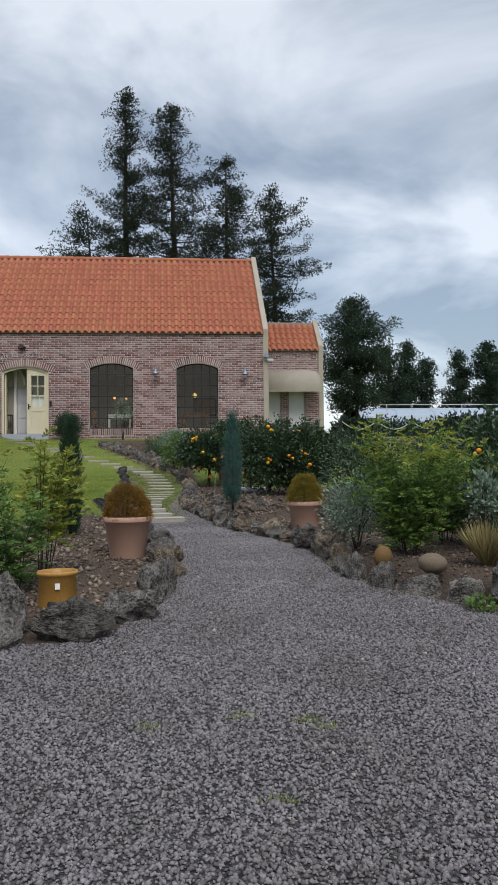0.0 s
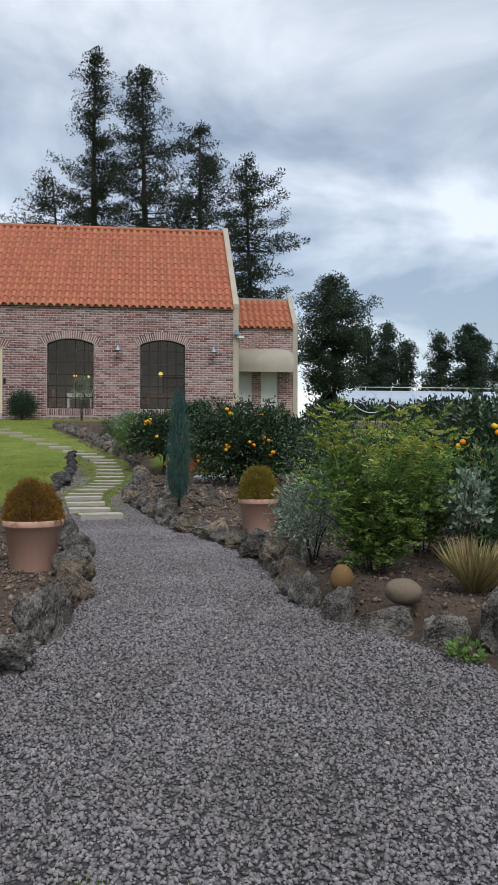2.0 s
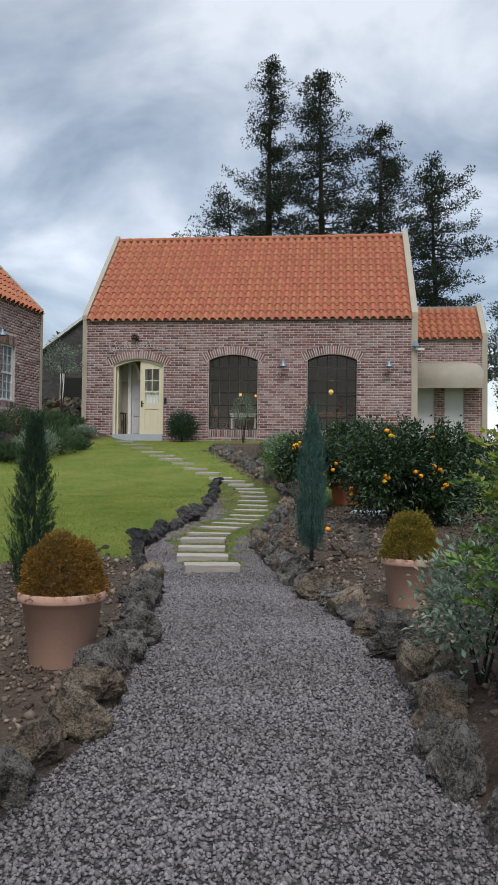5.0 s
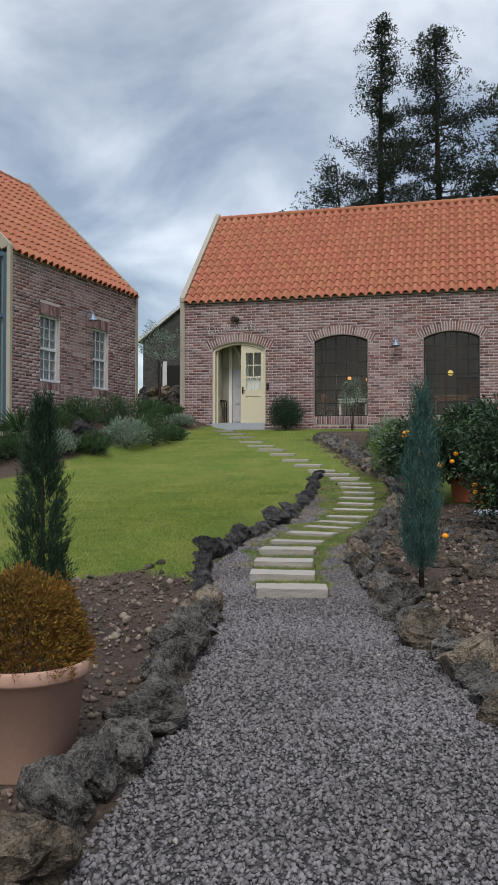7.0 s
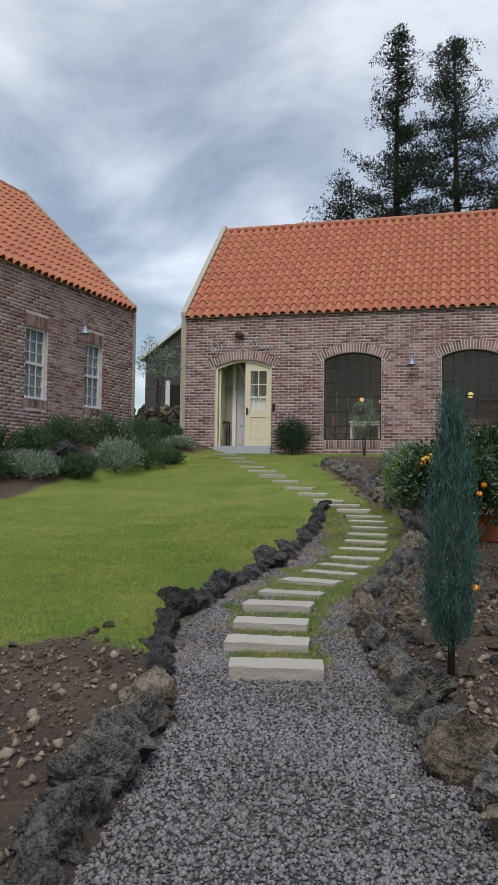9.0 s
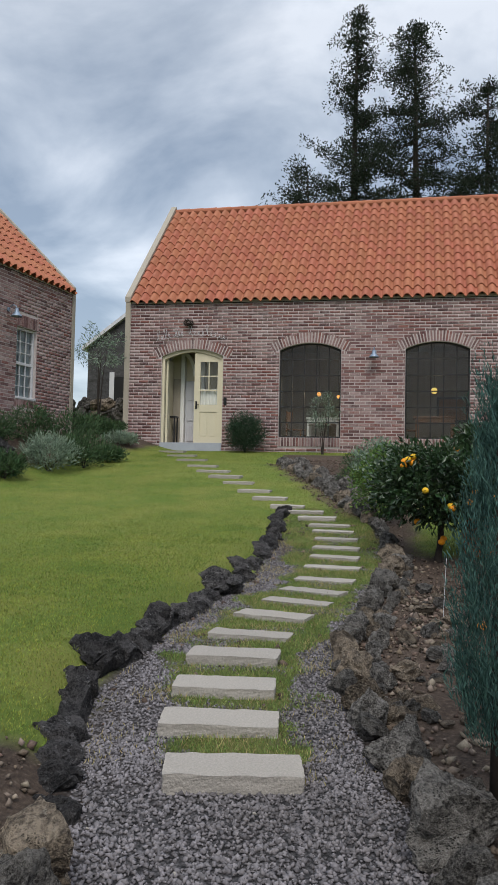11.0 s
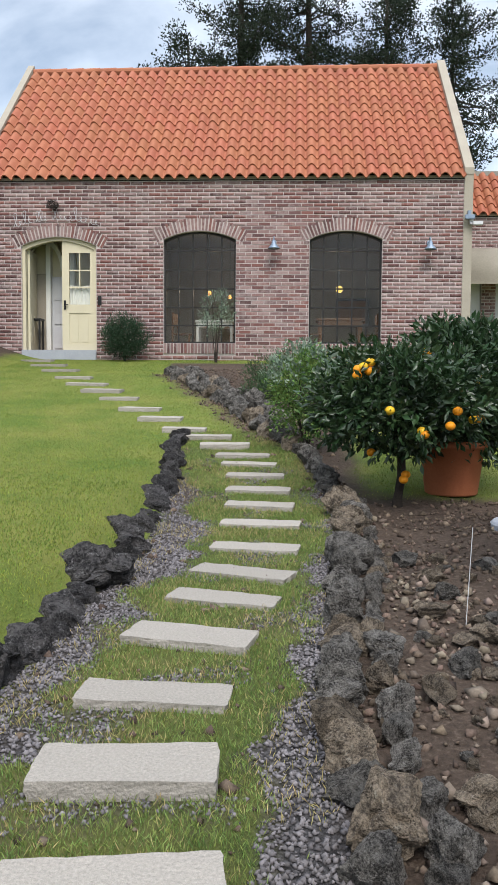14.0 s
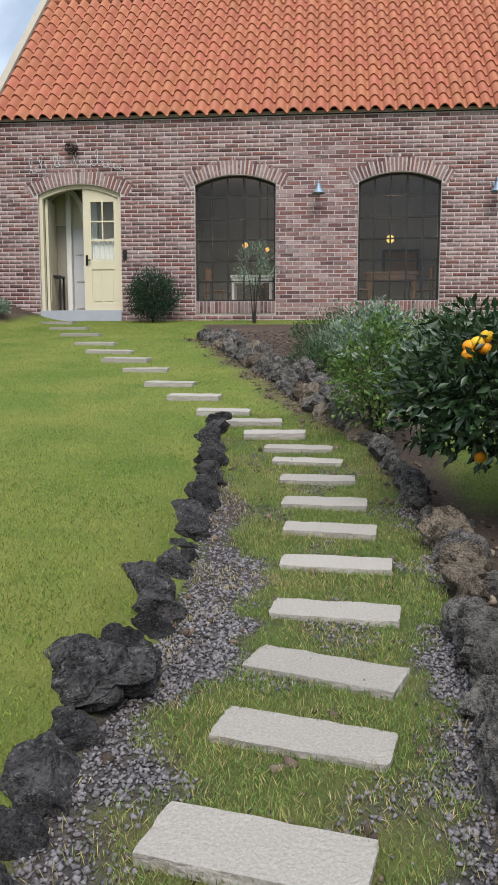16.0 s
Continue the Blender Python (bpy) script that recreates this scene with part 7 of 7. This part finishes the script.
sc = np.random.default_rng(9)
near_gravel = np.concatenate([scatter(160000, -3.6, 4.8, 2.9, 6.8, sc, lambda x, y: zone(x, y)[0] * (1.0 if abs(x - 0.6 - (y - 1) * 0.02) < 0.75 + (y - 0.9) * 0.37 else 0.0)),
                              scatter(112000, -0.8, 2.7, 6.8, 13.0, sc, lambda x, y: zone(x, y)[0]),
                              scatter(74000, -1.0, 1.0, 12.6, 19.0, sc, lambda x, y: 0.0 if on_stone(x, y) else min(1.0, zone(x, y)[0] * 1.3))])
stone_size = np.where(near_gravel[:, 1] > 12.6, 0.0098, 0.0120)
gravel_stones("gravel_stones", "loose dark grey crushed basalt gravel", near_gravel + (0, 0, 0.004), stone_size * (0.5 + 0.75 * sc.random(len(near_gravel)) ** 1.3), GRAVEL, 10)
pale = scatter(260, -3.0, 4.2, 3.1, 13.0, sc, lambda x, y: zone(x, y)[0])
gravel_stones("pale_gravel_stones", "few pale stones lying in the grey gravel", pale + (0, 0, 0.010), 0.013 * (0.6 + 0.8 * sc.random(len(pale))), GRANITE, 11)
bed = np.concatenate([scatter(13000, -3.0, 0.4, 6.5, 13.2, sc, lambda x, y: zone(x, y)[2] * (1 if left_side(x, y) > 0.12 else 0) * max(0.1, 0.5 + 0.9 * noise.noise((x * 1.3, y * 1.3, 8.0)))),
                      scatter(24000, 0.6, 4.5, 7.2, 18.0, sc, lambda x, y: zone(x, y)[2] * (1 if right_side(x, y) > 0.12 else 0) * max(0.1, 0.45 + 1.1 * noise.noise((x * 1.3, y * 1.3, 8.0)))),
                      scatter(7000, -2.2, 2.0, 19.5, 25.5, sc, lambda x, y: zone(x, y)[2]),
                      scatter(2600, -0.8, 0.8, 13.0, 24.5, sc, lambda x, y: zone(x, y)[2])])
CLOD = material("soil_clods", (0.15, 0.11, 0.084), (0.042, 0.031, 0.024), 20, 90, 0.95, 0.3, per_island=0.55, hue=0.02)
RUBBLE = material("pale_rubble", (0.235, 0.188, 0.147), (0.105, 0.083, 0.066), 20, 90, 0.95, 0.3, per_island=0.4, hue=0.02)
gravel_stones("soil_clods", "dark crumbs of soil and small stones on the beds", bed + (0, 0, 0.005), 0.016 * (0.5 + 1.4 * sc.random(len(bed)) ** 3), CLOD, 12, flat=0.7)
rub = np.concatenate([scatter(2600, -2.6, 0.2, 7.0, 13.0, sc, lambda x, y: zone(x, y)[2] * (1 if left_side(x, y) > 0.15 else 0)), scatter(6500, 0.7, 3.0, 8.5, 17.5, sc, lambda x, y: zone(x, y)[2] * (1 if 0.15 < right_side(x, y) < 1.6 else 0) * max(0, 0.45 + 1.6 * noise.noise((x * 1.1, y * 1.1, 2.0))))])
gravel_stones("bed_rubble", "scattered brown rubble on the soil beds", rub + (0, 0, 0.01), 0.017 * (0.5 + 1.6 * sc.random(len(rub)) ** 2.5), RUBBLE, 13, flat=0.7)


def grass(name, label, spots, height, width, seed, mat=BLADE):
    rng = np.random.default_rng(seed)
    n = len(spots)
    way = np.stack([rng.normal(size=n) * 0.55, rng.normal(size=n) * 0.55, np.ones(n)], 1)
    L = height * (0.4 + 0.8 * rng.random(n))
    ob = new(name, leaves_mesh(name, spots, way, L, width, mat, 0.1, rng))
    return tagged(ob, label, "grass", kind="stuff")


def strip_share(x, y):
    if left_side(x, y) > 0 or right_side(x, y) > 0 or on_stone(x, y):
        return 0.0
    return min(1.0, 1.7 * zone(x, y)[1]) * max(0.2, 0.75 + 0.8 * noise.noise((x * 2.6, y * 2.6, 4.0)))


strip_spots = scatter(300000, -0.9, 1.0, 12.7, 20.0, sc, strip_share)
grass("path_grass", "short yellow-green grass round the stepping stones", strip_spots, 0.027, 0.0028, 14, BLADE_DARK)
def lawn_share(x, y):
    return zone(x, y)[1] * (1 if left_side(x, y) > 0.05 or y > 19.8 else 0)


lawn_spots = np.concatenate([scatter(42000, 0.7, 3.6, 17.8, 22.5, sc, lambda x, y: zone(x, y)[1] if right_side(x, y) > 0.1 else 0.0), scatter(305000, -6.6, 0.3, 11.4, 27.5, sc, lawn_share), scatter(205000, -4.0, -0.4, 11.8, 21.0, sc, lambda x, y: lawn_share(x, y) * (1 - smooth_step(y, 13.5, 21.0)) * smooth_step(x, -4.0, -1.5))])
grass("lawn_grass", "mown green lawn grass", lawn_spots, 0.020, 0.0040, 15)
dry_spots = scatter(90000, -1.0, 1.0, 12.7, 20.0, sc, lambda x, y: 0.0 if on_stone(x, y) or left_side(x, y) > 0 or right_side(x, y) > 0 else max(0.0, 0.25 + 1.2 * noise.noise((x * 3.3, y * 3.3, 6.0))) * (0.4 + 0.9 * zone(x, y)[1]))
grass("dry_grass", "dry straw-coloured grass between the stepping stones", dry_spots, 0.036, 0.003, 16, STRAW)


# ---- bricks and roof tiles ----
lay_bricks(wall_south, WEST, EAST, BASE - 0.1, EAVE - 0.02, front_blocked, lambda x, z: -0.76 < x < 0.67)
lay_bricks(annex_wall, AX0, AX1, 2.25, AEAVE - 0.02, lambda a, b: [(o["x0"], o["x1"]) for o in DOORS if a < o["spring"] and b > o["sill"]], lambda x, z: x > 5.4)
lay_bricks(side_wall, 0.0, SLEN, 2.0 + 0.4, EAVE - 0.02, side_blocked, lambda x, z: 1.7 < x < 3.1)
tiled_roof(roof, EAST - WEST, 4.70, 41, 13, 7)
tiled_roof(annex_roof, AX1 - AX0, 1.62, 10, 5, 5)
tiled_roof(side_roof, SLEN, 4.70, 23, 13, 13)
